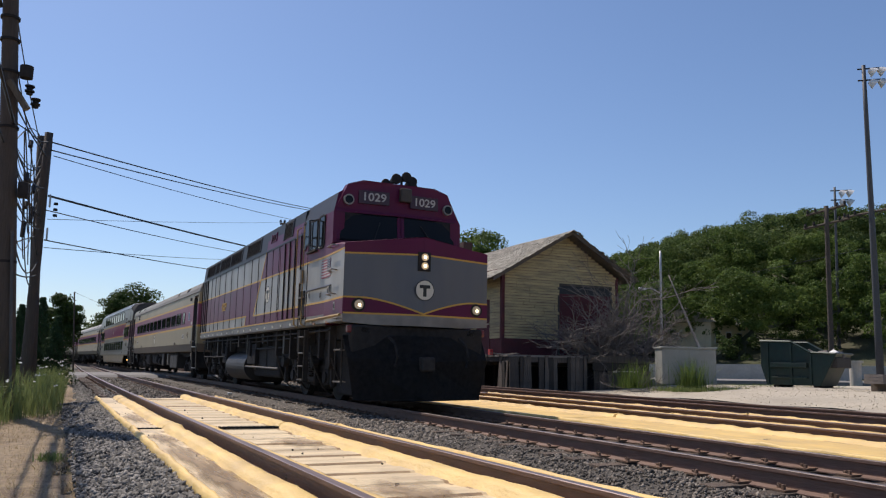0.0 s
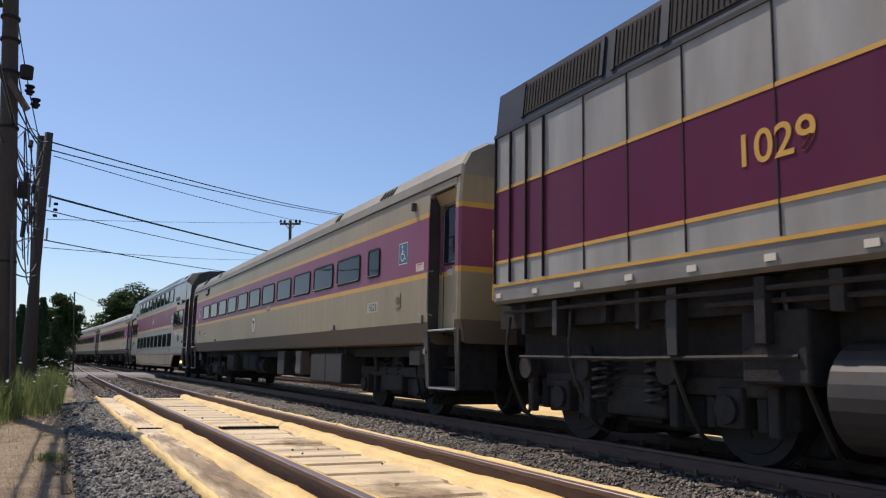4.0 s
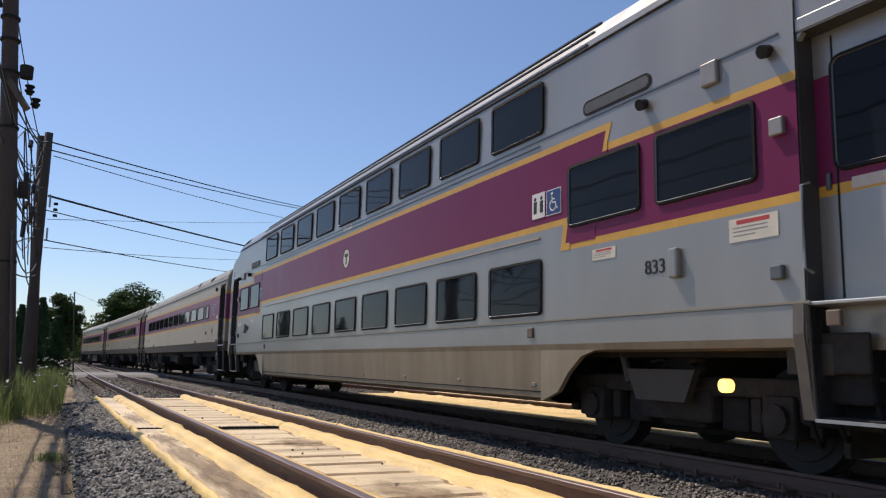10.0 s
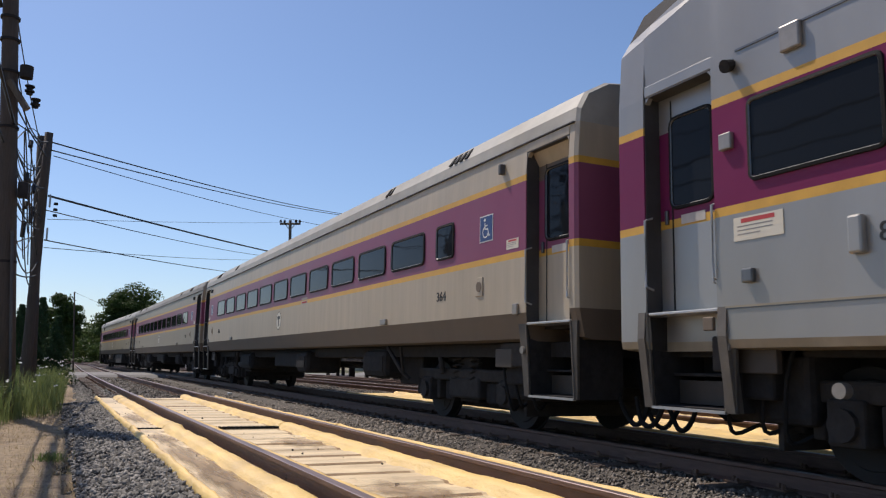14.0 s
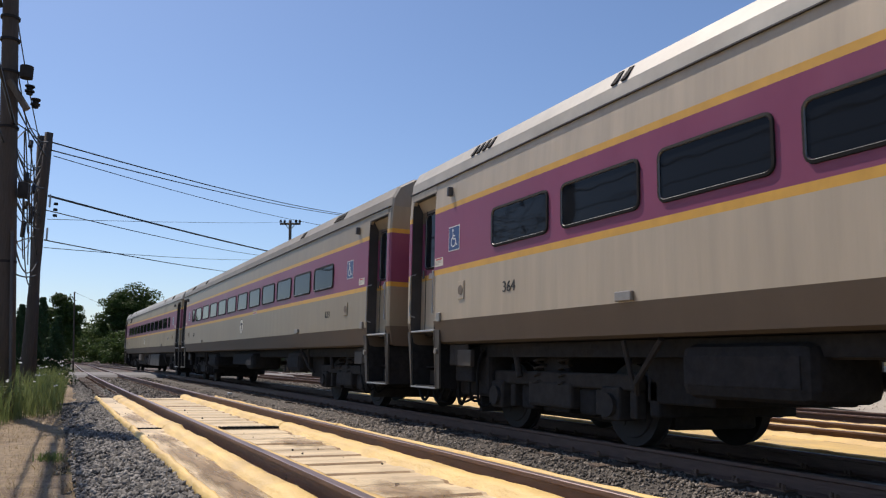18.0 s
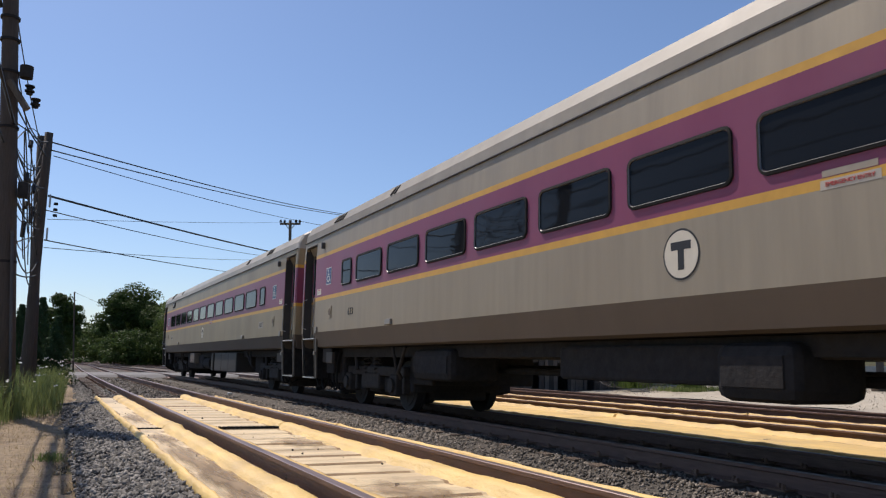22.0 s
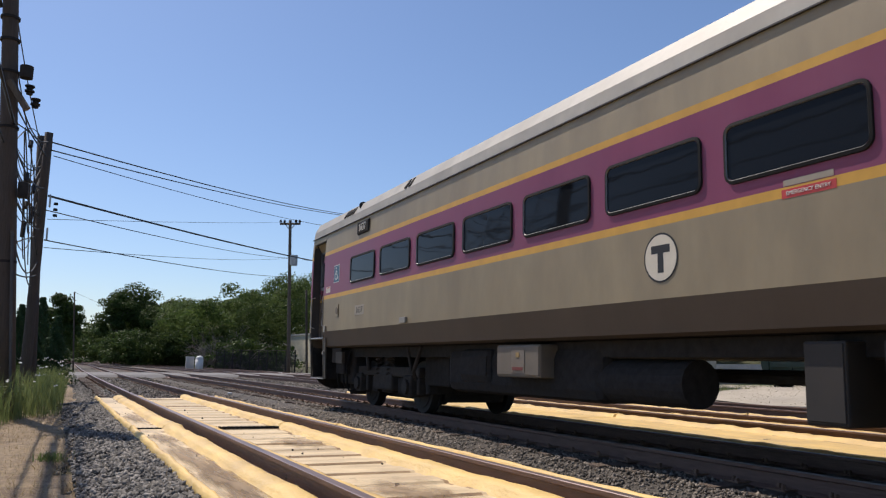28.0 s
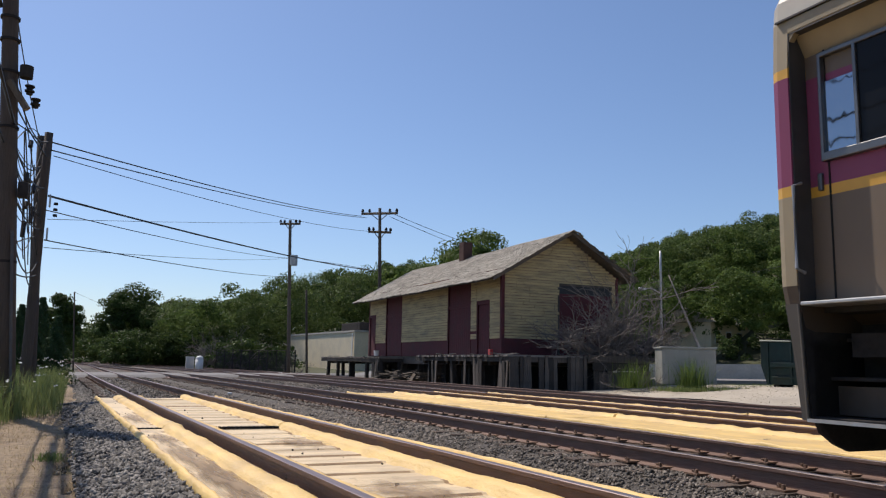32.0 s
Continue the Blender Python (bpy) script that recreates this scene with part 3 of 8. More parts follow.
def pan(th, xf, zf, a, b, ya, yb, lips, floor, rib=0.0, rag=0.0):
    """One yellow drip pan from a to b beside or between the rails; lips: (place, width, height)."""
    top = []
    for cx, w, h in lips:
        top += lip(cx, floor, w, h)
    for cx, w, h in lips:
        foot = (cx + w / 2 + 0.04, floor) if cx - w / 2 < a + 0.3 else (cx - w / 2 - 0.04, floor)
        if a + 0.05 < foot[0] < b - 0.05:
            top.append(foot)
    top.sort()
    prof = [(a, floor - 0.16)] + ([(a, floor)] if top[0][0] > a + 0.02 else []) + top + ([(b, floor)] if top[-1][0] < b - 0.02 else []) + [(b, floor - 0.16)]
    n = len(prof)
    ys = [ya]
    for m in range(math.ceil(ya / 0.105), math.ceil(yb / 0.105)):
        for y in ((m * 0.105, m * 0.105 + 0.03) if m % 3 == 0 else (m * 0.105,)):
            if ya + 0.01 < y < yb - 0.01:
                ys.append(y)
    ys.append(yb)

    def low_rib(y):
        return int((y - 0.015) / 0.315 + 100) % 2

    verts, faces, mi = [], [], []
    for j, y in enumerate(ys):
        sag = 0.014 * noise.noise(Vector((a * 3, y * 0.9, 2)))
        # the sheet turns up a little at each joint
        curl = 0.02 * math.exp(-(min(y - ya, yb - y) / 0.12) ** 2) * (0.6 + 0.8 * noise.noise(Vector((a * 5, y * 0.2, 8))))
        for k, (px, pz) in enumerate(prof):
            high = pz > floor + 0.002
            wob = 0.02 * noise.noise(Vector((px * 2, y * 1.4, 5))) + (0.011 * noise.noise(Vector((px * 9, y * 7.0, 1))) if high else 0)
            dz = sag + curl
            if high:
                dz += 0.012 * noise.noise(Vector((px * 4, y * 2.6, 4))) + 0.005 * noise.noise(Vector((px * 11, y * 9.0, 6)))
            elif rib and low_rib(y):
                dz -= rib
            else:
                dz += 0.006 * noise.noise(Vector((px * 5, y * 3.0, 12)))
            if rag:
                wob += rag * noise.noise(Vector((px * 3, y * 2.3, 15))) + rag * 0.5 * noise.noise(Vector((px * 6, y * 8.0, 3)))
                dz += rag * 0.4 * noise.noise(Vector((px * 3, y * 3.5, 21))) if high else 0
            verts.append((xf(y) + px + (wob if 0 < k < n - 1 or rag else 0), y, zf(y) + pz + dz))
    for j in range(len(ys) - 1):
        for i in range(n - 1):
            a0 = j * n + i
            faces.append((a0, a0 + 1, a0 + n + 1, a0 + n))
            flat_face = abs(prof[i][1] - floor) < 1e-6 and abs(prof[i + 1][1] - floor) < 1e-6
            y = ys[j]
            # rib edges get thin brown lines so that the faint ribs show
            crease = rib and flat_face and low_rib(ys[j]) != low_rib(ys[j + 1]) and noise.noise(Vector((a + prof[i][0], y * 3.1, 31))) > 0.08
            foot = flat_face and prof[i + 1][0] - prof[i][0] < 0.06 and noise.noise(Vector((prof[i][0] * 7, y * 0.8, 40))) + 0.5 * noise.noise(Vector((prof[i][0], y * 5, 9))) > 0.08
            mi.append(2 if foot or crease else 1 if rag or not flat_face else 0)
    faces += [tuple(range(n))[::-1], tuple(range((len(ys) - 1) * n, len(ys) * n))]
    mi += [1, 1]
    ob = mesh_ob("drip_pan_panel", verts, faces, [M_PANFLOOR, M_PANLIP, M_PANBROWN], th, "", mi, smooth=False)
    ob.data.polygons.foreach_set("use_smooth", [k == 1 for k in mi])
    return ob


def pans(xf, zf, ends, label, left, right, low, rag=0.0):
    th = tagged(empty("drip_pan"), label, "drip pan", "yellow drip pans along the sidings", "structure")
    for ya, yb in zip(ends, ends[1:]):
        g = 0.03
        pan(th, xf, zf, -left, -0.84, ya + g, yb - g, [(-left + 0.04, 0.075, 0.05), (-0.985, 0.25, 0.07)], low, 0.0, rag)
        pan(th, xf, zf, -0.66, 0.66, ya + g, yb - g, [(-0.54, 0.2, 0.045), (0.5, 0.26, 0.07)], low, 0.016, rag * 0.5)
        pan(th, xf, zf, 0.84, right, ya + g, yb - g, [(0.97, 0.22, 0.06), (right - 0.04, 0.075, 0.05)], low, 0.0, rag)
    return th


NEAR_PANS = pans(x1, z1, [-7.8, 1.5, 10.78, 20.1], "sun-bleached yellow drip pans along the near siding", 1.5, 1.25, -0.125)
pans(x3, flat, [-9.0, 1.0, 13.5, 25.5], "yellow drip pans along the far siding", 2.75, 2.6, -0.15, 0.055)


def joint_seam(xa, xb, y):
    """A dark toothed strip, added for the shaded gap between two panels."""
    b = bmesh.new()
    z = z1(y) - 0.125
    box(b, x1(y) + xa, x1(y) + xb, y - 0.045, y + 0.02, z - 0.05, z + 0.034)
    x = xa
    while x < xb - 0.05:
        box(b, x1(y) + x, x1(y) + x + 0.03, y - 0.052, y + 0.02, z, z + 0.038)
        x += 0.055
    part("joint_seam", b, M_RUBBER, NEAR_PANS, "dark toothed strip standing for the shaded joint between drip pan panels")


for ys_ in (1.5, 10.78):
    joint_seam(-1.42, -1.13, ys_)
    joint_seam(-0.42, 0.36, ys_)


def oil_stain(cx, cy, rx, ry):
    """A thin film of brown grime on the pan floor."""
    n = 40
    V = [(math.cos(2 * math.pi * k / n), math.sin(2 * math.pi * k / n), 0.0) for k in range(n)]
    V = [(min(0.95, max(-0.95, x * 1.2)), y, z) for x, y, z in V]
    o = mesh_ob("oil_stain", V, [tuple(range(n))], M_PUDDLE, NEAR_PANS, "brown grime film in the drip pan")
    o.matrix_basis = pose(x1(cy) + cx, cy, z1(cy) - 0.111, -0.15, 0, 1.2) @ Matrix.Diagonal((rx, ry, 1, 1))


for cx, cy, rx, ry in ((-1.25, 7.4, 0.2, 2.6), (-1.25, 4.6, 0.2, 2.2), (-1.25, 9.6, 0.18, 1.0), (-1.2, 6.0, 0.24, 1.5), (-0.15, 5.2, 0.4, 0.8), (0.1, 8.8, 0.35, 0.7), (-1.25, 13.0, 0.17, 1.6)):
    oil_stain(cx, cy, rx, ry)


# ------------------------------------------------------------ the train
SPOLY = (-1.65905, -4.58579, -0.76908, -4.83569, 82.17859, 89.17193)


def run(t):
    """Metres that the train has gone since the start."""
    u, s = (t - 16) / 16, 0.0
    for c in SPOLY:
        s = s * u + c
    return s


RUN0 = run(0.0)
MOVING, WHEELS = [], []


def rrect(w, h, r, n=4):
    out = []
    for cx, cz, a0 in ((w / 2 - r, h / 2 - r, 0), (-w / 2 + r, h / 2 - r, 90), (-w / 2 + r, -h / 2 + r, 180), (w / 2 - r, -h / 2 + r, 270)):
        for k in range(n + 1):
            a = radians(a0 + 90 * k / n)
            out.append((cx + r * math.cos(a), cz + r * math.sin(a)))
    return out


CACHE = {}


def window(parent, x, y, z, w, h, r=0.1, frame_mat=None, fw=0.03, both=True, name="window"):
    """A rounded window: a frame ring, proud of the wall, with its pane set back."""
    key = (w, h, r, fw)
    if key not in CACHE:
        o, i, e = rrect(w, h, r), rrect(w - 2 * fw, h - 2 * fw, max(0.01, r - fw)), rrect(w - 2 * fw - 0.016, h - 2 * fw - 0.016, max(0.01, r - fw - 0.008))
        n = len(o)
        V = [(0.0, a, b) for a, b in o] + [(-0.02, a * 0.995, b * 0.99) for a, b in o] + [(-0.024, a, b) for a, b in i] + [(-0.014, a, b) for a, b in e] + [(-0.004, a, b) for a, b in e]
        F = [(k + q * n, (k + 1) % n + q * n, (k + 1) % n + (q + 1) * n, k + (q + 1) * n) for q in range(4) for k in range(n)]
        fo = mesh_ob("tmp", V, F, [M_RUBBER, M_ALU], midx=[1 if q == 2 else 0 for q in range(4) for k in range(n)])
        po = mesh_ob("tmp", [(-0.008, a, b) for a, b in rrect(w - 2 * fw - 0.02, h - 2 * fw - 0.02, max(0.01, r - fw))], [tuple(range(n))[::-1]], M_GLASS)
        CACHE[key] = (fo.data, po.data)
        bpy.data.objects.remove(fo)
        bpy.data.objects.remove(po)
    for side in ((-1, 1) if both else (-1,)):
        f = new(name, CACHE[key][0])
        f.parent = parent
        f.matrix_basis = pose(side * abs(x), y, z, 0, 0, 0 if side < 0 else 180)
        p = new("pane", CACHE[key][1])
        p.parent = f
    return f


def prism(name, pts, x0, x1_, material, parent, label=""):
    """A flat plate on a car side, from (y, z) outline points."""
    n = len(pts)
    V = [(x0, a, b) for a, b in pts] + [(x1_, a, b) for a, b in pts]
    F = [tuple(range(n)), tuple(range(n, 2 * n))[::-1]] + [(k, (k + 1) % n, (k + 1) % n + n, k + n) for k in range(n)]
    ob = mesh_ob(name, V, F, material, parent, label)
    bm = bmesh.new()
    bm.from_mesh(ob.data)
    bmesh.ops.recalc_face_normals(bm, faces=bm.faces)
    bm.to_mesh(ob.data)
    bm.free()
    return ob


def disc_logo(parent, m, r):
    """A round cream sign with a black ring and a block letter shape."""
    base = bmesh.new()
    cyl(base, (0, 0, 0), (0, 0, 0.0015), r, seg=32)
    a = part("logo_ring", base, M_INK, parent)
    a.matrix_basis = m
    b = bmesh.new()
    cyl(b, (0, 0, 0.001), (0, 0, 0.003), r * 0.92, seg=32)
    d = part("logo_disc", b, M_CREAM, a)
    c = bmesh.new()
    box(c, -r * 0.55, r * 0.55, r * 0.18, r * 0.5, 0.003, 0.0045)
    box(c, -r * 0.17, r * 0.17, -r * 0.6, r * 0.18, 0.003, 0.0045)
    part("logo_letter", c, M_INK, a)
    return a


def access_sign(parent, x, y, z, s=0.37, field=None):
    a = part("access_sign", bx(-s / 2, s / 2, -s / 2, s / 2, 0, 0.002, m=on_side(x, y, z)), M_WHITE, parent, "blue wheelchair access sign")
    part("sign_field", bx(-s * 0.46, s * 0.46, -s * 0.46, s * 0.46, 0.001, 0.004, m=on_side(x, y, z)), field or M_BLUE, a)
    b = bmesh.new()
    tube(b, [(-s * 0.1 , s * 0.23, 0.003), (-s * 0.08, -s * 0.02, 0.003), (s * 0.12, -s * 0.03, 0.003), (s * 0.22, -s * 0.29, 0.003), (s * 0.31, -s * 0.25, 0.003)], s * 0.036)
    tube(b, [(-s * 0.09, s * 0.11, 0.003), (s * 0.1, s * 0.1, 0.003)], s * 0.03)
    tube(b, [(s * 0.2 * math.cos(k) - s * 0.05, s * 0.2 * math.sin(k) - s * 0.13, 0.003) for k in [radians(q) for q in range(105, 350, 20)]], s * 0.03)
    cyl(b, (-s * 0.1, s * 0.33, 0.002), (-s * 0.1, s * 0.33, 0.008), s * 0.065)
    for v in b.verts:
        v.co.z = max(0.0, min(0.007, v.co.z))
    o = part("pictogram", b, M_WHITE, a)
    o.matrix_basis = on_side(x, y, z)
    return a


def bogie(car, yc, rad, base, steel, big=False):
    """A two-axle truck: side frames, bolster, springs, two wheelsets that turn."""
    t = empty("truck", pose(0, yc, 0), car)
    for sx in (-1, 1):
        b = bmesh.new()
        x = sx * 1.02
        L = base / 2 + 0.42
        box(b, x - 0.07, x + 0.07, -L, L, 0.62, 0.8, 0.03)
        box(b, x - 0.09, x + 0.09, -0.5, 0.5, 0.36, 0.68, 0.04)
        for a in (-1, 1):
            box(b, x - 0.12, x + 0.13, a * base / 2 - 0.17, a * base / 2 + 0.17, rad - 0.17, rad + 0.2, 0.03)
            cyl(b, (x + sx * 0.1, a * base / 2, rad), (x + sx * 0.17, a * base / 2, rad), 0.13)
            box(b, x - 0.04, x + 0.1, a * base / 2 + 0.25, a * base / 2 + 0.37, 0.32, 0.62, 0.02)
            box(b, x - 0.04, x + 0.1, a * base / 2 - 0.37, a * base / 2 - 0.25, 0.32, 0.62, 0.02)
        part("side_frame", b, M_UNDER, t)
        for a in (-0.28, 0.28):
            s = bmesh.new()
            tube(s, [(x + 0.02 * sx + 0.09 * math.cos(k * 0.9), a + 0.09 * math.sin(k * 0.9), 0.62 + k * 0.013) for k in range(30)], 0.018, 5)
            part("spring", s, M_UNDER, t)
        d = bmesh.new()
        tube(d, [(x + sx * 0.14, 0.62, 0.72), (x + sx * 0.14, 0.75, 1.1)], 0.045, 8)
        part("damper", d, steel, t)
    part("bolster", bx(-1.0, 1.0, -0.3, 0.3, 0.3, 1.12, bev=0.03), M_BLACK, t)
    part("brake_rigging", bx(-0.6, 0.6, -base / 2 - 0.45, base / 2 + 0.45, 0.2, 0.72, bev=0.05), M_BLACK, t)
    for a in (-1, 1):
        part("brake_beam", bx(-0.62, 0.62, a * base / 2 - 0.62 * a - 0.1, a * base / 2 - 0.62 * a + 0.1, 0.22, 0.62, bev=0.03), M_BLACK, t)
        part("end_transom", bx(-1.0, 1.0, *sorted((a * (base / 2 + 0.5), a * (base / 2 + 0.66))), 0.35, 0.75, bev=0.03), M_BLACK, t)
        part("axle_gear", bx(-0.6, 0.6, *sorted((a * base / 2 - 0.32, a * base / 2 + 0.32)), 0.3, 1.05, bev=0.06), M_BLACK, t)
        if big:
            part("traction_motor", bx(-0.62, 0.62, a * base / 2 - 0.62, a * base / 2 + 0.62, 0.1, 0.95, bev=0.08), M_BLACK, t)
        for sx in (-1, 1):
            part("brake_unit", bx(*sorted((sx * 0.84, sx * 1.0)), a * base / 2 - 0.62 * a - 0.17, a * base / 2 - 0.62 * a + 0.17, 0.3, 0.62, bev=0.04), M_BLACK, t)
    if ("w", rad) not in CACHE:
        w = bmesh.new()
        for sx in (-1, 1):
            cyl(w, (sx * 0.69, 0, 0), (sx * 0.82, 0, 0), rad, seg=36)
            cyl(w, (sx * 0.66, 0, 0), (sx * 0.69, 0, 0), rad + 0.026, seg=36)
            cyl(w, (sx * 0.82, 0, 0), (sx * 0.835, 0, 0), rad * 0.8, rad * 0.78, seg=36)
            cyl(w, (sx * 0.82, 0, 0), (sx * 0.92, 0, 0), 0.12)
            for k in range(4):
                an = k * math.pi / 2
                cyl(w, (sx * 0.8, 0.25 * math.cos(an), 0.25 * math.sin(an)), (sx * 0.845, 0.25 * math.cos(an), 0.25 * math.sin(an)), 0.05, seg=8)
        cyl(w, (-1.0, 0, 0), (1.0, 0, 0), 0.075)
        o = part("tmp", w, M_WHEEL, None)
        CACHE[("w", rad)] = o.data
        bpy.data.objects.remove(o)
    for a in (-1, 1):
        w = new("wheelset", CACHE[("w", rad)])
        w.parent = t
        w.location = (0, a * base / 2, rad)
        WHEELS.append((w, a * base / 2, rad))
    return t


def mirror_profile(left):
    """left: (x, z) from the bottom up to the crown; returns the closed outline."""
    return left + [(-x, z) for x, z in left[::-1]]


COACH_L = [(-1.4, 1.17), (-1.5, 1.2), (-1.572, 1.52), (-1.575, 2.22), (-1.575, 2.305), (-1.575, 3.19), (-1.575, 3.27), (-1.55, 3.68), (-1.53, 3.86), (-1.42, 4.06), (-1.13, 4.22), (-0.55, 4.3), (-0.05, 4.32)]
# 1: the lower skirt, in a darker steel than the wall above
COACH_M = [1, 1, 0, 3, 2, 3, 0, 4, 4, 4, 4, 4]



def em_full(em, crown):
    return em + [crown] + em[::-1] + [5]


def inset(prof, x, zlo, zhi):
    return [((max(px, -x) if px < 0 else min(px, x)) if zlo <= pz <= zhi else px, pz) for px, pz in prof]


def end_doors(car, y, sgn, steel, open_win=False, dark=False):
    """Vestibule on both sides: door set deep in its recess, step well, grab rails. y: middle of the door."""
    for side in (-1, 1):
        deep = 1.385
        d = empty("door", pose(0, y, 0) @ pose(0, 0, 0, 0, 0, 0 if side < 0 else 180), car)
        # Recess shade put into colour: darker steel for door heads and cab-end doors
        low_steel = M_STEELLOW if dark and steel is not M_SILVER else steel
        purple = M_PURPLEBI if steel is M_SILVER else M_PURPLE
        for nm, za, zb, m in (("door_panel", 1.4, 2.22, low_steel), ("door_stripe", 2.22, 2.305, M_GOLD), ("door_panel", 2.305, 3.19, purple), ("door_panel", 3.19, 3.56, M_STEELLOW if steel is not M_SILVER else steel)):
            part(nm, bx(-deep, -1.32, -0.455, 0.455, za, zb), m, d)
        if not (open_win and side < 0):
            window(d, deep + 0.002, 0, 2.86, 0.6, 0.94, 0.1, both=False, name="door_window")
            part("sticker", bx(-deep - 0.004, -deep + 0.002, -0.16, 0.16, 2.24, 2.33), M_FLAGWHITE, d, "pale sticker under the door window")
        part("door_seal", bx(-deep - 0.006, -deep + 0.002, 0.27, 0.285, 1.42, 3.5), M_RUBBER, d)
        for q in (-0.45, 0.45):
            h = bmesh.new()
            tube(h, [(-1.5, q, 1.62), (-1.59, q, 1.65), (-1.59, q, 2.3), (-1.5, q, 2.33)], 0.014)
            part("grab_rail", h, M_GALV, d)
        h = bmesh.new()
        tube(h, [(-deep, -0.3, 1.62), (-deep - 0.06, -0.3, 1.64), (-deep - 0.06, -0.3, 2.28), (-deep, -0.3, 2.3)], 0.012)
        part("grab_rail", h, M_GALV, d)
        part("door_latch", bx(-deep - 0.03, -deep, 0.33, 0.37, 2.26, 2.4, bev=0.008), M_ALU, d)
        fr = bmesh.new()
        box(fr, -1.562, -1.31, -0.465, 0.465, 3.56, 3.67, 0.006)
        part("door_lintel", fr, steel, d)
        for q in (-1, 1):
            c = bmesh.new()
            vs = [c.verts.new(v) for v in ((-1.556, q * 0.455, 3.49), (-1.556, q * 0.455, 3.56), (-1.556, q * 0.39, 3.56), (-1.5, q * 0.455, 3.49), (-1.5, q * 0.455, 3.56), (-1.5, q * 0.39, 3.56))]
            for f in ((0, 1, 2), (5, 4, 3), (0, 3, 4, 1), (1, 4, 5, 2), (2, 5, 3, 0)):
                c.faces.new([vs[i] for i in f])
            part("corner_gusset", c, steel, d)
        # Jamb and head liners: recess shade and grime in one dark colour
        for q in (-1, 1):
            part("door_jamb", bx(-1.562, -1.386, *sorted((q * 0.456, q * 0.466)), 1.4, 3.56), M_ENDWALL, d, "dark door jamb with recess shade and grime in its colour")
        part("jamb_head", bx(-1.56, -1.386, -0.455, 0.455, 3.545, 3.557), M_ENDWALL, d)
        st = empty("step_well", None, d)
        for q in (-1, 1):
            s = bmesh.new()
            pts = [(-1.53, 1.36), (-1.47, 0.5), (-0.85, 0.5), (-0.85, 1.36)]
            ya, yb = sorted((q * 0.47, q * 0.5))
            vs = [s.verts.new((px, yy, pz)) for yy in (ya, yb) for px, pz in pts]
            for f in ((0, 1, 2, 3), (7, 6, 5, 4), (0, 4, 5, 1), (1, 5, 6, 2), (2, 6, 7, 3), (3, 7, 4, 0)):
                s.faces.new([vs[i] for i in f])
            part("step_side", s, M_BLACK, st)
            # broad tapering plate beside the well
            wide = 0.66 if q * sgn * -side < 0 else 0.6
            s = bmesh.new()
            vs = [s.verts.new((px + o, q * w, pz)) for o in (0.0, 0.03) for px, w, pz in ((-1.56, 0.478, 1.38), (-1.56, wide, 1.38), (-1.54, wide - 0.03, 1.1), (-1.51, wide - 0.07, 0.5), (-1.51, 0.478, 0.5))]
            for f in ((0, 1, 2, 3, 4), (9, 8, 7, 6, 5), (0, 5, 6, 1), (1, 6, 7, 2), (2, 7, 8, 3), (3, 8, 9, 4), (4, 9, 5, 0)):
                s.faces.new([vs[i] for i in f])
            pl = part("step_plate", s, M_STEPPLATE, st, "grimy tapering plate of the step well")
            s = bmesh.new()
            tube(s, [(-1.565, q * 0.474, 1.38), (-1.545, q * 0.474, 1.1), (-1.515, q * 0.474, 0.5)], 0.011, 6)
            part("plate_edge", s, M_STEPEDGE, pl, "worn bright edge")
        s = bmesh.new()
        cyl(s, (-1.55, -0.55 * sgn * -side, 1.06), (-1.58, -0.55 * sgn * -side, 1.06), 0.045, seg=14)
        part("step_lamp", s, M_FRAME, st)
        for k, zz in enumerate((0.5, 0.8, 1.1)):
            part("tread", bx(-1.46 + 0.2 * k, -0.85, -0.465, 0.465, zz, zz + 0.03, bev=0.006), M_BLACK, st)
        part("kick_plate", bx(-1.2, -1.17, -0.45, 0.45, 0.54, 0.76), M_STEPSIDE, st)
        part("riser", bx(-0.87, -0.83, -0.465, 0.465, 0.5, 1.36), M_BLACK, st)
        # Black sheet added to darken the ceiling of the well
        part("well_top", bx(-1.3, -0.85, -0.46, 0.46, 1.32, 1.36), M_BLACK, st)
        part("threshold", bx(-1.565, -1.2, -0.455, 0.455, 1.365, 1.395, bev=0.008), M_GALV, st, "bright metal threshold")
        part("step_edge", bx(-1.53, -1.495, -0.47, 0.47, 0.49, 0.515), M_GALV, st, "bright metal step nosing")


def notice(car, y, z, w, h, x=-1.577):
    """A pale sticker with a red heading and bars for its small print."""
    n = part("notice", bx(x - 0.001, x + 0.004, y - w / 2, y + w / 2, z - h / 2, z + h / 2), M_CREAM, car, "small pale notice with a red heading")
    part("heading", bx(x - 0.002, x, y - w * 0.34, y + w * 0.34, z + h * 0.24, z + h * 0.42), M_RED, n)
    for k in range(3):
        part("print_bar", bx(x - 0.002, x, y - w * (0.3 if k < 2 else 0.05), y + w * 0.42, z + h * (0.08 - 0.17 * k), z + h * (0.13 - 0.17 * k)), M_FRAME, n)


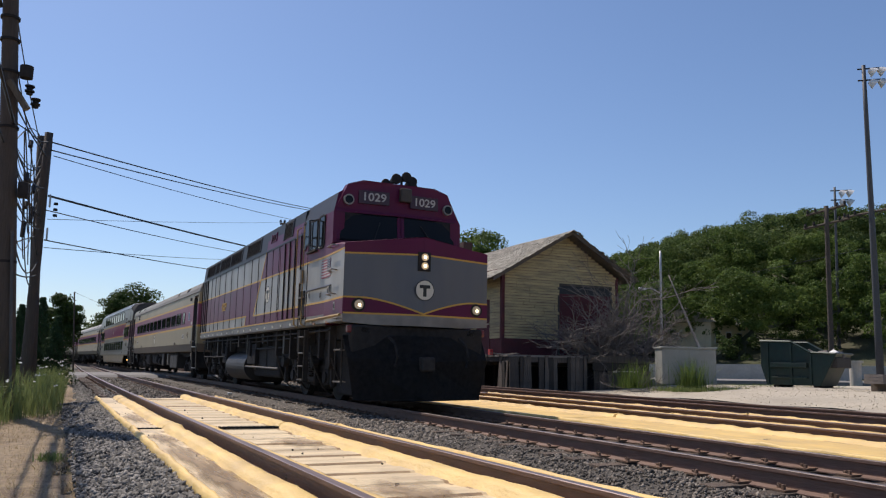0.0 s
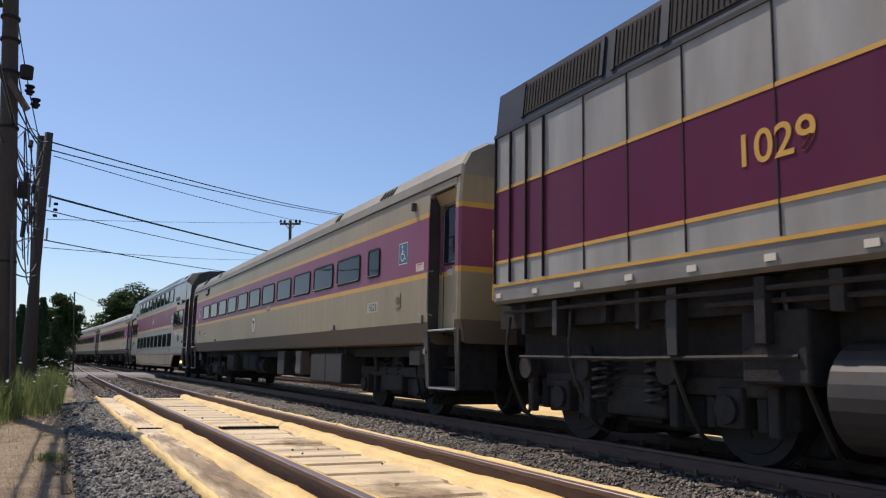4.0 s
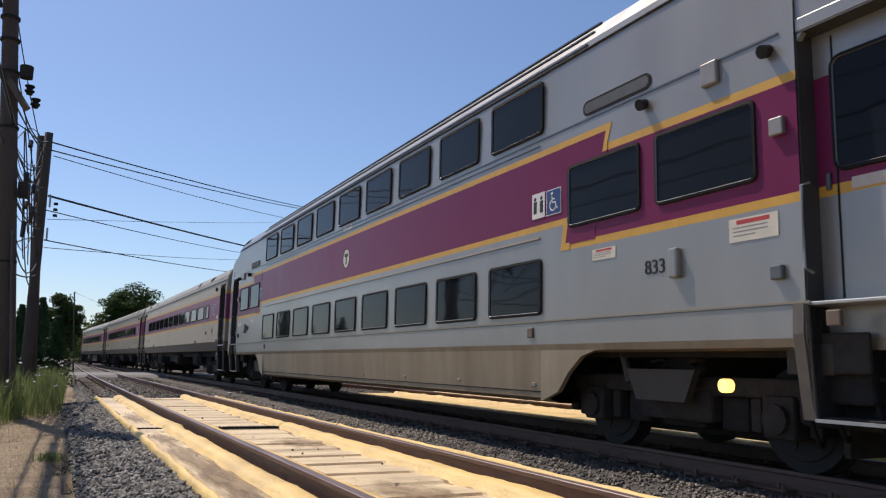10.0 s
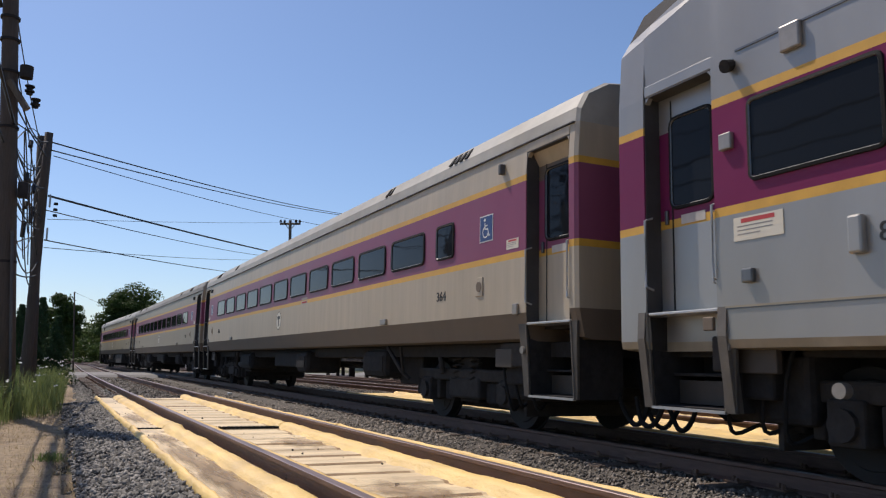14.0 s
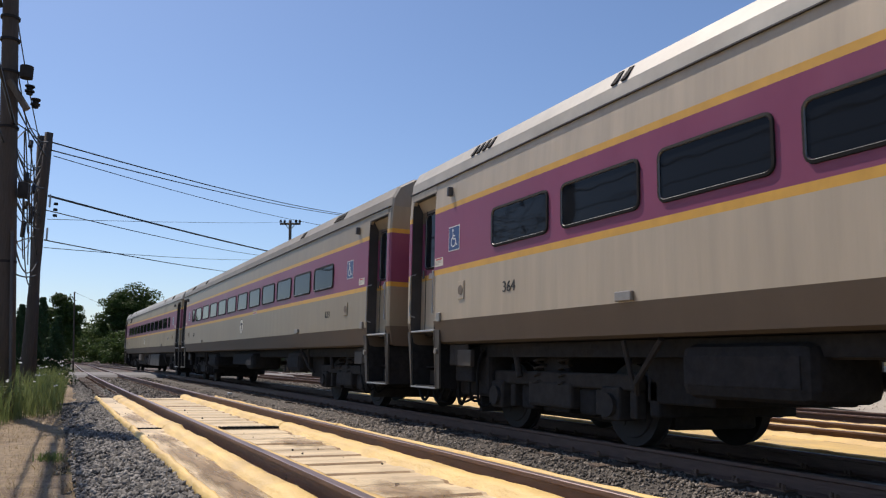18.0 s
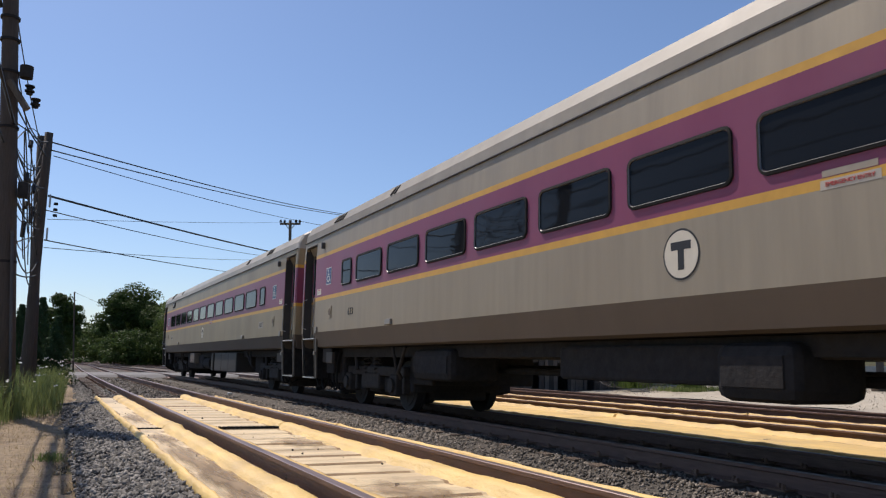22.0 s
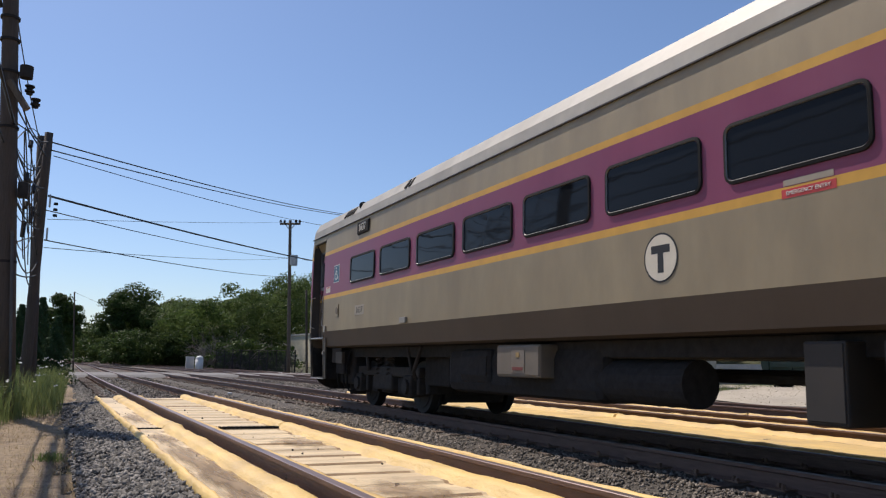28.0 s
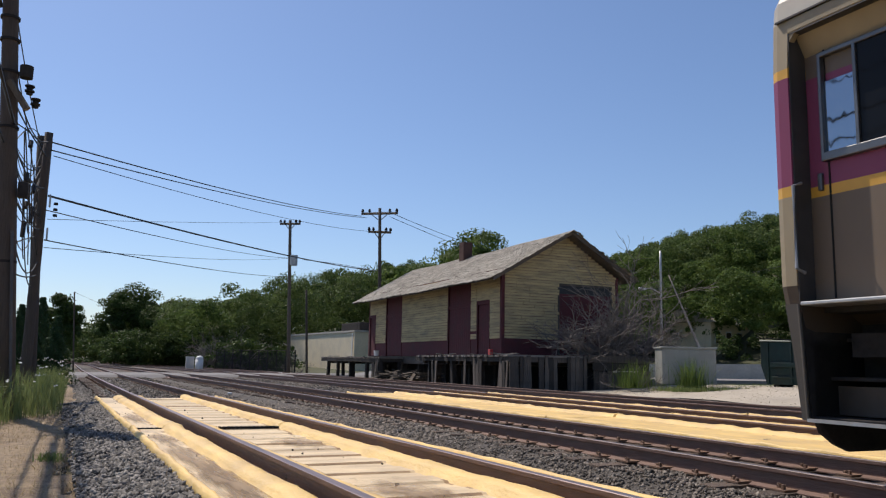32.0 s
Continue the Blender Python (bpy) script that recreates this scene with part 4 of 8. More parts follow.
def underbody(car, boxes, hose_ends=(-1, 1)):
    part("underframe", bx(-1.2, 1.2, -12.4, 12.4, 0.98, 1.16), M_BLACK, car)
    for y0, y1, z0, z1_, m, x in boxes:
        soft = 0.02 if m in (M_BOXTAN, M_BOXDK) else 0.11
        eb = part("equipment_box", bx(-x, -x + 0.9, y0, y1, z0, z1_, bev=soft), m, car)
        w = (y1 - y0)
        k = max(1, round(w / 1.1))
        for i in range(k):
            part("cover", bx(-x - 0.012, -x + 0.01, y0 + w * i / k + soft * 0.9, y0 + w * (i + 1) / k - soft * 0.9, z0 + soft + 0.01, z1_ - soft, bev=0.006), m, eb)
        if z0 < 0.45:
            part("equipment_box", bx(x - 0.9, x, y0, y1, z0, z1_, bev=0.02), M_BLACK, car)
    for sy in (-1, 1):
        part("equipment_box", bx(-1.2, 1.2, *sorted((sy * 10.5, sy * 11.42)), 0.42, 1.12, bev=0.06), M_BLACK, car)
        part("equipment_box", bx(-1.34, -0.9, *sorted((sy * 10.75, sy * 11.3)), 0.62, 1.12, bev=0.03), M_BLACK, car)
        hp = bmesh.new()
        for q, zl in ((10.58, 0.3), (10.82, 0.36), (11.2, 0.33)):
            tube(hp, smooth_line([(-1.25, sy * q, 1.1), (-1.3, sy * (q + 0.06), 0.8), (-1.22, sy * (q + 0.14), zl), (-1.0, sy * (q + 0.02), zl + 0.06)]), 0.02, 6)
        part("air_hose", hp, M_RUBBER, car)
        gd = bmesh.new()
        box(gd, -1.12, 1.12, *sorted((sy * 10.86, sy * 10.92)), 0.2, 0.5, 0.01)
        part("rail_guard", gd, M_UNDER, car)
        part("cover_plate", bx(-1.43, -1.36, *sorted((sy * 10.62, sy * 11.05)), 0.84, 1.08, bev=0.012), M_STEPSIDE, car)
        part("draft_gear", bx(-0.45, 0.45, *sorted((sy * 10.4, sy * 12.5)), 0.62, 1.1, bev=0.04), M_BLACK, car)
        part("equipment_box", bx(-1.0, 1.0, *sorted((sy * 6.3, sy * 7.3)), 0.5, 1.1, bev=0.03), M_BLACK, car)
        part("bracket_plate", bx(-1.42, -1.38, *sorted((sy * 10.75, sy * 11.35)), 0.85, 1.16, bev=0.02), M_UNDER, car)
    t = bmesh.new()
    tube(t, [(-0.3, -6.6, 0.78), (-0.3, 6.6, 0.78)], 0.05, 8)
    tube(t, [(0.5, -6.6, 0.84), (0.5, 6.6, 0.84)], 0.035, 8)
    tube(t, [(-1.1, -6.2, 0.98), (-1.1, 6.2, 0.98)], 0.02, 6)
    part("brake_pipe", t, M_UNDER, car)
    for sy in hose_ends:
        for pts in ([(-0.85, 12.45, 0.95), (-0.9, 12.6, 0.5), (-0.9, 12.8, 0.26), (-0.9, 12.98, 0.3), (-0.88, 13.08, 0.55)], [(-0.5, 12.4, 0.9), (-0.5, 12.62, 0.34), (-0.48, 12.85, 0.2), (-0.45, 13.05, 0.42)], [(0.55, 12.5, 0.95), (0.5, 12.75, 0.4), (0.35, 12.95, 0.3), (0.1, 13.05, 0.5)]):
            g = bmesh.new()
            tube(g, smooth_line([(q[0], sy * q[1], q[2]) for q in pts]), 0.028, 6)
            part("brake_hose", g, M_RUBBER, car)
    for sy in (-1, 1):
        c = bmesh.new()
        box(c, -0.14, 0.14, min(sy * 12.3, sy * 12.95), max(sy * 12.3, sy * 12.95), 0.72, 1.0, 0.04)
        part("coupler", c, M_UNDER, car)


def roof_slit(car, y, edge, w=0.085):
    """A dark louvre let into the roof shoulder; edge: its lower and upper (x, z)."""
    (xa, za), (xb, zb) = edge
    V = [(x - o, y + d + k, z + o * 0.5) for x, z, k in ((xa, za, 0.0), (xb, zb, -0.03)) for d in (0, w) for o in (0.012, -0.03)]
    mesh_ob("roof_louvre", V, [(0, 2, 6, 4), (1, 5, 7, 3), (0, 1, 3, 2), (4, 6, 7, 5), (0, 4, 5, 1), (2, 3, 7, 6)], M_BLACK, car)


LAST = "1637"


def coach(centre, number, label, mirrored, cab=False):
    car = tagged(empty("passenger_coach"), label, "train car", "cars of the train")
    prof = mirror_profile(COACH_L)
    inner = [((max(px, -0.8) if px < 0 else min(px, 0.8)) if pz < 1.3 else px, pz) for px, pz in inset(prof, 1.325, 1.1, 3.6)]
    YD, HW = 12.09, 0.468
    secs = []
    crown = [(px * 0.985, pz - 0.03 if pz > 3.7 else pz) for px, pz in prof]
    for y, p in ((-12.72, crown), (-12.66, prof), (-YD - HW, prof), (-YD - HW, inner), (-YD + HW, inner), (-YD + HW, prof), (YD - HW, prof), (YD - HW, inner), (YD + HW, inner), (YD + HW, prof), (12.66, prof), (12.72, crown)):
        secs.append([(px, y, pz) for px, pz in p])
    steel = M_STEELSOILED if number == LAST else M_STEELDIRTY if cab else (M_STEELCLEAN if mirrored else M_STEEL)
    loft("body", secs, [steel, M_SKIRTDARK if number == LAST else M_STEELLOW, M_PURPLE, M_GOLD, M_ROOFPALE if number in ("364", LAST) else M_ROOF, M_BLACK], em_full(COACH_M, 4), car)
    g = bmesh.new()
    for sx in (-1, 1):
        box(g, min(sx * 1.545, sx * 1.58), max(sx * 1.545, sx * 1.565), -12.66, 12.66, 3.674, 3.688)
    part("gutter", g, M_ENDWALL, car)
    sg = -1 if not mirrored else 1
    win_shift = {LAST: 0.12, "364": 0.06}.get(number, 0.16) if mirrored else -0.14
    for k in range(11):
        window(car, 1.575, sg * (8.98 + win_shift - 1.69 * k), 2.70, 1.42, 0.54)
    window(car, 1.575, -sg * (9.37 - (0.0 if number == "633" else win_shift)), 2.70, 0.62, 0.54, 0.08)
    for sy in (-1, 1):
        end_doors(car, sy * YD, sy, steel, open_win=cab and sy > 0, dark=(cab and sy > 0))
        at_sign, at_vent, at_number, at_notice = {("364", 1): (10.92, 10.66, 9.28, 11.45), ("633", 1): (10.6, 10.42, 9.05, 11.3)}.get((number, sy), (10.72 if sy > 0 else 10.6, 10.6 if number == LAST else 10.42, 9.2, 11.3))
        access_sign(car, -1.577, sy * at_sign, 2.72, field=M_TEAL if cab else None)
        vy = sy * at_vent
        lb = part("vent_box", bx(-1.588, -1.57, vy - 0.1, vy + 0.1, 1.8, 2.06, bev=0.006), steel, car)
        v = bmesh.new()
        cyl(v, (-1.58, vy, 1.93), (-1.596, vy, 1.93), 0.075, 0.07, seg=20)
        part("vent_ring", v, M_STEELLOW, lb)
        notice(car, sy * at_notice, 2.42, 0.3, 0.13)
        part("step_switch", bx(-1.61, -1.57, sy * 11.4 - 0.06, sy * 11.4 + 0.06, 1.5, 1.64, bev=0.012), M_FRAME, car)
        if not (sy == 1 and cab):
            part("door_lamp", bx(-1.64, -1.56, sy * 11.05 - 0.035, sy * 11.05 + 0.035, 3.38, 3.52, bev=0.012), M_MAST, car)
        part("marker_lamp", bx(-1.62, -1.57, sy * 6.9 - 0.13, sy * 6.9 + 0.13, 1.53, 1.63, bev=0.01), M_FRAME, car)
        d = bmesh.new()
        ya, yb = sorted((sy * 12.72, sy * 12.93))
        box(d, -0.62, 0.62, ya, yb, 1.15, 3.5, 0.05)
        part("diaphragm", d, M_RUBBER, car)
        for y0, cnt in ((sy * 9.9, 4), (sy * 6.9, 2)):
            for q in range(cnt):
                roof_slit(car, y0 + q * 0.17, ((-1.53, 3.88), (-1.43, 4.03)))
        bogie(car, sy * 9.07, 0.457, 2.6, M_UNDER)
        text_part("number", number, 0.17 if number == LAST else 0.2, on_side(-1.576, sy * at_number, 1.87), M_INK, car, squeeze=1.12)
        if cab:
            part("number_patch", bx(-1.5778, -1.574, sy * 9.2 - 0.27, sy * 9.2 + 0.27, 1.78, 1.97), M_PATCHDK if number == LAST else M_PATCH, car)
    disc_logo(car, on_side(-1.576, {LAST: 0.52, "364": 0.66}.get(number, 0.68) if mirrored else -0.43, 1.91), 0.24)
    if cab and number != LAST:
        gear = [(-7.2, -5.0, 0.42, 1.05, M_BOXDK, 1.45), (-3.95, -3.5, 0.55, 1.12, M_BOXTAN, 1.4), (-2.5, -1.8, 0.5, 1.12, M_BOXDK, 1.42), (1.2, 3.2, 0.55, 1.1, M_BLACK, 1.3), (4.3, 5.6, 0.5, 1.1, M_UNDER, 1.35)]
    elif cab:
        gear = [(2.86, 3.92, 0.72, 1.13, M_BOXTAN, 1.45), (-1.3, -0.92, 0.46, 1.1, M_BOXDK, 1.42), (-5.4, -1.6, 0.46, 1.1, M_BOXDK, 1.42), (4.4, 5.4, 0.6, 1.1, M_BLACK, 1.3)]
    else:
        gear = [(-1.5, -0.62, 0.6, 1.1, M_BLACK, 1.42), (4.9, 6.4, 0.6, 1.1, M_BLACK, 1.35), (-6.4, -5.2, 0.6, 1.1, M_BLACK, 1.35)]
    underbody(car, gear, (-1,) if number == LAST else (-1, 1))
    if number == LAST:
        part("centre_sill_box", bx(-1.25, -0.6, 1.9, 5.9, 0.46, 1.1, bev=0.14), M_BLACK, car)
        pn = part("warning_label", bx(-1.468, -1.46, 3.2, 3.52, 0.78, 1.06), M_LABELTAN, car, "faded warning label on the tan panel")
        part("heading", bx(-1.474, -1.466, 3.23, 3.49, 0.81, 0.85), M_REDDK, pn)
        part("mark", bx(-1.474, -1.466, 3.32, 3.4, 0.97, 1.03), M_GOLDDK, pn)
    elif not cab:
        part("centre_sill_box", bx(-1.3, -0.5, -0.8, 2.0, 0.72, 1.1, bev=0.04), M_BLACK, car)
    for q in (1.35, -2.6) if cab else ():
        tk = bmesh.new()
        cyl(tk, (-1.0, q - 0.7, 0.72), (-1.0, q + 0.7, 0.72), 0.24, seg=20)
        part("air_tank", tk, M_BLACK, car, smooth=False)
    for sy in (-1, 1):
        br = bmesh.new()
        tube(br, [(-1.38, sy * 6.6, 1.15), (-1.3, sy * 7.1, 0.72), (-1.2, sy * 7.2, 0.6)], 0.035, 6)
        tube(br, [(-1.38, sy * 7.2, 1.15), (-1.3, sy * 7.15, 0.7)], 0.03, 6)
        part("bracket", br, M_UNDER, car)
    r = bmesh.new()
    box(r, -1.5775, -1.574, -0.25, 0.25, 2.212, 2.285)
    en = part("emergency_notice", r, M_RED if number == LAST else M_PATCH, car, "red emergency entry sticker" if number == LAST else "faded emergency entry sticker")
    en.location.y = {"1621": -1.05, "364": -1.7, "633": -2.2}.get(number, -1.17)
    text_part("notice_lettering", "EMERGENCY ENTRY", 0.045, on_side(-1.578, 0.0, 2.25), M_WHITE if number == LAST else M_RED, en)
    part("notice_strip", bx(-1.5775, -1.574, -0.23, 0.23, 2.31, 2.36), M_PATCHDK, en)
    if cab:
        # steel pilot plate across the cab end, its lower corners cut away
        edge = [(-1.42, 1.1), (-1.42, 0.52), (-1.3, 0.4), (-1.16, 0.31), (-1.0, 0.25), (1.0, 0.25), (1.16, 0.31), (1.3, 0.4), (1.42, 0.52), (1.42, 1.1)]
        n = len(edge)
        V = [(px, yy + (0.0 if pz > 0.5 else 0.06), pz) for yy in (12.56, 12.6) for px, pz in edge]
        mesh_ob("pilot_plate", V, [tuple(range(n)), tuple(range(n, 2 * n))[::-1]] + [(k, k + n, (k + 1) % n + n, (k + 1) % n) for k in range(n)], M_BLACK, car, "black steel pilot plate under the cab end")
        nb = part("number_board", bx(-1.6, -1.54, 8.78, 9.44, 3.36, 3.62, bev=0.03), M_BLACK, car)
        text_part("board_number", number, 0.2, on_side(-1.605, 9.11, 3.485), M_WHITE, nb)
        if cab:
            sw = empty("cab_window", pose(-1.385, YD - 0.05, 2.92), car)
            f = bmesh.new()
            for a in ((-0.36, 0.36, 0.4, 0.44), (-0.36, 0.36, -0.44, -0.37)):
                box(f, -0.05, 0.03, a[0], a[1], a[2], a[3], 0.008)
            for a in (-0.36, 0.02, 0.33):
                box(f, -0.05, 0.03, a, a + 0.03, -0.42, 0.42, 0.006)
            part("window_frame", f, M_ALU, sw, "pale aluminium sliding window frame")
            part("pane", bx(-0.03, -0.02, -0.34, 0.03, -0.38, 0.41), M_GLASS, sw)
            # Mirror added in the open half, in place of the sky seen through it
            part("open_pane", bx(-0.02, -0.01, 0.05, 0.34, -0.38, 0.2), M_SKYGLASS, sw, "mirror pane standing for sky seen through the open window half")
        h = bmesh.new()
        cyl(h, (-1.3, 9.9, 3.9), (-1.42, 9.6, 4.02), 0.05, 0.09, 10)
        part("horn", h, M_BLACK, car)
    MOVING.append((car, centre))
    return car


coach_first = coach(47.15, "1621", "dusty steel coach with purple band and number board", True, cab=True)
coach_third = coach(98.92, "364", "dusty steel single-level coach with purple window band", True)
coach_fourth = coach(125.22, "633", "dusty steel single-level coach with purple band and yellow stripes", False)
coach_last = coach(151.3, "1637", "dusty steel cab coach ending the train", True, cab=True)


def bilevel(centre):
    car = tagged(empty("bilevel_coach"), "silver double-deck coach with wide purple band", "train car", "cars of the train")
    YE = 12.43
    mats = [M_SILVER, M_SILVERLOW, M_PURPLEBI, M_GOLD, M_SILVER, M_BLACK, M_BLACK]
    mid = mirror_profile([(-1.3, 0.44), (-1.52, 0.5), (-1.56, 1.05), (-1.575, 1.12), (-1.575, 2.48), (-1.575, 2.555), (-1.575, 3.39), (-1.575, 3.465), (-1.575, 3.56), (-1.56, 4.4), (-1.54, 4.54), (-1.34, 4.8), (-0.8, 4.89), (-0.05, 4.92)])
    mid_m = [1, 1, 1, 0, 3, 2, 3, 0, 0, 4, 4, 4, 4]
    endp = mirror_profile([(-1.35, 1.03), (-1.5, 1.04), (-1.56, 1.05), (-1.575, 1.12), (-1.575, 2.18), (-1.575, 2.26), (-1.575, 3.17), (-1.575, 3.25), (-1.575, 3.55), (-1.56, 4.4), (-1.54, 4.54), (-1.34, 4.8), (-0.8, 4.89), (-0.05, 4.92)])
    mid_up = mirror_profile([(-1.35, 1.03), (-1.5, 1.04), (-1.56, 1.05), (-1.575, 1.12), (-1.575, 2.48), (-1.575, 2.555), (-1.575, 3.39), (-1.575, 3.465), (-1.575, 3.56), (-1.56, 4.4), (-1.54, 4.54), (-1.34, 4.8), (-0.8, 4.89), (-0.05, 4.92)])
    low = mirror_profile([(-1.35, 1.03), (-1.5, 1.04), (-1.56, 1.05), (-1.575, 1.12), (-1.575, 2.18), (-1.575, 2.26), (-1.575, 3.17), (-1.575, 3.25), (-1.57, 3.55), (-1.53, 4.12), (-1.42, 4.3), (-1.22, 4.66), (-0.75, 4.82), (-0.05, 4.86)])
    em = em_full(mid_m, 4)
    YD = 11.57
    S3 = lambda y, p: [(px, y, pz) for px, pz in p]
    loft("body", [S3(-7.25, mid), S3(7.25, mid)], mats, em, car, caps=False)
    for sy in (-1, 1):
        sh = 0.15 if sy < 0 else 0.0
        zu = 8.86 if sy > 0 else 8.53
        mix = lambda t: [(ax + (cx - ax) * t, az + (cz - az) * t) for (ax, az), (cx, cz) in zip(endp, low)]
        tin = lambda t: inset(mix(t), 1.325, 1.0, 3.56)
        loft("end_body", [S3(sy * 7.25, mid_up), S3(sy * 7.7, mid_up), S3(sy * 7.7, endp), S3(sy * (11.0 - sh), endp), S3(sy * (11.1 - sh), mix(0.07))], mats, em, car, caps=False)
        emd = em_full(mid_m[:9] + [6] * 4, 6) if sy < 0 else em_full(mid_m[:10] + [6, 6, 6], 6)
        # the end cap's dark colour holds the shade between cars, and grime
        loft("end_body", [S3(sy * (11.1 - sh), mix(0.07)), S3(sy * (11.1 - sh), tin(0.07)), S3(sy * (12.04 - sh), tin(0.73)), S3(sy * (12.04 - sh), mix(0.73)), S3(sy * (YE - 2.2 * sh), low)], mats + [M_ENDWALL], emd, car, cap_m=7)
        # skirt that slopes up over the truck
        for sx in (-1, 1):
            pts = [(sy * 7.2, 0.46), (sy * 7.2, 1.06), (sy * 8.3, 1.06), (sy * 8.0, 0.98), (sy * 7.75, 0.8), (sy * 7.55, 0.58)]
            prism("skirt_corner", pts, sx * 1.5, sx * 1.56, M_SILVERLOW, car)
        # zigzag of the band: purple drop to the lower end windows
        for sx in (-1, 1):
            prism("band_step", [(sy * zu, 3.14), (sy * 7.69, 3.14), (sy * 7.69, 3.41), (sy * zu, 3.41)], sx * 1.572, sx * 1.579, M_PURPLEBI, car)
            prism("band_edge", [(sy * 7.68, 3.39), (sy * 7.68, 3.465), (sy * (zu + 0.08), 3.465), (sy * zu, 3.25), (sy * zu, 3.17), (sy * (zu - 0.09), 3.17), (sy * (zu - 0.02), 3.39)], sx * 1.572, sx * 1.581, M_GOLD, car)
            prism("band_patch", [(sy * 7.7, 2.24), (sy * 8.3, 2.24), (sy * 8.3, 2.6), (sy * 7.7, 2.6)], sx * 1.572, sx * 1.5785, M_PURPLEBI, car)
            prism("band_edge", [(sy * 7.66, 2.48), (sy * 7.66, 2.555), (sy * 7.8, 2.555), (sy * 7.74, 2.26), (sy * 7.82, 2.26), (sy * 7.82, 2.18), (sy * 7.64, 2.18), (sy * 7.7, 2.48)], sx * 1.572, sx * 1.581, M_GOLD, car)
        for sx in (-1, 1):
            prism("door_header", [(sy * (11.1 - sh), 3.56), (sy * (12.04 - sh), 3.56), (sy * (12.04 - sh), 4.19), (sy * (11.1 - sh), 4.37)], sx * 1.33, sx * 1.552, M_SILVER, car)
        end_doors(car, sy * (YD - sh), sy, M_SILVER, dark=True)
        window(car, 1.577, sy * (10.06 - sh), 2.78, 1.26, 0.72, 0.07)
        window(car, 1.577, sy * (8.58 - sh), 2.78, 1.26, 0.72, 0.07)
        access_sign(car, -1.58, 7.82 if sy > 0 else -7.5, 2.79, 0.31)
        if sy < 0:
            rs = part("restroom_sign", bx(-1.584, -1.576, -7.31, -7.03, 2.64, 2.95), M_WHITE, car, "white restroom sign")
            for q in (-7.24, -7.1):
                rb = bmesh.new()
                cyl(rb, (-1.586, q, 2.88), (-1.58, q, 2.88), 0.025)
                box(rb, -1.586, -1.58, q - 0.035, q + 0.035, 2.7, 2.85, 0.005)
                part("pictogram", rb, M_INK, rs)
        notice(car, sy * (8.75 - 2 * sh), 2.06, 0.4, 0.12, -1.58)
        notice(car, sy * (10.62 - sh), 2.04, 0.52, 0.2, -1.58)
        for q in (11.04, 12.1):
            pl = [(-1.585, 1.4), (-1.6, 1.15), (-1.52, 0.5), (-1.42, 0.5), (-1.5, 1.15), (-1.5, 1.4)]
            V = [(x, sy * (q - sh) + o, z) for o in (-0.05, 0.05) for x, z in pl]
            mesh_ob("step_plate", V, [(0, 1, 2, 3, 4, 5), (11, 10, 9, 8, 7, 6)] + [(k, k + 6, (k + 1) % 6 + 6, (k + 1) % 6) for k in range(6)], M_STEPEDGE, car)
        part("door_control", bx(-1.625, -1.57, sy * 10.72 - 0.06, sy * 10.72 + 0.06, 1.58, 1.7, bev=0.015), M_ALU, car)
        text_part("number", "833", 0.2, on_side(-1.579, sy * (9.4 - sh), 1.83), M_INK, car)
        part("vent_box", bx(-1.64, -1.57, sy * (9.7 - sh) - 0.06, sy * (9.7 - sh) + 0.06, 1.7, 1.98, bev=0.02), M_SILVER, car)
        part("door_speaker", bx(-1.62, -1.57, sy * (10.2 - sh) - 0.1, sy * (10.2 - sh) + 0.1, 3.4, 3.62, bev=0.015), M_FRAME, car)
        for q in (9.3, 10.85):
            l = bmesh.new()
            cyl(l, (-1.57, sy * (q - sh), 3.5), (-1.66, sy * (q - sh), 3.47), 0.05, 0.06, 10)
            part("door_lamp", l, M_BLACK, car)
        part("junction_box", bx(-1.62, -1.57, sy * (10.92 - sh) - 0.07, sy * (10.92 - sh) + 0.07, 2.75, 2.9, bev=0.012), M_FRAME, car)
        ht = mesh_ob("hatch", [(x, sy * 8.67 + a, 3.73 + c) for x in (-1.584, -1.55) for a, c in rrect(1.14, 0.17, 0.084, 6)], [tuple(range(28))[::-1], tuple(range(28, 56))] + [(k, (k + 1) % 28, (k + 1) % 28 + 28, k + 28) for k in range(28)], M_RUBBER, car, "dark rounded hatch")
        mesh_ob("hatch_panel", [(-1.5865, sy * 8.67 + a, 3.73 + c) for a, c in rrect(1.08, 0.12, 0.058, 6)], [tuple(range(28))[::-1]], M_MAST, ht)
        d = bmesh.new()
        box(d, -0.62, 0.62, *sorted((sy * (YE - 0.2), sy * 12.75)), 1.15, 3.5, 0.05)
        part("diaphragm", d, M_RUBBER, car)
        for q in range(4):
            roof_slit(car, sy * 10.3 + q * 0.17, ((-1.5, 4.6), (-1.4, 4.73)), 0.08)
        bogie(car, sy * 8.95, 0.457, 2.6, M_STEPSIDE)
        gb = bmesh.new()
        pts = [(sy * 8.95 - 0.5, 0.86), (sy * 8.95 + 0.5, 0.86), (sy * 8.95 + 0.35, 0.55), (sy * 8.95 - 0.35, 0.55)]
        prism("truck_cover", pts, -1.3, -1.22, M_STEPSIDE, car)
        a = bmesh.new()
        cyl(a, (-1.42, sy * 10.0, 0.73), (-1.5, sy * 10.0, 0.73), 0.06, seg=16)
        part("amber_lamp", a, M_AMBER if sy < 0 else M_FRAME, car, "small round amber side lamp")
        for q in (sy * 11.2, sy * 7.0):
            part("side_latch", bx(-1.6, -1.56, q - 0.06, q + 0.06, 1.2, 1.32, bev=0.01), M_STEELLOW, car)
    for k in range(9):
        yy = -6.65 + k * 1.663
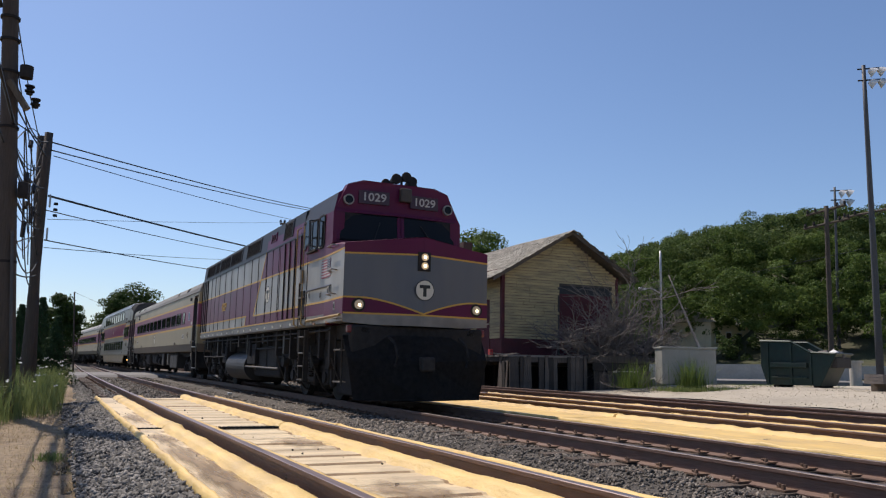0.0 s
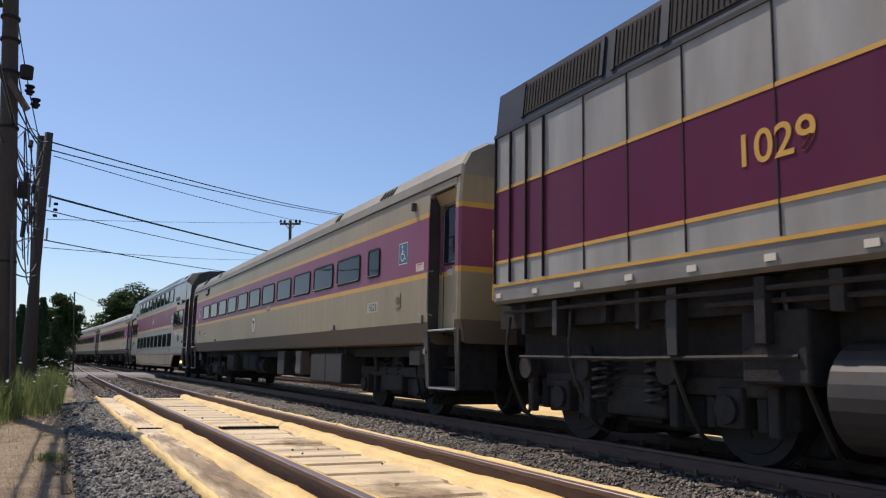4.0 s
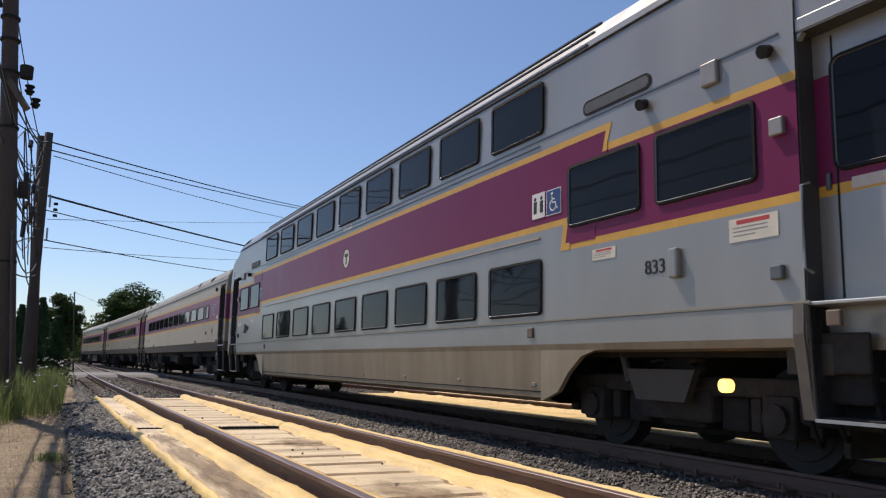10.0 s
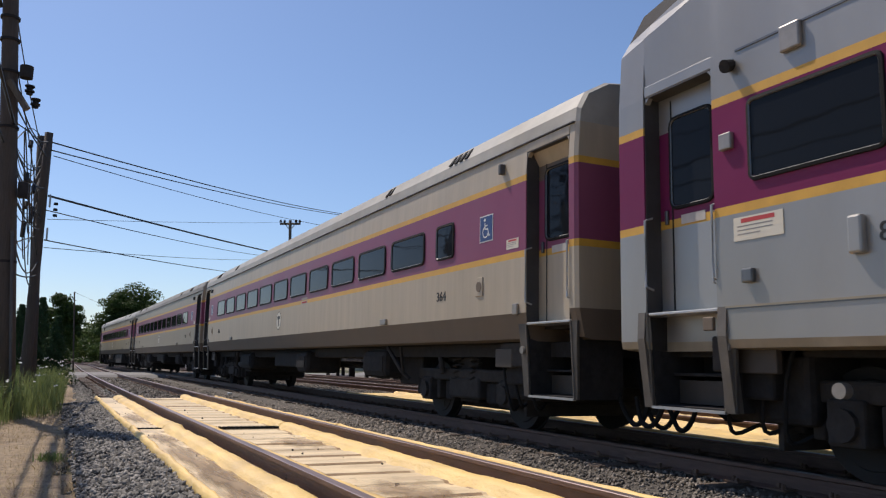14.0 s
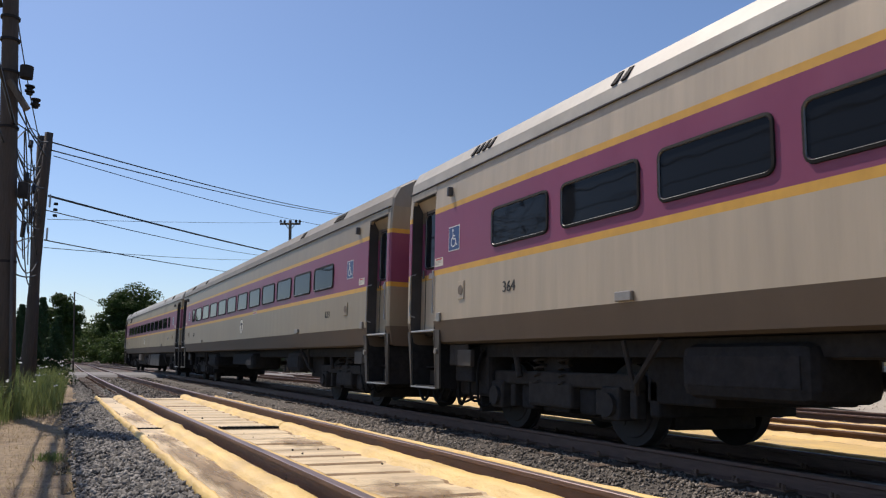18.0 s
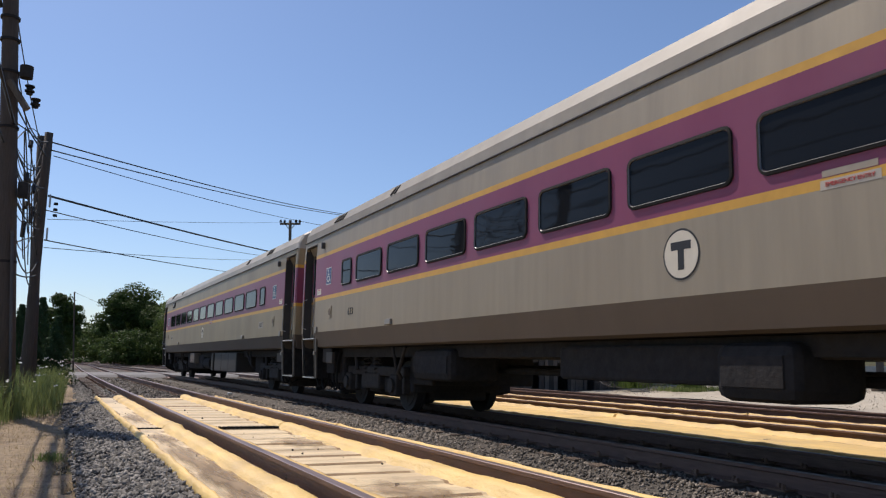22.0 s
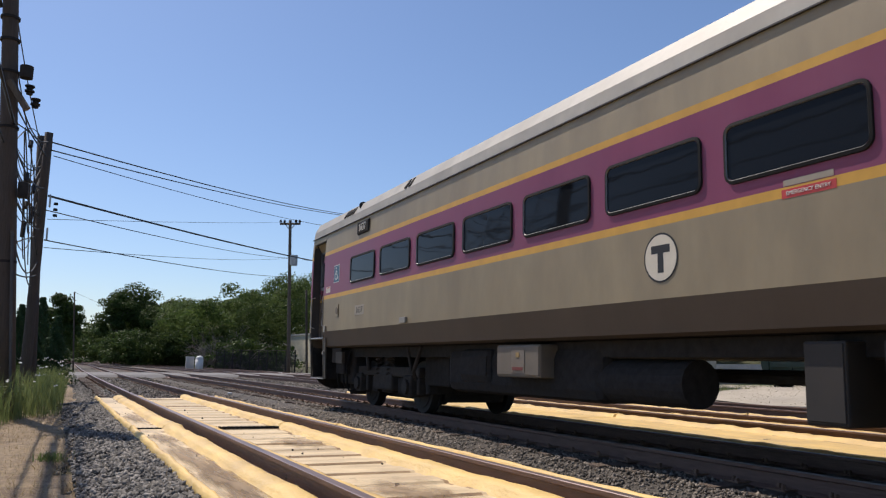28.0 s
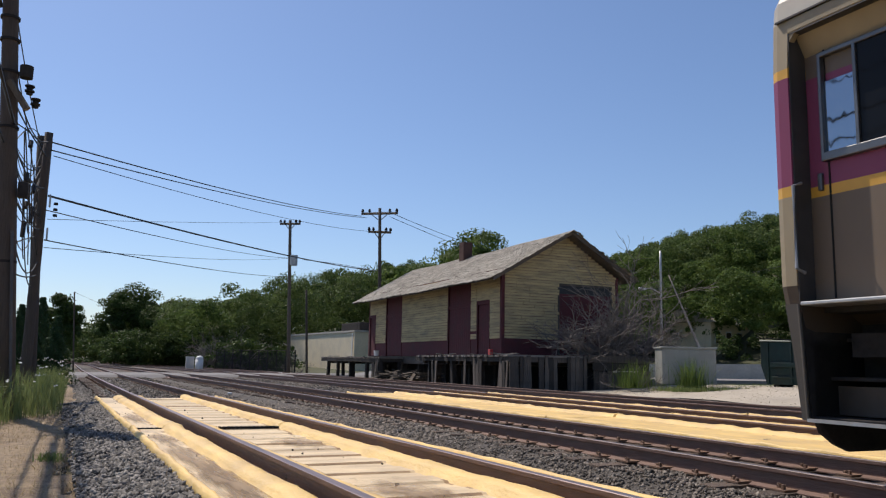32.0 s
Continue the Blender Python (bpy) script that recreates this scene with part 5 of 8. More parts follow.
        window(car, 1.577, yy + 0.02, 4.02, 1.3, 0.68, 0.07)
        window(car, 1.577, yy + 0.05, 1.805, 1.3, 0.68, 0.07)
    ln = bmesh.new()
    box(ln, -1.584, -1.57, -10.8, 10.8, 3.6, 3.618)
    box(ln, -1.582, -1.57, -7.2, 7.2, 2.374, 2.384)
    box(ln, -1.582, -1.57, -11.0, 11.0, 1.374, 1.384)
    box(ln, -1.588, -1.57, -7.2, 7.2, 3.53, 3.542)
    part("seam_strip", ln, M_ALU, car)
    # upper strip is paler than the wall, to show as a bright line
    part("belt_rail", bx(-1.59, -1.57, -7.2, 7.2, 2.385, 2.405), M_STEELCLEAN, car)
    part("belt_rail", bx(-1.586, -1.57, -11.0, 11.0, 1.385, 1.402), M_STEEL, car)
    for x, z in ((-1.55, 4.49), (-1.45, 4.665), (-1.35, 4.8)):
        part("roof_rib", bx(x - 0.014, x + 0.014, -8.15, 8.15, z, z + 0.018), M_ALU, car)
    for q in range(8):
        part("marker_lamp", bx(-1.545, -1.5, -7.0 + q * 2.0 - 0.05, -7.0 + q * 2.0 + 0.05, 0.62, 0.67, bev=0.008), M_FRAME, car)
    part("lower_seam", bx(-1.53, -1.5, -7.2, 7.2, 0.56, 0.575), M_BLACK, car)
    part("roof_gutter", bx(-1.575, -1.545, -11.2, 11.2, 4.435, 4.45), M_BLACK, car)
    notice(car, 0.09, 3.59, 0.48, 0.11, -1.58)
    disc_logo(car, on_side(-1.578, 0.1, 2.96), 0.2)
    underbody(car, [])
    MOVING.append((car, centre))
    return car


bilevel_coach = bilevel(72.92)


def nose_side(loco, sx, za, zb, material):
    """A painted band along the flaring side of the nose."""
    top = zb if isinstance(zb, tuple) else (zb, zb, zb)
    V = [(sx * (w + o), y, z) for o in (0.006, -0.02) for (y, w), zt in zip(((-8.05, 1.555), (-9.2, 1.63), (-9.625, 1.66)), top) for z in (za, zt)]
    mesh_ob("nose_band", V, [(0, 2, 3, 1), (2, 4, 5, 3), (1, 3, 9, 7), (3, 5, 11, 9), (0, 6, 8, 2), (2, 8, 10, 4), (4, 10, 11, 5)], material, loco)


def locomotive(centre):
    loco = tagged(empty("diesel_locomotive"), "grey and purple diesel locomotive with lit headlights", "locomotive")
    X = 1.55
    prof = mirror_profile([(-1.5, 1.66), (-X, 1.7), (-X, 1.88), (-X, 3.93), (-1.54, 3.97), (-1.51, 4.27), (-1.48, 4.55), (-0.95, 4.78), (-0.05, 4.86)])
    S3 = lambda y, p: [(px, y, pz) for px, pz in p]
    hm = [M_LOCOLIT, M_DARKROOF, M_PURPLEDK, M_LOCOSILL, M_BLACK, M_BLACK]
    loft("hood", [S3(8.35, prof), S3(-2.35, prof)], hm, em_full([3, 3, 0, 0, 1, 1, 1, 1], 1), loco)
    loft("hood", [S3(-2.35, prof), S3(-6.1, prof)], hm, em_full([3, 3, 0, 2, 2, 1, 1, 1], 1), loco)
    cabp = mirror_profile([(-1.5, 1.66), (-X, 1.7), (-X, 1.88), (-X, 3.93), (-1.545, 4.16), (-1.4, 4.62), (-1.0, 4.86), (-0.05, 4.93)])
    emc = em_full([3, 3, 0, 2, 1, 1, 1], 1)
    loft("cab", [S3(-6.1, cabp), S3(-8.1, cabp), [(px, -8.1 if pz < 3.5 else (-8.45 if pz < 4.2 else -8.3), pz) for px, pz in cabp]], [M_LOCOLIT, M_DARKROOF, M_PURPLEDK, M_LOCOSILL, M_BLACK, M_BLACK], emc, loco, cap_m=2)
    # nose
    def nz(y, w, zt, zp):
        return [(-w, y, 1.7), (-w, y, 2.2), (-w, y, zt - 0.05), (-w + 0.07, y, zt), (-0.05, y - (0.28 if y < -9.5 else 0), zp), (0.05, y - (0.28 if y < -9.5 else 0), zp), (w - 0.07, y, zt), (w, y, zt - 0.05), (w, y, 2.2), (w, y, 1.7)]
    nose = loft("nose", [nz(-8.05, 1.552, 3.46, 3.56), nz(-9.2, 1.63, 3.36, 3.52), nz(-9.62, 1.66, 3.3, 3.5)], [M_LOCOLIT, M_PURPLEDK], [0, 0, 1, 1, 1, 1, 1, 0, 0, 0], loco)
    yf = -9.63

    def fy(x):
        return yf - 0.28 * (1 - abs(x) / 1.66)

    def front_plate(name, top, bottom, material, parent, label="", proud=0.008, n=24):
        """A painted field on the slightly pointed nose; top and bottom: heights over x."""
        xs = [-1.66 + 3.32 * k / n for k in range(n + 1)]
        V = [(x, fy(x) - proud, top(x)) for x in xs] + [(x, fy(x) - proud, bottom(x)) for x in xs] + [(x, fy(x) + 0.03, top(x)) for x in xs] + [(x, fy(x) + 0.03, bottom(x)) for x in xs]
        m = n + 1
        F = []
        for k in range(n):
            F += [(k, k + 1, m + k + 1, m + k), (k, 2 * m + k, 2 * m + k + 1, k + 1), (m + k, m + k + 1, 3 * m + k + 1, 3 * m + k)]
        return mesh_ob(name, V, F, material, parent, label)
    front_plate("nose_plate", lambda x: 3.49 - 0.2 * abs(x) / 1.66, lambda x: 1.7, M_LOCOSHADED, nose, proud=0.004)
    front_plate("brow_band", lambda x: 3.49 - 0.2 * abs(x) / 1.66, lambda x: 3.12 - 0.04 * abs(x) / 1.56, M_PURPLEDK, nose)
    front_plate("brow_stripe", lambda x: 3.14 - 0.04 * abs(x) / 1.56, lambda x: 3.105 - 0.04 * abs(x) / 1.56, M_GOLD, nose, proud=0.011)
    arc = lambda x: 2.2 - 0.3 * max(0, 1 - abs(x) / 1.25) ** 1.5
    front_plate("chin_band", arc, lambda x: 1.84, M_PURPLEDK, nose)
    front_plate("chin_stripe", arc, lambda x: arc(x) - 0.035, M_GOLD, nose, proud=0.011)
    low = lambda x: 1.84
    front_plate("chin_edge", low, lambda x: 1.63 + 0.06 * max(0.0, abs(x) - 1.0), M_LOCOSILL, nose, "dirty pale lower nose edge", proud=0.012)
    front_plate("chin_line", lambda x: 1.875, lambda x: 1.84, M_GOLD, nose, proud=0.014)
    # headlights
    hb = part("headlight_box", bx(-0.14, 0.14, fy(0) - 0.03, fy(0) + 0.1, 2.78, 3.18, bev=0.012), M_BLACK, nose)
    for z in (2.89, 3.07):
        b = bmesh.new()
        cyl(b, (0.0, fy(0) - 0.03, z), (0.0, fy(0) - 0.05, z), 0.078, seg=24)
        hl = part("headlight", b, M_LENS, hb, "lit warm headlight")
        b = bmesh.new()
        cyl(b, (0.0, fy(0) - 0.045, z), (0.0, fy(0) - 0.054, z), 0.04, seg=16)
        part("bulb", b, M_LAMPCORE, hl)
    for x in (-1.35, 1.35):
        b = bmesh.new()
        cyl(b, (x, fy(x) + 0.02, 2.03), (x, fy(x) - 0.04, 2.03), 0.14, seg=24)
        r = part("ditch_light_rim", b, M_BLACK, nose)
        b = bmesh.new()
        cyl(b, (x, fy(x) - 0.035, 2.03), (x, fy(x) - 0.055, 2.03), 0.095, seg=24)
        dl = part("ditch_light", b, M_DITCH, r, "lit round ditch light")
        b = bmesh.new()
        cyl(b, (x + 0.01, fy(x) - 0.05, 2.02), (x + 0.01, fy(x) - 0.06, 2.02), 0.038, seg=16)
        part("bulb", b, M_LAMPCORE, dl)
    disc_logo(nose, on_front(0.02, fy(0) - 0.012, 2.38), 0.22)
    # cab front: brow, windscreens, number boards, classification lamps
    part("cab_face", bx(-1.4, 1.4, -8.46, -8.2, 3.5, 4.15), M_BLACK, loco)
    br = bmesh.new()
    V = [(-1.54, 4.14), (1.54, 4.14), (1.23, 4.81), (0.88, 4.92), (-0.88, 4.92), (-1.23, 4.81)]
    vs = [br.verts.new((x, -8.52 + 0.1 * abs(x) / 1.5, z)) for x, z in V] + [br.verts.new((x, -8.2, z)) for x, z in V]
    n = 6
    br.faces.new(vs[:n])
    br.faces.new(vs[n:][::-1])
    for k in range(n):
        br.faces.new((vs[k], vs[k + n], vs[(k + 1) % n + n], vs[(k + 1) % n]))
    brow = part("brow", br, M_PURPLEDK, loco)
    for sx in (-1, 1):
        w = bmesh.new()
        box(w, -0.69, 0.69, -0.02, 0.02, -0.32, 0.33, 0.05)
        ws = part("windscreen", w, M_CABGLASS, loco)
        ws.matrix_basis = pose(sx * 0.74, -8.5, 3.82, -6, 0, sx * 5)
        wf = bmesh.new()
        for a in ((-0.74, 0.74, 0.33, 0.37), (-0.74, 0.74, -0.37, -0.32)):
            box(wf, a[0], a[1], -0.03, 0.03, a[2], a[3], 0.012)
        for a in (-0.7, 0.7):
            box(wf, a - 0.04, a + 0.04, -0.03, 0.03, -0.3, 0.3, 0.012)
        o = part("windscreen_frame", wf, M_PURPLEDK, loco)
        o.matrix_basis = ws.matrix_basis
        wi = bmesh.new()
        tube(wi, [(0.1, -0.05, -0.3), (-0.25 * sx, -0.055, 0.16)], 0.012, 5)
        o = part("wiper", wi, M_INK, ws)
        nb = part("number_board", bx(-0.36, 0.36, -0.004, 0.03, -0.15, 0.15, bev=0.003), M_BOARDDK, loco)
        nb.matrix_basis = pose(sx * 0.62, -8.476, 4.54, 0, 0, sx * 3.8)
        text_part("board_number", "1029", 0.26, pose(0, -0.008, 0, 90, 0, 0), M_FLAGWHITE, nb, squeeze=1.12, bold=0.003)
        c = bmesh.new()
        cyl(c, (sx * 1.22, -8.4, 4.44), (sx * 1.22, -8.5, 4.44), 0.12, seg=24)
        k = part("class_lamp_rim", c, M_FRAME, loco)
        c = bmesh.new()
        cyl(c, (sx * 1.22, -8.49, 4.44), (sx * 1.22, -8.51, 4.44), 0.09, seg=24)
        part("class_lamp", c, M_CABGLASS, k)
    part("beacon", bx(-0.02, 0.26, -8.6, -8.45, 4.5, 4.82, bev=0.03), M_STEPSIDE, loco)
    for x, z, y in ((-0.22, 4.97, -8.15), (0.0, 5.1, -8.25), (0.27, 5.18, -8.2), (0.44, 5.1, -8.15), (0.5, 4.98, -8.05)):
        h = bmesh.new()
        cyl(h, (x, y + 0.4, z), (x, y, z), 0.03, 0.12, 16)
        cyl(h, (x, y, z), (x, y - 0.03, z), 0.125, 0.115, 16)
        cyl(h, (x, y + 0.3, 4.7), (x, y + 0.3, z), 0.03)
        part("horn", h, M_BLACK, loco)
    part("roof_box", bx(-1.0, -0.45, -8.15, -7.7, 4.72, 4.84, bev=0.03), M_BLACK, loco)
    # pilot, anticlimber and snow plough
    pl = bmesh.new()
    vs = [pl.verts.new(v) for v in ((-1.6, -9.5, 1.42), (1.6, -9.5, 1.42), (1.58, -9.8, 0.95), (1.42, -9.75, 0.12), (-1.42, -9.75, 0.12), (-1.58, -9.8, 0.95), (0, -9.95, 1.42), (0, -10.15, 0.9), (0, -10.25, 0.12))]
    for f in ((0, 6, 7, 5), (6, 1, 2, 7), (5, 7, 8, 4), (7, 2, 3, 8)):
        pl.faces.new([vs[i] for i in f])
    bmesh.ops.solidify(pl, geom=pl.faces[:], thickness=0.06)
    part("pilot", pl, M_BLACK, loco)
    part("buffer_beam", bx(-1.5, 1.5, -9.75, -9.3, 0.95, 1.62, bev=0.05), M_BLACK, loco)
    part("coupler", bx(-0.16, 0.16, -10.25, -9.6, 0.7, 1.0, bev=0.05), M_UNDER, loco)
    for x in (-0.75, 0.85):
        h = bmesh.new()
        tube(h, [(x, -9.9, 1.4), (x + 0.05, -10.12, 1.25), (x + 0.08, -10.2, 1.0), (x + 0.05, -10.15, 0.8)], 0.03, 6)
        part("brake_hose", h, M_BLACK, loco)
    for sx in (-1, 1):
        part("marker", bx(sx * 1.46 - 0.11, sx * 1.46 + 0.11, -9.72, -9.58, 1.46, 1.62, bev=0.03), M_REDDK, loco, "dull red marker lamp")
        part("air_hose_box", bx(sx * 1.2 - 0.12, sx * 1.2 + 0.12, -9.75, -9.6, 1.44, 1.6, bev=0.03), M_MAST, loco)
        fl = empty("front_ladder", None, loco)
        for y in (-9.38, -8.95):
            s = bmesh.new()
            tube(s, [(sx * 1.55, y, 0.42), (sx * 1.56, y, 1.4)], 0.016)
            part("stile", s, M_UNDER, fl)
        for z in (0.45, 1.1):
            part("rung", bx(*sorted((sx * 1.45, sx * 1.6)), -9.38, -8.95, z, z + 0.03, bev=0.006), M_STEPEDGE, fl)
        # ladder under the cab door; the dark of the recessed steps is a black block
        cl = empty("cab_ladder", None, loco)
        for y in (-6.24, -6.68):
            part("stile", bx(*sorted((sx * 1.46, sx * 1.58)), y - 0.02, y + 0.02, 0.38, 1.6, bev=0.005), M_UNDER, cl)
        for z in (0.42, 0.74, 1.04, 1.42):
            part("rung", bx(*sorted((sx * 1.42, sx * 1.6)), -6.66, -6.26, z, z + 0.035, bev=0.006), M_STEPEDGE, cl)
        pk = part("step_pocket", bx(*sorted((sx * 1.3, sx * 1.566)), -6.5, -6.06, 1.86, 2.54, bev=0.01), M_BLACK, loco, "black block standing for the dark step pocket")
        for z in (1.9, 2.36):
            part("rung", bx(*sorted((sx * 1.5, sx * 1.61)), -6.48, -6.08, z, z + 0.035, bev=0.006), M_STEPEDGE, pk)
        for y in (-5.95, -6.57):
            h = bmesh.new()
            tube(h, [(sx * 1.55, y, 1.68), (sx * 1.65, y, 1.74), (sx * 1.65, y, 4.08), (sx * 1.55, y, 4.14)], 0.02)
            part("door_rail", h, M_GOLDDK, loco, "yellow painted grab rail")
        for z in (2.27, 2.78, 3.3):
            h = bmesh.new()
            tube(h, [(sx * 1.57, -8.6, z), (sx * 1.7, -8.61, z + 0.02), (sx * 1.73, -9.04, z + 0.02), (sx * 1.6, -9.05, z)], 0.016)
            part("grab_iron", h, M_FRAME, loco, "bare steel grab iron")
        h = bmesh.new()
        tube(h, [(sx * 1.6, -9.2, 1.74), (sx * 1.7, -9.2, 1.76), (sx * 1.74, -9.58, 1.76), (sx * 1.66, -9.6, 1.74)], 0.016)
        part("grab_iron", h, M_FRAME, loco)
        h = bmesh.new()
        tube(h, [(sx * 1.565, -6.72, 2.49), (sx * 1.585, -6.74, 2.5), (sx * 1.6, -8.6, 2.5), (sx * 1.585, -8.62, 2.49)], 0.022)
        part("side_rail", h, M_ALU, loco, "long bare metal rail")
        h = bmesh.new()
        tube(h, [(sx * 1.57, -6.72, 1.8), (sx * 1.61, -8.05, 1.81), (sx * 1.68, -9.5, 1.82)], 0.03)
        part("sill_tube", h, M_GOLDDK, loco, "worn yellow sill tube")
        for y, z in ((-7.73, 2.34), (-8.95, 2.03), (-6.86, 2.38), (-8.5, 2.38)):
            w = X if y > -8 else X + 0.07
            lt = part("latch_plate", bx(*sorted((sx * (w - 0.02), sx * (w + 0.01)), ), y - 0.05, y + 0.05, z - 0.09, z + 0.09, bev=0.006), M_LOCOLIT, loco)
            part("latch", bx(*sorted((sx * w, sx * (w + 0.014))), y - 0.025, y + 0.025, z - 0.05, z + 0.05), M_BLACK, lt)
        for y in (-7.32, -8.3):
            part("reflector", bx(*sorted((sx * 1.52, sx * 1.575)), y - 0.06, y + 0.06, 1.69, 1.74), M_AMBERDULL, loco, "orange reflector patch")
        part("side_fairing", bx(*sorted((sx * 1.1, sx * 1.26)), -4.2, 0.4, 0.95, 1.4, bev=0.02), M_BLACK, loco)
        # pipes, hangers and small gear hung below the sill
        gear = random.Random(31)
        for z, xo, ya, yb in ((1.55, 1.46, -8.2, 8.2), (1.44, 1.4, -5.6, 4.6), (1.22, 1.38, -4.1, 0.2), (0.98, 1.4, 3.6, 7.9)):
            h = bmesh.new()
            tube(h, [(sx * xo, ya, z), (sx * xo, (ya + yb) / 2, z - 0.02), (sx * xo, yb, z)], 0.024, 6)
            part("air_pipe", h, M_UNDER, loco)
        for k in range(22):
            y = -8.0 + 0.75 * k + gear.uniform(-0.2, 0.2)
            zl = gear.uniform(0.9, 1.35)
            part("hanger", bx(*sorted((sx * 1.3, sx * gear.uniform(1.4, 1.5))), y, y + gear.uniform(0.05, 0.16), zl, 1.64, bev=0.01), (M_UNDER, M_BLACK, M_TANK)[k % 3], loco)
        for yc in (-5.7, 6.0):
            for q in (-1.95, -0.72, 0.72, 1.95):
                h = bmesh.new()
                cyl(h, (sx * 1.16, yc + q, 0.86), (sx * 1.3, yc + q, 0.86), 0.15, seg=16)
                box(h, *sorted((sx * 1.12, sx * 1.22)), yc + q - 0.06, yc + q + 0.06, 0.3, 0.86, 0.02)
                part("brake_cylinder", h, M_UNDER, loco)
                h = bmesh.new()
                tube(h, smooth_line([(sx * 1.36, yc + q * 1.15, 1.5), (sx * 1.34, yc + q * 1.2, 0.95), (sx * 1.05, yc + q * 1.22, 0.3), (sx * 0.82, yc + q * 1.18, 0.12)]), 0.025, 6)
                part("sand_hose", h, M_TANK, loco)
            for q in (-0.45, 0.45):
                h = bmesh.new()
                tube(h, [(sx * 1.2 + 0.1 * math.cos(k * 0.9), yc + q + 0.1 * math.sin(k * 0.9), 0.5 + k * 0.014) for k in range(34)], 0.022, 5)
                part("bolster_spring", h, M_TANK, loco)
    for sx in (-1, 1):
        a, b = sx * (X - 0.01), sx * (X + 0.006)
        c, d = sx * (X - 0.01), sx * (X + 0.011)
        prism("purple_band", [(8.35, 2.23), (-0.08, 2.23), (0.1, 1.9), (-8.05, 1.9), (-8.05, 2.17), (-1.1, 2.17), (-1.85, 3.16), (8.35, 3.16)], a, b, M_PURPLEDK, loco)
        prism("purple_panel", [(-1.9, 3.21), (-2.42, 3.92), (-6.1, 3.92), (-6.1, 4.02), (-8.05, 4.02), (-8.05, 3.21)], a, b, M_PURPLEDK, loco)
        prism("cab_corner", [(-8.05, 3.4), (-8.2, 3.4), (-8.475, 3.46), (-8.475, 4.14), (-8.05, 4.14)], sx * 1.3, sx * 1.557, M_PURPLEDK, loco)
        prism("gold_stripe", [(8.35, 3.16), (-8.05, 3.16), (-8.05, 3.2), (8.35, 3.2)], c, d, M_GOLD, loco)
        prism("gold_stripe", [(8.35, 2.19), (-0.08, 2.19), (-0.08, 2.23), (8.35, 2.23)], c, d, M_GOLD, loco)
        prism("gold_stripe", [(-1.05, 2.16), (-8.05, 2.16), (-8.05, 2.2), (-1.05, 2.2)], c, d, M_GOLD, loco)
        prism("gold_stripe", [(-1.04, 2.17), (-1.13, 2.17), (-2.42, 3.92), (-2.36, 3.92)], c, d, M_GOLD, loco)
        prism("gold_stripe", [(-0.04, 2.23), (-0.1, 2.23), (0.07, 1.9), (0.13, 1.9)], c, d, M_GOLD, loco)
        prism("sill_stripe", [(8.35, 1.885), (-6.0, 1.885), (-6.0, 1.92), (8.35, 1.92)], c, d, M_GOLD, loco)
        prism("purple_panel", [(-8.05, 1.84), (-8.06, 2.16), (-8.06, 2.2), (-8.05, 2.2)], sx * 1.55, sx * 1.556, M_GOLD, loco)
        nose_side(loco, sx, 1.84, 2.16, M_PURPLEDK)
        nose_side(loco, sx, 2.16, 2.2, M_GOLD)
        nose_side(loco, sx, 3.16, 3.2, M_GOLD)
        nose_side(loco, sx, 3.2, (3.415, 3.315, 3.255), M_PURPLEDK)
        # hood doors with recessed seams, standing slightly proud
        edges = [8.3, 7.9, 7.5, 7.1, 6.28, 5.5, 4.67, 3.59, 2.54, 1.52, 0.5, -0.57, -1.45, -2.45, -2.52, -3.2, -3.85, -4.0, -4.52, -5.0, -5.5, -6.05]
        for k, e in enumerate(edges):
            s = bmesh.new()
            box(s, *sorted((sx * (X - 0.005), sx * (X + (0.035 if (k < 4 or k > 17) else 0.013)))), e - (0.013 if k > 17 else 0.007), e + (0.013 if k > 17 else 0.007), 1.93, 3.92)
            part("door_seam", s, M_BLACK, loco)
        gr = ((-1.45, 0.33, True), (1.2, 2.9, True), (3.05, 4.84, True), (5.0, 5.7, True), (6.0, 7.6, False), (-5.0, -4.25, False), (-3.3, -2.85, True))
        for ya, yb, louv in gr:
            g = bmesh.new()
            y = ya
            gh = 0.11 if ya == -3.3 else 0.21
            o = part("intake_grille", bx(-0.012, 0.012, ya, yb, -gh, gh, bev=0.004), M_PURPLEDK if gh < 0.15 else M_BLACK, loco)
            o.matrix_basis = Matrix.Translation((1.512, 0, 4.272)) @ pose(0, 0, 0, 0, -5.9, 0)
            if sx < 0:
                o.matrix_basis = Matrix.Translation((-1.512, 0, 4.272)) @ pose(0, 0, 0, 0, 5.9, 0)
            while y < yb - 0.03:
                box(g, *((0.0, 0.02) if sx > 0 else (-0.02, 0.0)), y + 0.02, y + 0.032, 0.03 - gh, gh - 0.03)
                y += 0.07
            q = part("grille_bar", g, M_BLACK, o)
            for e in (ya - 0.05, yb + 0.05):
                fr = part("grille_frame", bx(-0.02, 0.02, e - 0.03, e + 0.03, -gh - 0.02, gh + 0.02), M_PURPLEDK if gh < 0.15 else M_DARKROOF, o)
        part("roof_rail", bx(*sorted((sx * 1.49, sx * 1.57)), -6.1, 8.35, 3.92, 3.97), M_DARKROOF, loco)
        tk = bmesh.new()
        cyl(tk, (sx * 1.0, 0.38, 0.68), (sx * 1.0, 3.33, 0.68), 0.44, seg=28)
        part("fuel_tank", tk, M_TANK, loco, "grey rounded fuel tank")
    part("fuel_tank", bx(-1.0, 1.0, 0.38, 3.33, 0.24, 1.1, bev=0.05), M_UNDER, loco)
    part("underframe", bx(-1.3, 1.3, -9.3, 8.6, 1.35, 1.66), M_BLACK, loco)
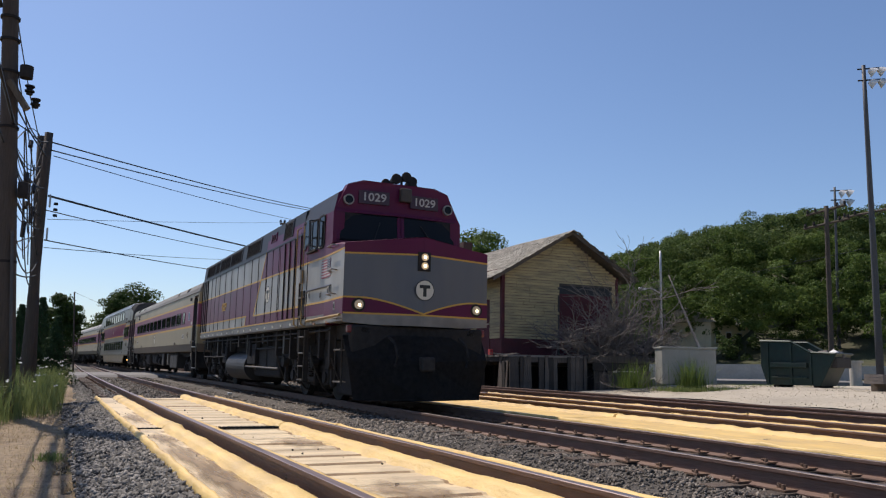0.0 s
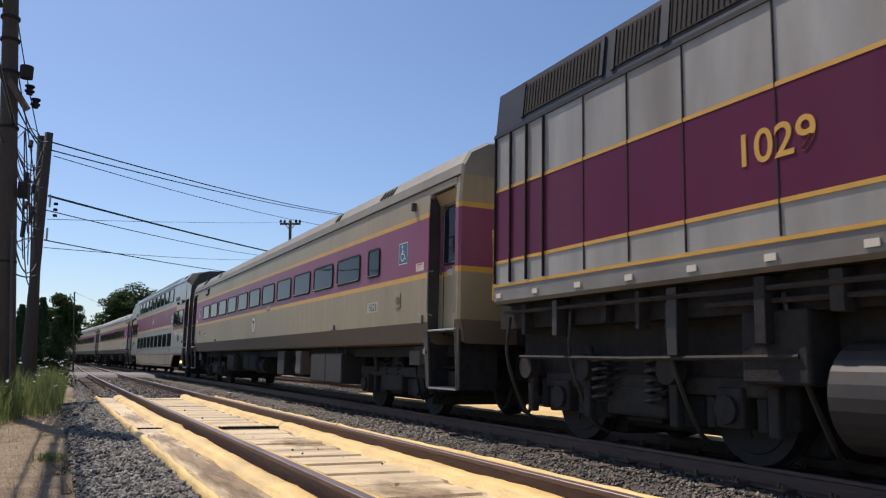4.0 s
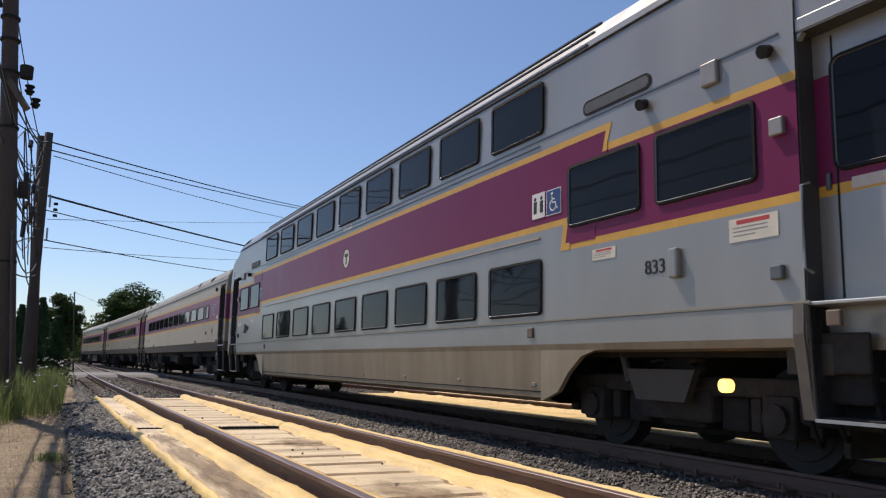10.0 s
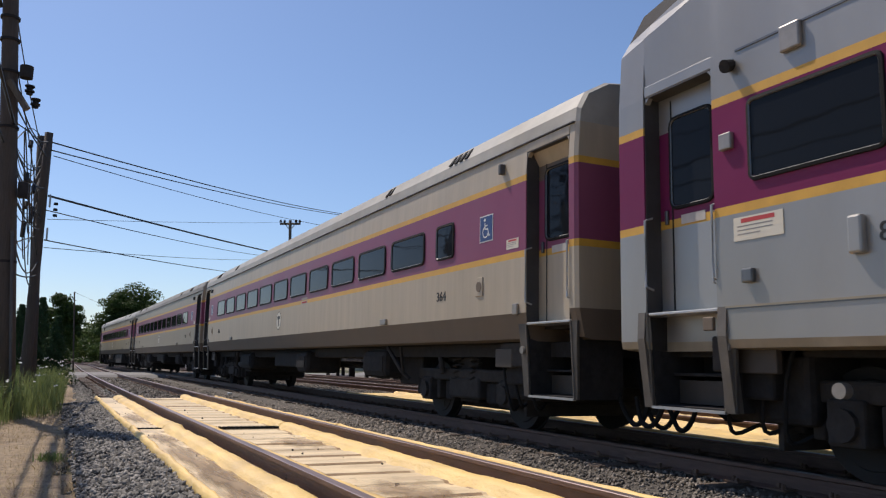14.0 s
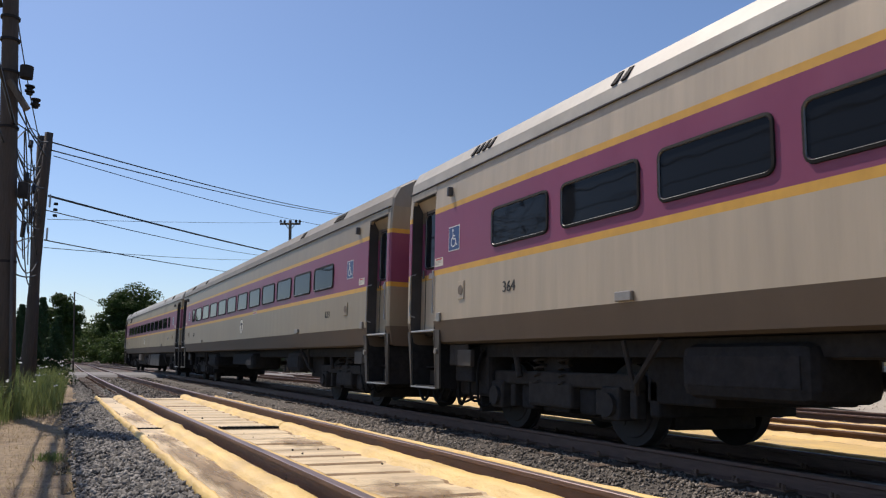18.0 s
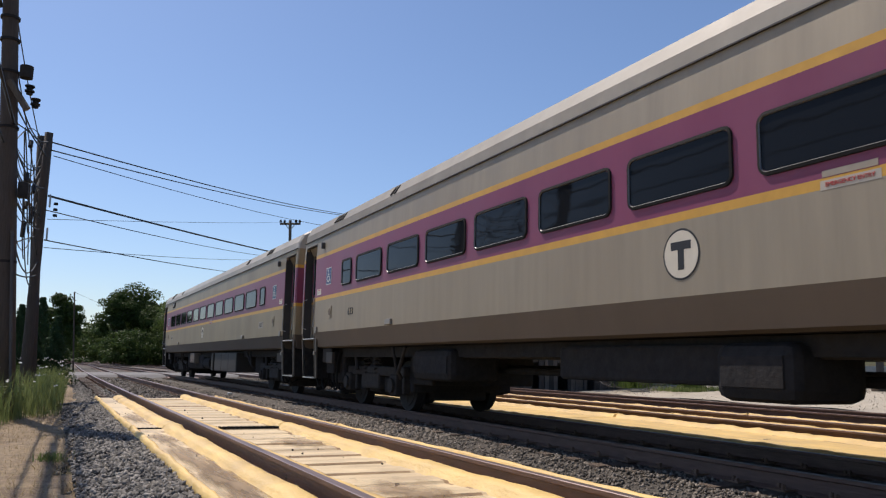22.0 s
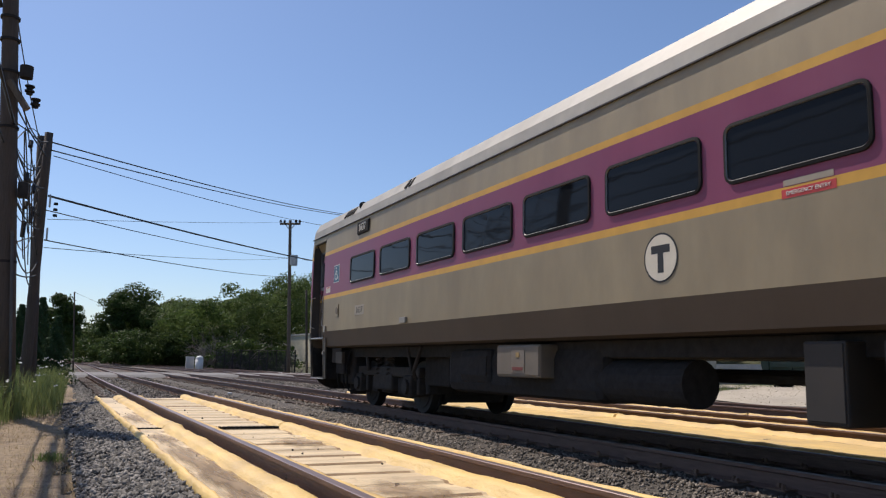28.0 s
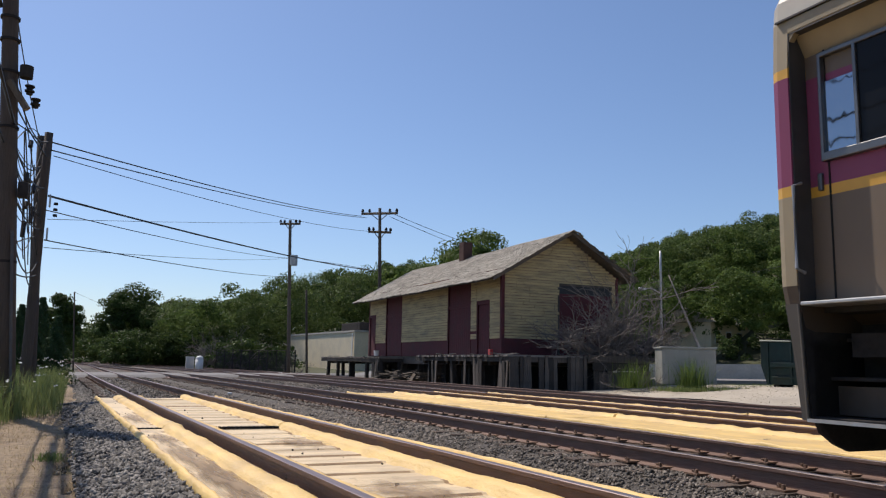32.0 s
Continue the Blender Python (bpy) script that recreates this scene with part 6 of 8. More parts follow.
    for y in [8.2 - 0.9 * k for k in range(18)]:
        part("reflector", bx(-1.565, -1.545, y - 0.06, y + 0.06, 1.74, 1.8), M_CREAM, loco)
    p = bmesh.new()
    tube(p, [(-1.42, 0.2, 0.68), (-1.42, -3.7, 0.66)], 0.025, 8)
    tube(p, [(-1.3, -0.3, 1.2), (-1.38, -0.4, 0.9), (-1.3, -0.55, 0.6)], 0.03, 6)
    part("air_pipe", p, M_STEPEDGE, loco)
    for y0, y1 in ((-0.9, 0.2), (3.5, 4.2)):
        part("equipment_box", bx(-1.4, 1.4, y0, y1, 0.75, 1.36, bev=0.03), M_BLACK, loco)
    part("centre_sill_box", bx(-1.05, 1.05, -9.2, 8.4, 0.75, 1.4, bev=0.05), M_BLACK, loco)
    part("battery_box", bx(-1.25, 1.25, -3.3, -0.2, 0.4, 1.3, bev=0.08), M_BLACK, loco)
    for q in (-1.3, -2.5):
        part("box_lid", bx(-1.275, -1.24, q - 0.5, q + 0.5, 0.62, 1.25, bev=0.012), M_UNDER, loco)
    part("equipment_box", bx(-1.1, 1.1, -9.3, -7.7, 0.16, 1.36, bev=0.05), M_BLACK, loco)
    bogie(loco, -5.7, 0.508, 2.74, M_UNDER, True)
    bogie(loco, 6.0, 0.508, 2.74, M_UNDER, True)
    disc_logo(loco, on_side(-X - 0.009, -2.75, 2.7), 0.24)
    text_part("side_number", "1029", 0.4, on_side(-X - 0.01, 3.62, 2.69), M_GOLD, loco, squeeze=1.05, bold=0.004)
    # cab side: windows, door, flag of plain stripes
    window(loco, X + 0.004, -6.34, 3.86, 0.3, 0.72, 0.13, name="door_window")
    window(loco, X + 0.004, -7.05, 3.79, 0.64, 0.74, 0.05, fw=0.04)
    window(loco, X + 0.004, -7.68, 3.79, 0.48, 0.78, 0.12, fw=0.035)
    part("window_divider", bx(-X - 0.03, -X, -6.94, -6.9, 3.46, 4.12), M_ALU, loco)
    part("arm_rest", bx(-1.63, -1.55, -7.4, -6.7, 3.38, 3.42, bev=0.01), M_UNDER, loco)
    mr = part("mirror", bx(-1.76, -1.73, -7.36, -7.12, 3.5, 4.12, bev=0.012), M_MAST, loco, "tall framed wing mirror")
    part("mirror_glass", bx(-1.768, -1.757, -7.34, -7.14, 3.53, 4.09), M_CABGLASS, mr)
    b = bmesh.new()
    tube(b, [(-1.55, -7.4, 4.1), (-1.74, -7.3, 4.1)], 0.014)
    tube(b, [(-1.55, -7.4, 3.46), (-1.74, -7.3, 3.52)], 0.014)
    part("mirror_bracket", b, M_BLACK, mr)
    for q in (-5.98, -6.62):
        part("door_gap", bx(-X - 0.0125, -X, q - 0.01, q + 0.01, 1.7, 4.02), M_BLACK, loco)
    bh = bmesh.new()
    box(bh, -1.64, -1.55, -6.32, -6.22, 2.72, 3.06, 0.02)
    part("door_lamp", bh, M_LOCOLIT, loco)
    nx = lambda y: X + 0.005 + 0.08 * max(0.0, (-8.05 - y) / 1.15)
    fg = empty("flag", None, loco)
    for k in range(13):
        za = 2.7 + k * 0.0315
        mesh_ob("flag_stripe", [(-nx(y) - o, y, z) for o in (0.004, -0.01) for y, z in ((-7.77, za), (-8.05, za), (-8.51, za), (-8.51, za + 0.0315), (-8.05, za + 0.0315), (-7.77, za + 0.0315))], [(0, 1, 4, 5), (1, 2, 3, 4), (5, 4, 10, 11), (0, 6, 7, 1), (3, 2, 8, 9), (5, 11, 6, 0)], M_FLAGRED if k % 2 == 0 else M_FLAGWHITE, fg)
    mesh_ob("flag_field", [(-nx(y) - o, y, z) for o in (0.008, -0.01) for y, z in ((-8.22, 2.889), (-8.51, 2.889), (-8.51, 3.111), (-8.22, 3.111))], [(0, 1, 2, 3), (3, 2, 6, 7), (0, 4, 5, 1), (0, 3, 7, 4)], M_FLAGBLUE, fg)
    st = bmesh.new()
    for r in range(6):
        for c in range(6 if r % 2 == 0 else 5):
            y, z = -8.245 - 0.045 * c - (0.022 if r % 2 else 0), 2.91 + 0.036 * r
            box(st, -nx(y) - 0.0105, -nx(y) - 0.004, y - 0.008, y + 0.008, z - 0.008, z + 0.008)
    part("flag_stars", st, M_FLAGWHITE, fg)
    rl = bmesh.new()
    tube(rl, [(-1.4, 8.4, 1.7), (-1.45, 8.55, 1.75), (-1.45, 8.55, 2.7), (-1.4, 8.4, 2.75)], 0.02)
    tube(rl, [(-1.1, 8.4, 1.7), (-1.1, 8.6, 1.75), (-1.1, 8.6, 2.7), (-1.1, 8.4, 2.75)], 0.02)
    part("rear_rail", rl, M_GOLD, loco)
    part("rear_coupler", bx(-0.15, 0.15, 8.3, 9.4, 0.75, 1.0, bev=0.04), M_UNDER, loco)
    MOVING.append((loco, centre))
    return loco


locomotive(25.0)


# ------------------------------------------------------------ the freight shed
def shed():
    s = tagged(empty("freight_shed"), "derelict yellow clapboard freight shed with maroon trim", "shed")
    XW, XE, Y0, Y1, ZF, ZE, ZR, XR = 18.0, 24.6, 32.3, 50.5, 1.3, 5.28, 7.28, 21.45
    T = 0.14
    zat = lambda x: ZE + (ZR - ZE) * (1 - abs(x - XR) / (XR - XW)) if x <= XR else ZE + (ZR - ZE) * (1 - (x - XR) / (XE - XR))
    # openings of the long side: (y0, y1, top)
    doors = [(33.55, 34.7, 3.78), (35.55, 38.05, 5.14), (44.75, 47.25, 5.14), (49.3, 50.3, 3.8)]
    spans = [(32.3, 33.55), (34.7, 35.55), (38.05, 44.75), (47.25, 49.3), (50.3, 50.5)]
    for a, b in spans:
        part("wall", bx(XW, XW + T, a, b, ZF, ZE + 0.1), M_MAROONWOOD, s)
    for a, b, t in doors:
        if t < 4:
            part("wall", bx(XW, XW + T, a, b, t, ZE + 0.1), M_MAROONWOOD, s)
        d = part("door", bx(XW + 0.06, XW + 0.12, a, b, ZF + 0.02, t), M_MAROONWOOD, s, "faded maroon plank door")
        n = max(3, int((b - a) / 0.22))
        for k in range(n):
            part("plank", bx(XW + 0.035, XW + 0.062, a + (b - a) * k / n + 0.006, a + (b - a) * (k + 1) / n - 0.006, ZF + 0.04, t - 0.06), M_MAROONWOOD, d)
        fr = bmesh.new()
        box(fr, XW - 0.03, XW + 0.1, a - 0.1, a, ZF, t + 0.02)
        box(fr, XW - 0.03, XW + 0.1, b, b + 0.1, ZF, t + 0.02)
        box(fr, XW - 0.032, XW + 0.1, a - 0.1, b + 0.1, t + 0.02, t + 0.14)
        if t > 4:
            box(fr, XW - 0.01, XW + 0.07, a, b, 3.75, 3.9)
        part("door_frame", fr, M_MAROONWOOD, s)
    # clapboards of the long side
    for a, b in spans[:4]:
        z = 2.1
        while z < ZE:
            if not (z < 2.6 and random.random() < 0.06):
                zt = min(z + 0.135, ZE + 0.05)
                lo, hi = a + (0.13 if a == 32.3 else 0.11), b - 0.11
                cuts = [lo] + ([lo + (hi - lo) * random.uniform(0.25, 0.75)] if hi - lo > 1.2 else []) + [hi]
                for ca, cb in zip(cuts, cuts[1:]):
                    part("clapboard", bx(XW - 0.03 - random.uniform(0, 0.012), XW - 0.002, ca + random.uniform(0.002, 0.02), cb - random.uniform(0.002, 0.02), z + random.uniform(0.008, 0.02), zt), M_CLAP, s)
            z += 0.135
    for a in (33.55, 49.3):
        z = 3.98
        while z < ZE:
            part("clapboard", bx(XW - 0.028, XW - 0.002, a - 0.1, (34.7 if a < 40 else 50.3) + 0.1, z + 0.006, z + 0.135), M_CLAP, s)
            z += 0.135
    # gable end with its boarded opening
    gv = [(XW, ZF), (XE, ZF), (XE, ZE), (XR, ZR - 0.05), (XW, ZE)]
    for yy, nm in ((Y0, "gable_wall"), (Y1 - T, "gable_wall")):
        V = [(x, yy, z) for x, z in gv] + [(x, yy + T, z) for x, z in gv]
        F = [(4, 3, 2, 1, 0), (5, 6, 7, 8, 9)] + [(k, (k + 1) % 5, (k + 1) % 5 + 5, k + 5) for k in range(5)]
        mesh_ob(nm, V, F, M_MAROONWOOD, s)
    z = 2.1
    OX0, OX1, OZ = 21.15, 24.15, 4.75
    while z < ZR - 0.2:
        zm = z + 0.1
        xl = XW + 0.13 if zm < ZE else XW + (zm - ZE) / (ZR - ZE) * (XR - XW) + 0.03
        xr = XE - 0.13 if zm < ZE else XE - (zm - ZE) / (ZR - ZE) * (XE - XR) - 0.03
        segs = [(xl, xr)] if z > OZ else [(xl, OX0), (OX1, xr)]
        for a, b in segs:
            if b - a > 0.1:
                cuts = [a] + ([a + (b - a) * random.uniform(0.2, 0.8)] if b - a > 1.2 else []) + [b]
                for ca, cb in zip(cuts, cuts[1:]):
                    if random.random() > 0.004:
                        part("clapboard", bx(ca + random.uniform(0.002, 0.015), cb - random.uniform(0.002, 0.02), Y0 - 0.03 - random.uniform(0, 0.014), Y0 - 0.002, z + random.uniform(0.008, 0.022), z + 0.135), M_CLAP, s)
        z += 0.135
    part("boarded_opening", bx(OX0, OX1, Y0 - 0.02, Y0 - 0.003, 1.3, 4.35), M_MAROONWOOD, s, "weathered boards over a wide opening")
    # Flat black sheet: the dark of the open gap is put in as colour
    part("transom", bx(OX0, OX1, Y0 - 0.012, Y0 - 0.003, 4.35, OZ), M_INK, s, "black panel standing for the dark open transom gap")
    fr = bmesh.new()
    box(fr, OX0 - 0.1, OX0, Y0 - 0.04, Y0, 1.2, OZ + 0.1)
    box(fr, OX1, OX1 + 0.1, Y0 - 0.04, Y0, 1.2, OZ + 0.1)
    box(fr, OX0, OX1, Y0 - 0.042, Y0, OZ, OZ + 0.1)
    part("opening_frame", fr, M_GREYWOOD, s)
    for x, y in ((XW - 0.035, Y0 - 0.035), (XW - 0.035, Y1 - 0.14), (XE - 0.12, Y0 - 0.035)):
        part("corner_board", bx(x, x + 0.16, y, y + 0.16, ZF, ZE + 0.05), M_MAROONWOOD, s)
    part("wall", bx(XE - T, XE, Y0, Y1, ZF, ZE), M_CLAP, s)
    part("skirt_board", bx(XW + 0.1, XE, Y0 - 0.04, Y0 - 0.003, 1.9, 2.1), M_MAROONWOOD, s)
    # piers and floor below
    part("floor_beam", bx(XW + 0.05, XE - 0.05, Y0 + 0.1, Y1 - 0.1, 0.85, ZF - 0.003), M_GREYWOOD, s)
    # Black screens added to darken the space under the floor and hide bright gaps
    part("foundation_wall", bx(XW + 0.9, XW + 1.1, Y0 + 0.2, Y1 - 0.2, -0.35, 0.85), M_BLACK, s)
    part("foundation_wall", bx(XW + 0.9, XE - 0.1, Y0 + 0.3, Y0 + 0.5, -0.35, 0.85), M_BLACK, s)
    for k in range(8):
        for x in (XW + 0.2, XE - 0.4):
            part("pier", bx(x, x + 0.3, Y0 + 0.3 + k * 2.45, Y0 + 0.6 + k * 2.45, -0.35, 0.85), M_ROTWOOD, s)
    # roof slabs with overhang, sagging slightly, and shingle courses
    OV, YA, YB = 0.85, Y0 - 0.7, Y1 + 0.9
    for sx in (-1, 1):
        run_x = (XR - XW + OV) if sx < 0 else (XE - XR + 0.6)
        slope = (ZR - ZE) / (XR - XW)
        f = lambda u, y: (XR + sx * u, y, ZR + 0.1 - u * slope - 0.05 * math.sin((y - YA) / (YB - YA) * math.pi) + 0.02 * math.sin(y * 0.9))
        n = 24
        secs = []
        for k in range(n + 1):
            y = YA + (YB - YA) * k / n
            secs.append([f(0, y), f(run_x, y), tuple(Vector(f(run_x, y)) - Vector((0, 0, 0.12))), tuple(Vector(f(0, y)) - Vector((0, 0, 0.12)))])
        roof = loft("roof_slab", secs, [M_GREYWOOD], None, s)
        V, F = [], []
        rows = int(run_x / 0.16)
        for r in range(rows + 1):
            u1 = min(run_x + 0.06, (r + 1) * 0.16 + 0.02)
            u0 = r * 0.16
            y = YA - random.uniform(0.0, 0.3)
            while y < YB:
                w = random.uniform(0.2, 0.36)
                du = random.uniform(-0.015, 0.02) + (random.uniform(-0.02, 0.12) if r >= rows - 1 else 0)
                a, b = f(u0, y), f(u1 + du, y)
                c, d = f(u1 + du, y + w - 0.012), f(u0, y + w - 0.012)
                if not (random.random() < 0.012):
                    i = len(V)
                    h = 0.022 + random.uniform(0, 0.012)
                    V += [(a[0], a[1], a[2] + 0.004), (b[0], b[1], b[2] + h), (c[0], c[1], c[2] + h), (d[0], d[1], d[2] + 0.004), (b[0], b[1], b[2] - 0.01), (c[0], c[1], c[2] - 0.01)]
                    F += [(i, i + 1, i + 2, i + 3), (i + 1, i + 4, i + 5, i + 2)]
                y += w
        sh = mesh_ob("shingles", V, F, M_SHINGLEI, s)
        sh["kind"] = "stuff"
        # verge boards on the gable
        for yy in (YA - 0.02, YB - 0.03):
            p0, p1 = f(0, yy), f(run_x, yy)
            V = [p0, p1, (p1[0], yy, p1[2] - 0.2), (p0[0], yy, p0[2] - 0.2)]
            V = V + [(x, y + 0.05, z) for x, y, z in V]
            mesh_ob("verge_board", V, [(0, 1, 2, 3), (7, 6, 5, 4), (0, 4, 5, 1), (1, 5, 6, 2), (2, 6, 7, 3), (3, 7, 4, 0)], M_GREYWOOD, s)
    # chimney
    c = empty("chimney", pose(21.2, 42.6, 0), s)
    z, k = 6.7, 0
    while z < 8.15:
        for q in range(2):
            for w in range(2):
                b = bx(-0.3 + 0.3 * q + 0.006, -0.006 + 0.3 * q, -0.3 + 0.3 * w + 0.006, -0.006 + 0.3 * w, z, z + 0.09)
                part("brick", b, M_BRICKDK, c)
        z += 0.1
    part("mortar_core", bx(-0.29, 0.29, -0.29, 0.29, 6.6, 8.1), M_BRICKDK, c)
    return s


M_SHINGLEI = mat("roof_shingle", (0.315, 0.285, 0.235), 0.95, scale=5, var=0.15, bump=0.5, stain=(0.16, 0.145, 0.12), stain_scale=0.5, stain_amt=0.6, island=0.25)
shed()


def platform(name, x0, x1_, y0, y1, ztop, label, side_boards=(), end_boards=(), low_end=None):
    """A rotting timber platform; side_boards and end_boards: stretches still closed by upright planks."""
    p = tagged(empty(name), label, "platform", "freight platform pieces")
    y = y0
    while y < y1 - 0.1:
        w = random.uniform(0.18, 0.26)
        if random.random() > 0.03:
            o = part("deck_plank", bx(x0 - random.uniform(-0.04, 0.12), x1_, y, min(y1, y + w - 0.012), ztop - 0.08, ztop), M_DECK, p)
            o.matrix_basis = pose(0, 0, -random.uniform(0, 0.025))
        y += w
    part("edge_beam", bx(x0 + 0.02, x0 + 0.18, y0, y1, ztop - 0.3, ztop - 0.095), M_POST, p)
    part("edge_beam", bx(x0 + 0.2, x1_, y0 + 0.02, y0 + 0.2, ztop - 0.3, ztop - 0.097), M_ROTWOOD, p)
    y = y0 + 0.1
    while y < y1:
        for x in (x0 + 0.12, x1_ - 0.3):
            o = part("post", bx(-0.1, 0.1, -0.1, 0.1, 0.0, ztop + 0.05), M_POST, p)
            o.matrix_basis = pose(x + 0.08, y, -0.35, random.uniform(-2.5, 2.5), random.uniform(-2, 2), random.uniform(-6, 6))
        y += random.uniform(2.2, 3.2)
    y = y0 + 0.6
    while y < y1 - 0.3:
        part("joist", bx(x0 + 0.2, x1_, y, y + 0.2, ztop - 0.44, ztop - 0.1), M_POST, p)
        y += 1.4
    for ya, yb in side_boards:
        y = ya
        while y < yb:
            w = random.uniform(0.14, 0.24)
            o = part("skirt_plank", bx(-0.018, 0.018, 0, w - 0.012, 0, ztop + 0.14 - random.uniform(0, 0.3), bev=0.003), M_ROTWOOD, p)
            o.matrix_basis = pose(x0 - 0.03 - random.uniform(0, 0.04), y, -0.25, random.uniform(-6, 6), random.uniform(-2, 4), 0)
            y += w
    for xa, xb in end_boards:
        x = xa
        while x < xb:
            w = random.uniform(0.17, 0.27)
            o = part("skirt_plank", bx(0, w - 0.014, -0.02, 0.02, 0, ztop + 0.27 - random.uniform(0.0, 0.14), bev=0.003), M_ROTWOOD, p)
            o.matrix_basis = pose(x, y0 - 0.03 - random.uniform(0, 0.05), -0.27, random.uniform(-2, 1), random.uniform(-2.2, 2.2), 0)
            x += w
    if low_end:
        xa, xb = low_end
        x = xa
        while x < xb:
            w = random.uniform(0.18, 0.32)
            o = part("skirt_plank", bx(0, w - 0.014, -0.02, 0.02, 0, 0.98 + random.uniform(-0.06, 0.03), bev=0.003), M_ROTWOOD, p)
            o.matrix_basis = pose(x, y0 - 0.06, -0.27, random.uniform(-1, 1), random.uniform(-1.2, 1.2), 0)
            x += w
        part("rail_beam", bx(xa - 0.1, xb, y0 - 0.13, y0 - 0.08, 0.72, 1.05, bev=0.015), M_ROTWOOD, p)
        part("rail_beam", bx(xa - 0.3, xb, y0 - 0.12, y0 - 0.06, 1.07, ztop + 0.05, bev=0.015), M_ROTWOOD, p)
    for k in range(int((y1 - y0) * 0.9)):
        l = random.uniform(0.3, 1.0)
        o = part("broken_board", bx(-0.06, 0.06, -l / 2, l / 2, -0.015, 0.015, bev=0.003), M_DECK, p)
        o.matrix_basis = pose(random.uniform(x0, x0 + 1.0), random.uniform(y0 + 0.3, y1), ztop + 0.025 + random.uniform(0, 0.03), random.uniform(-3, 3), random.uniform(-3, 3), random.uniform(0, 180))
    return p


# Post and beam wood coloured dark for the shade under the deck overhang
M_POST = mat("shaded_rotten_timber", (0.04, 0.033, 0.028), 0.95, scale=10, var=0.4, bump=0.8, stretch=(3, 3, 0.3), objvar=0.5)
M_DECK = mat("silvered_deck_wood", (0.2, 0.175, 0.15), 0.9, scale=10, var=0.35, bump=0.8, stretch=(3, 3, 0.3), objvar=0.45)
platform("freight_platform", 16.6, 17.95, 32.2, 39.2, 1.32, "rotting grey timber platform along the shed", side_boards=((36.4, 36.8), (33.1, 33.3)))
platform("freight_platform", 16.3, 23.5, 28.6, 32.18, 1.32, "rotting grey timber platform end with ragged planks", side_boards=((28.7, 29.3), (30.9, 31.6)), end_boards=((16.3, 17.2), (17.7, 18.6), (19.1, 19.95)), low_end=(20.45, 23.4))
platform("freight_platform", 16.4, 17.95, 44.2, 56.2, 1.22, "separate weathered timber loading platform", side_boards=((44.3, 45.2),))
# fallen boards and rubble between the platforms
for k in range(70):
    l = random.uniform(0.5, 2.2)
    b = part("fallen_board", bx(-0.08, 0.08, -l / 2, l / 2, -0.02, 0.02, bev=0.004), M_GREYWOOD, None)
    b.matrix_basis = pose(random.uniform(16.3, 18.0), random.uniform(38.6, 44.6), -0.1 + random.uniform(0, 0.45), random.uniform(-18, 18), random.uniform(-15, 15), random.uniform(0, 180))
    tagged(b, "grey weathered board fallen from the platform", "board", "fallen boards by the shed")
bucket = bmesh.new()
cyl(bucket, (17.6, 47.9, 1.22), (17.6, 47.9, 1.64), 0.14, 0.18, 16)
tagged(part("bucket", bucket, M_WHITE, None), "white plastic bucket standing on the loading platform", "bucket")
redbox = part("fire_box", bx(17.72, 17.88, 32.9, 33.1, 1.33, 1.6, bev=0.02), M_RED, None)
tagged(redbox, "small red box on the platform boards", "box")


# ------------------------------------------------------------ poles and cables
def pole(name, base, top, r0, r1, label, material=None, group="utility poles"):
    p = tagged(empty(name), label, "pole", group)
    b = bmesh.new()
    base, top = Vector(base), Vector(top)
    tube(b, [base + (top - base) * k / 6 for k in range(7)], r0, 14, r1)
    part("shaft", b, material or M_WOODPOLE, p, smooth=True)
    return p


def crossarm(p, c, half, along, drop=0.0):
    a = Vector(along).normalized()
    b = bmesh.new()
    tube(b, [Vector(c) - a * half, Vector(c) + a * half], 0.095, 4)
    arm = part("crossarm", b, M_GREYWOOD, p)
    for q in (-0.92, -0.55, 0.55, 0.92):
        i = bmesh.new()
        o = Vector(c) + a * half * q
        cyl(i, o + Vector((0, 0, 0.05)), o + Vector((0, 0, 0.16)), 0.05, seg=8)
        cyl(i, o + Vector((0, 0, 0.14)), o + Vector((0, 0, 0.34)), 0.12, 0.06, 10)
        part("insulator", i, M_BLACK, arm)
    for q in (-0.5, 0.5):
        i = bmesh.new()
        tube(i, [Vector(c) + a * half * q, Vector(c) - Vector((0, 0, 0.55))], 0.03, 4)
        part("brace", i, M_GREYWOOD, arm)
    return arm


p1 = pole("utility_pole", (-1.05, 17.0, -0.3), (-1.9, 17.0, 11.5), 0.19, 0.12, "tall leaning wooden utility pole hung with cables")
for z in (2.6, 5.2, 6.3, 6.95, 7.4):
    b = bmesh.new()
    x = -1.05 - 0.85 * (z + 0.3) / 11.8
    cyl(b, (x, 17, z), (x, 17, z + 0.05), 0.178, seg=16)
    part("steel_band", b, M_BLACK, p1)
arm = bmesh.new()
tube(arm, [(-1.5, 16.8, 6.1), (-1.15, 16.7, 5.55)], 0.07, 5)
part("brace_arm", arm, M_GREYWOOD, p1)
for x, z in ((-1.22, 6.3), (-1.14, 6.0), (-1.02, 5.75), (-1.75, 6.2)):
    b = bmesh.new()
    for k in range(4):
        cyl(b, (x, 16.8, z - 0.12 + k * 0.05), (x, 16.8, z - 0.09 + k * 0.05), 0.09 if k % 2 else 0.06, seg=10)
    part("insulator", b, M_BLACK, p1)
b = bmesh.new()
cyl(b, (-1.22, 16.75, 6.18), (-1.22, 16.75, 6.42), 0.12, seg=12)
part("transformer_can", b, M_BLACK, p1)
part("terminal_box", bx(-1.18, -1.0, 16.75, 16.95, 3.85, 4.15, bev=0.02), M_BLACK, p1)
b = bmesh.new()
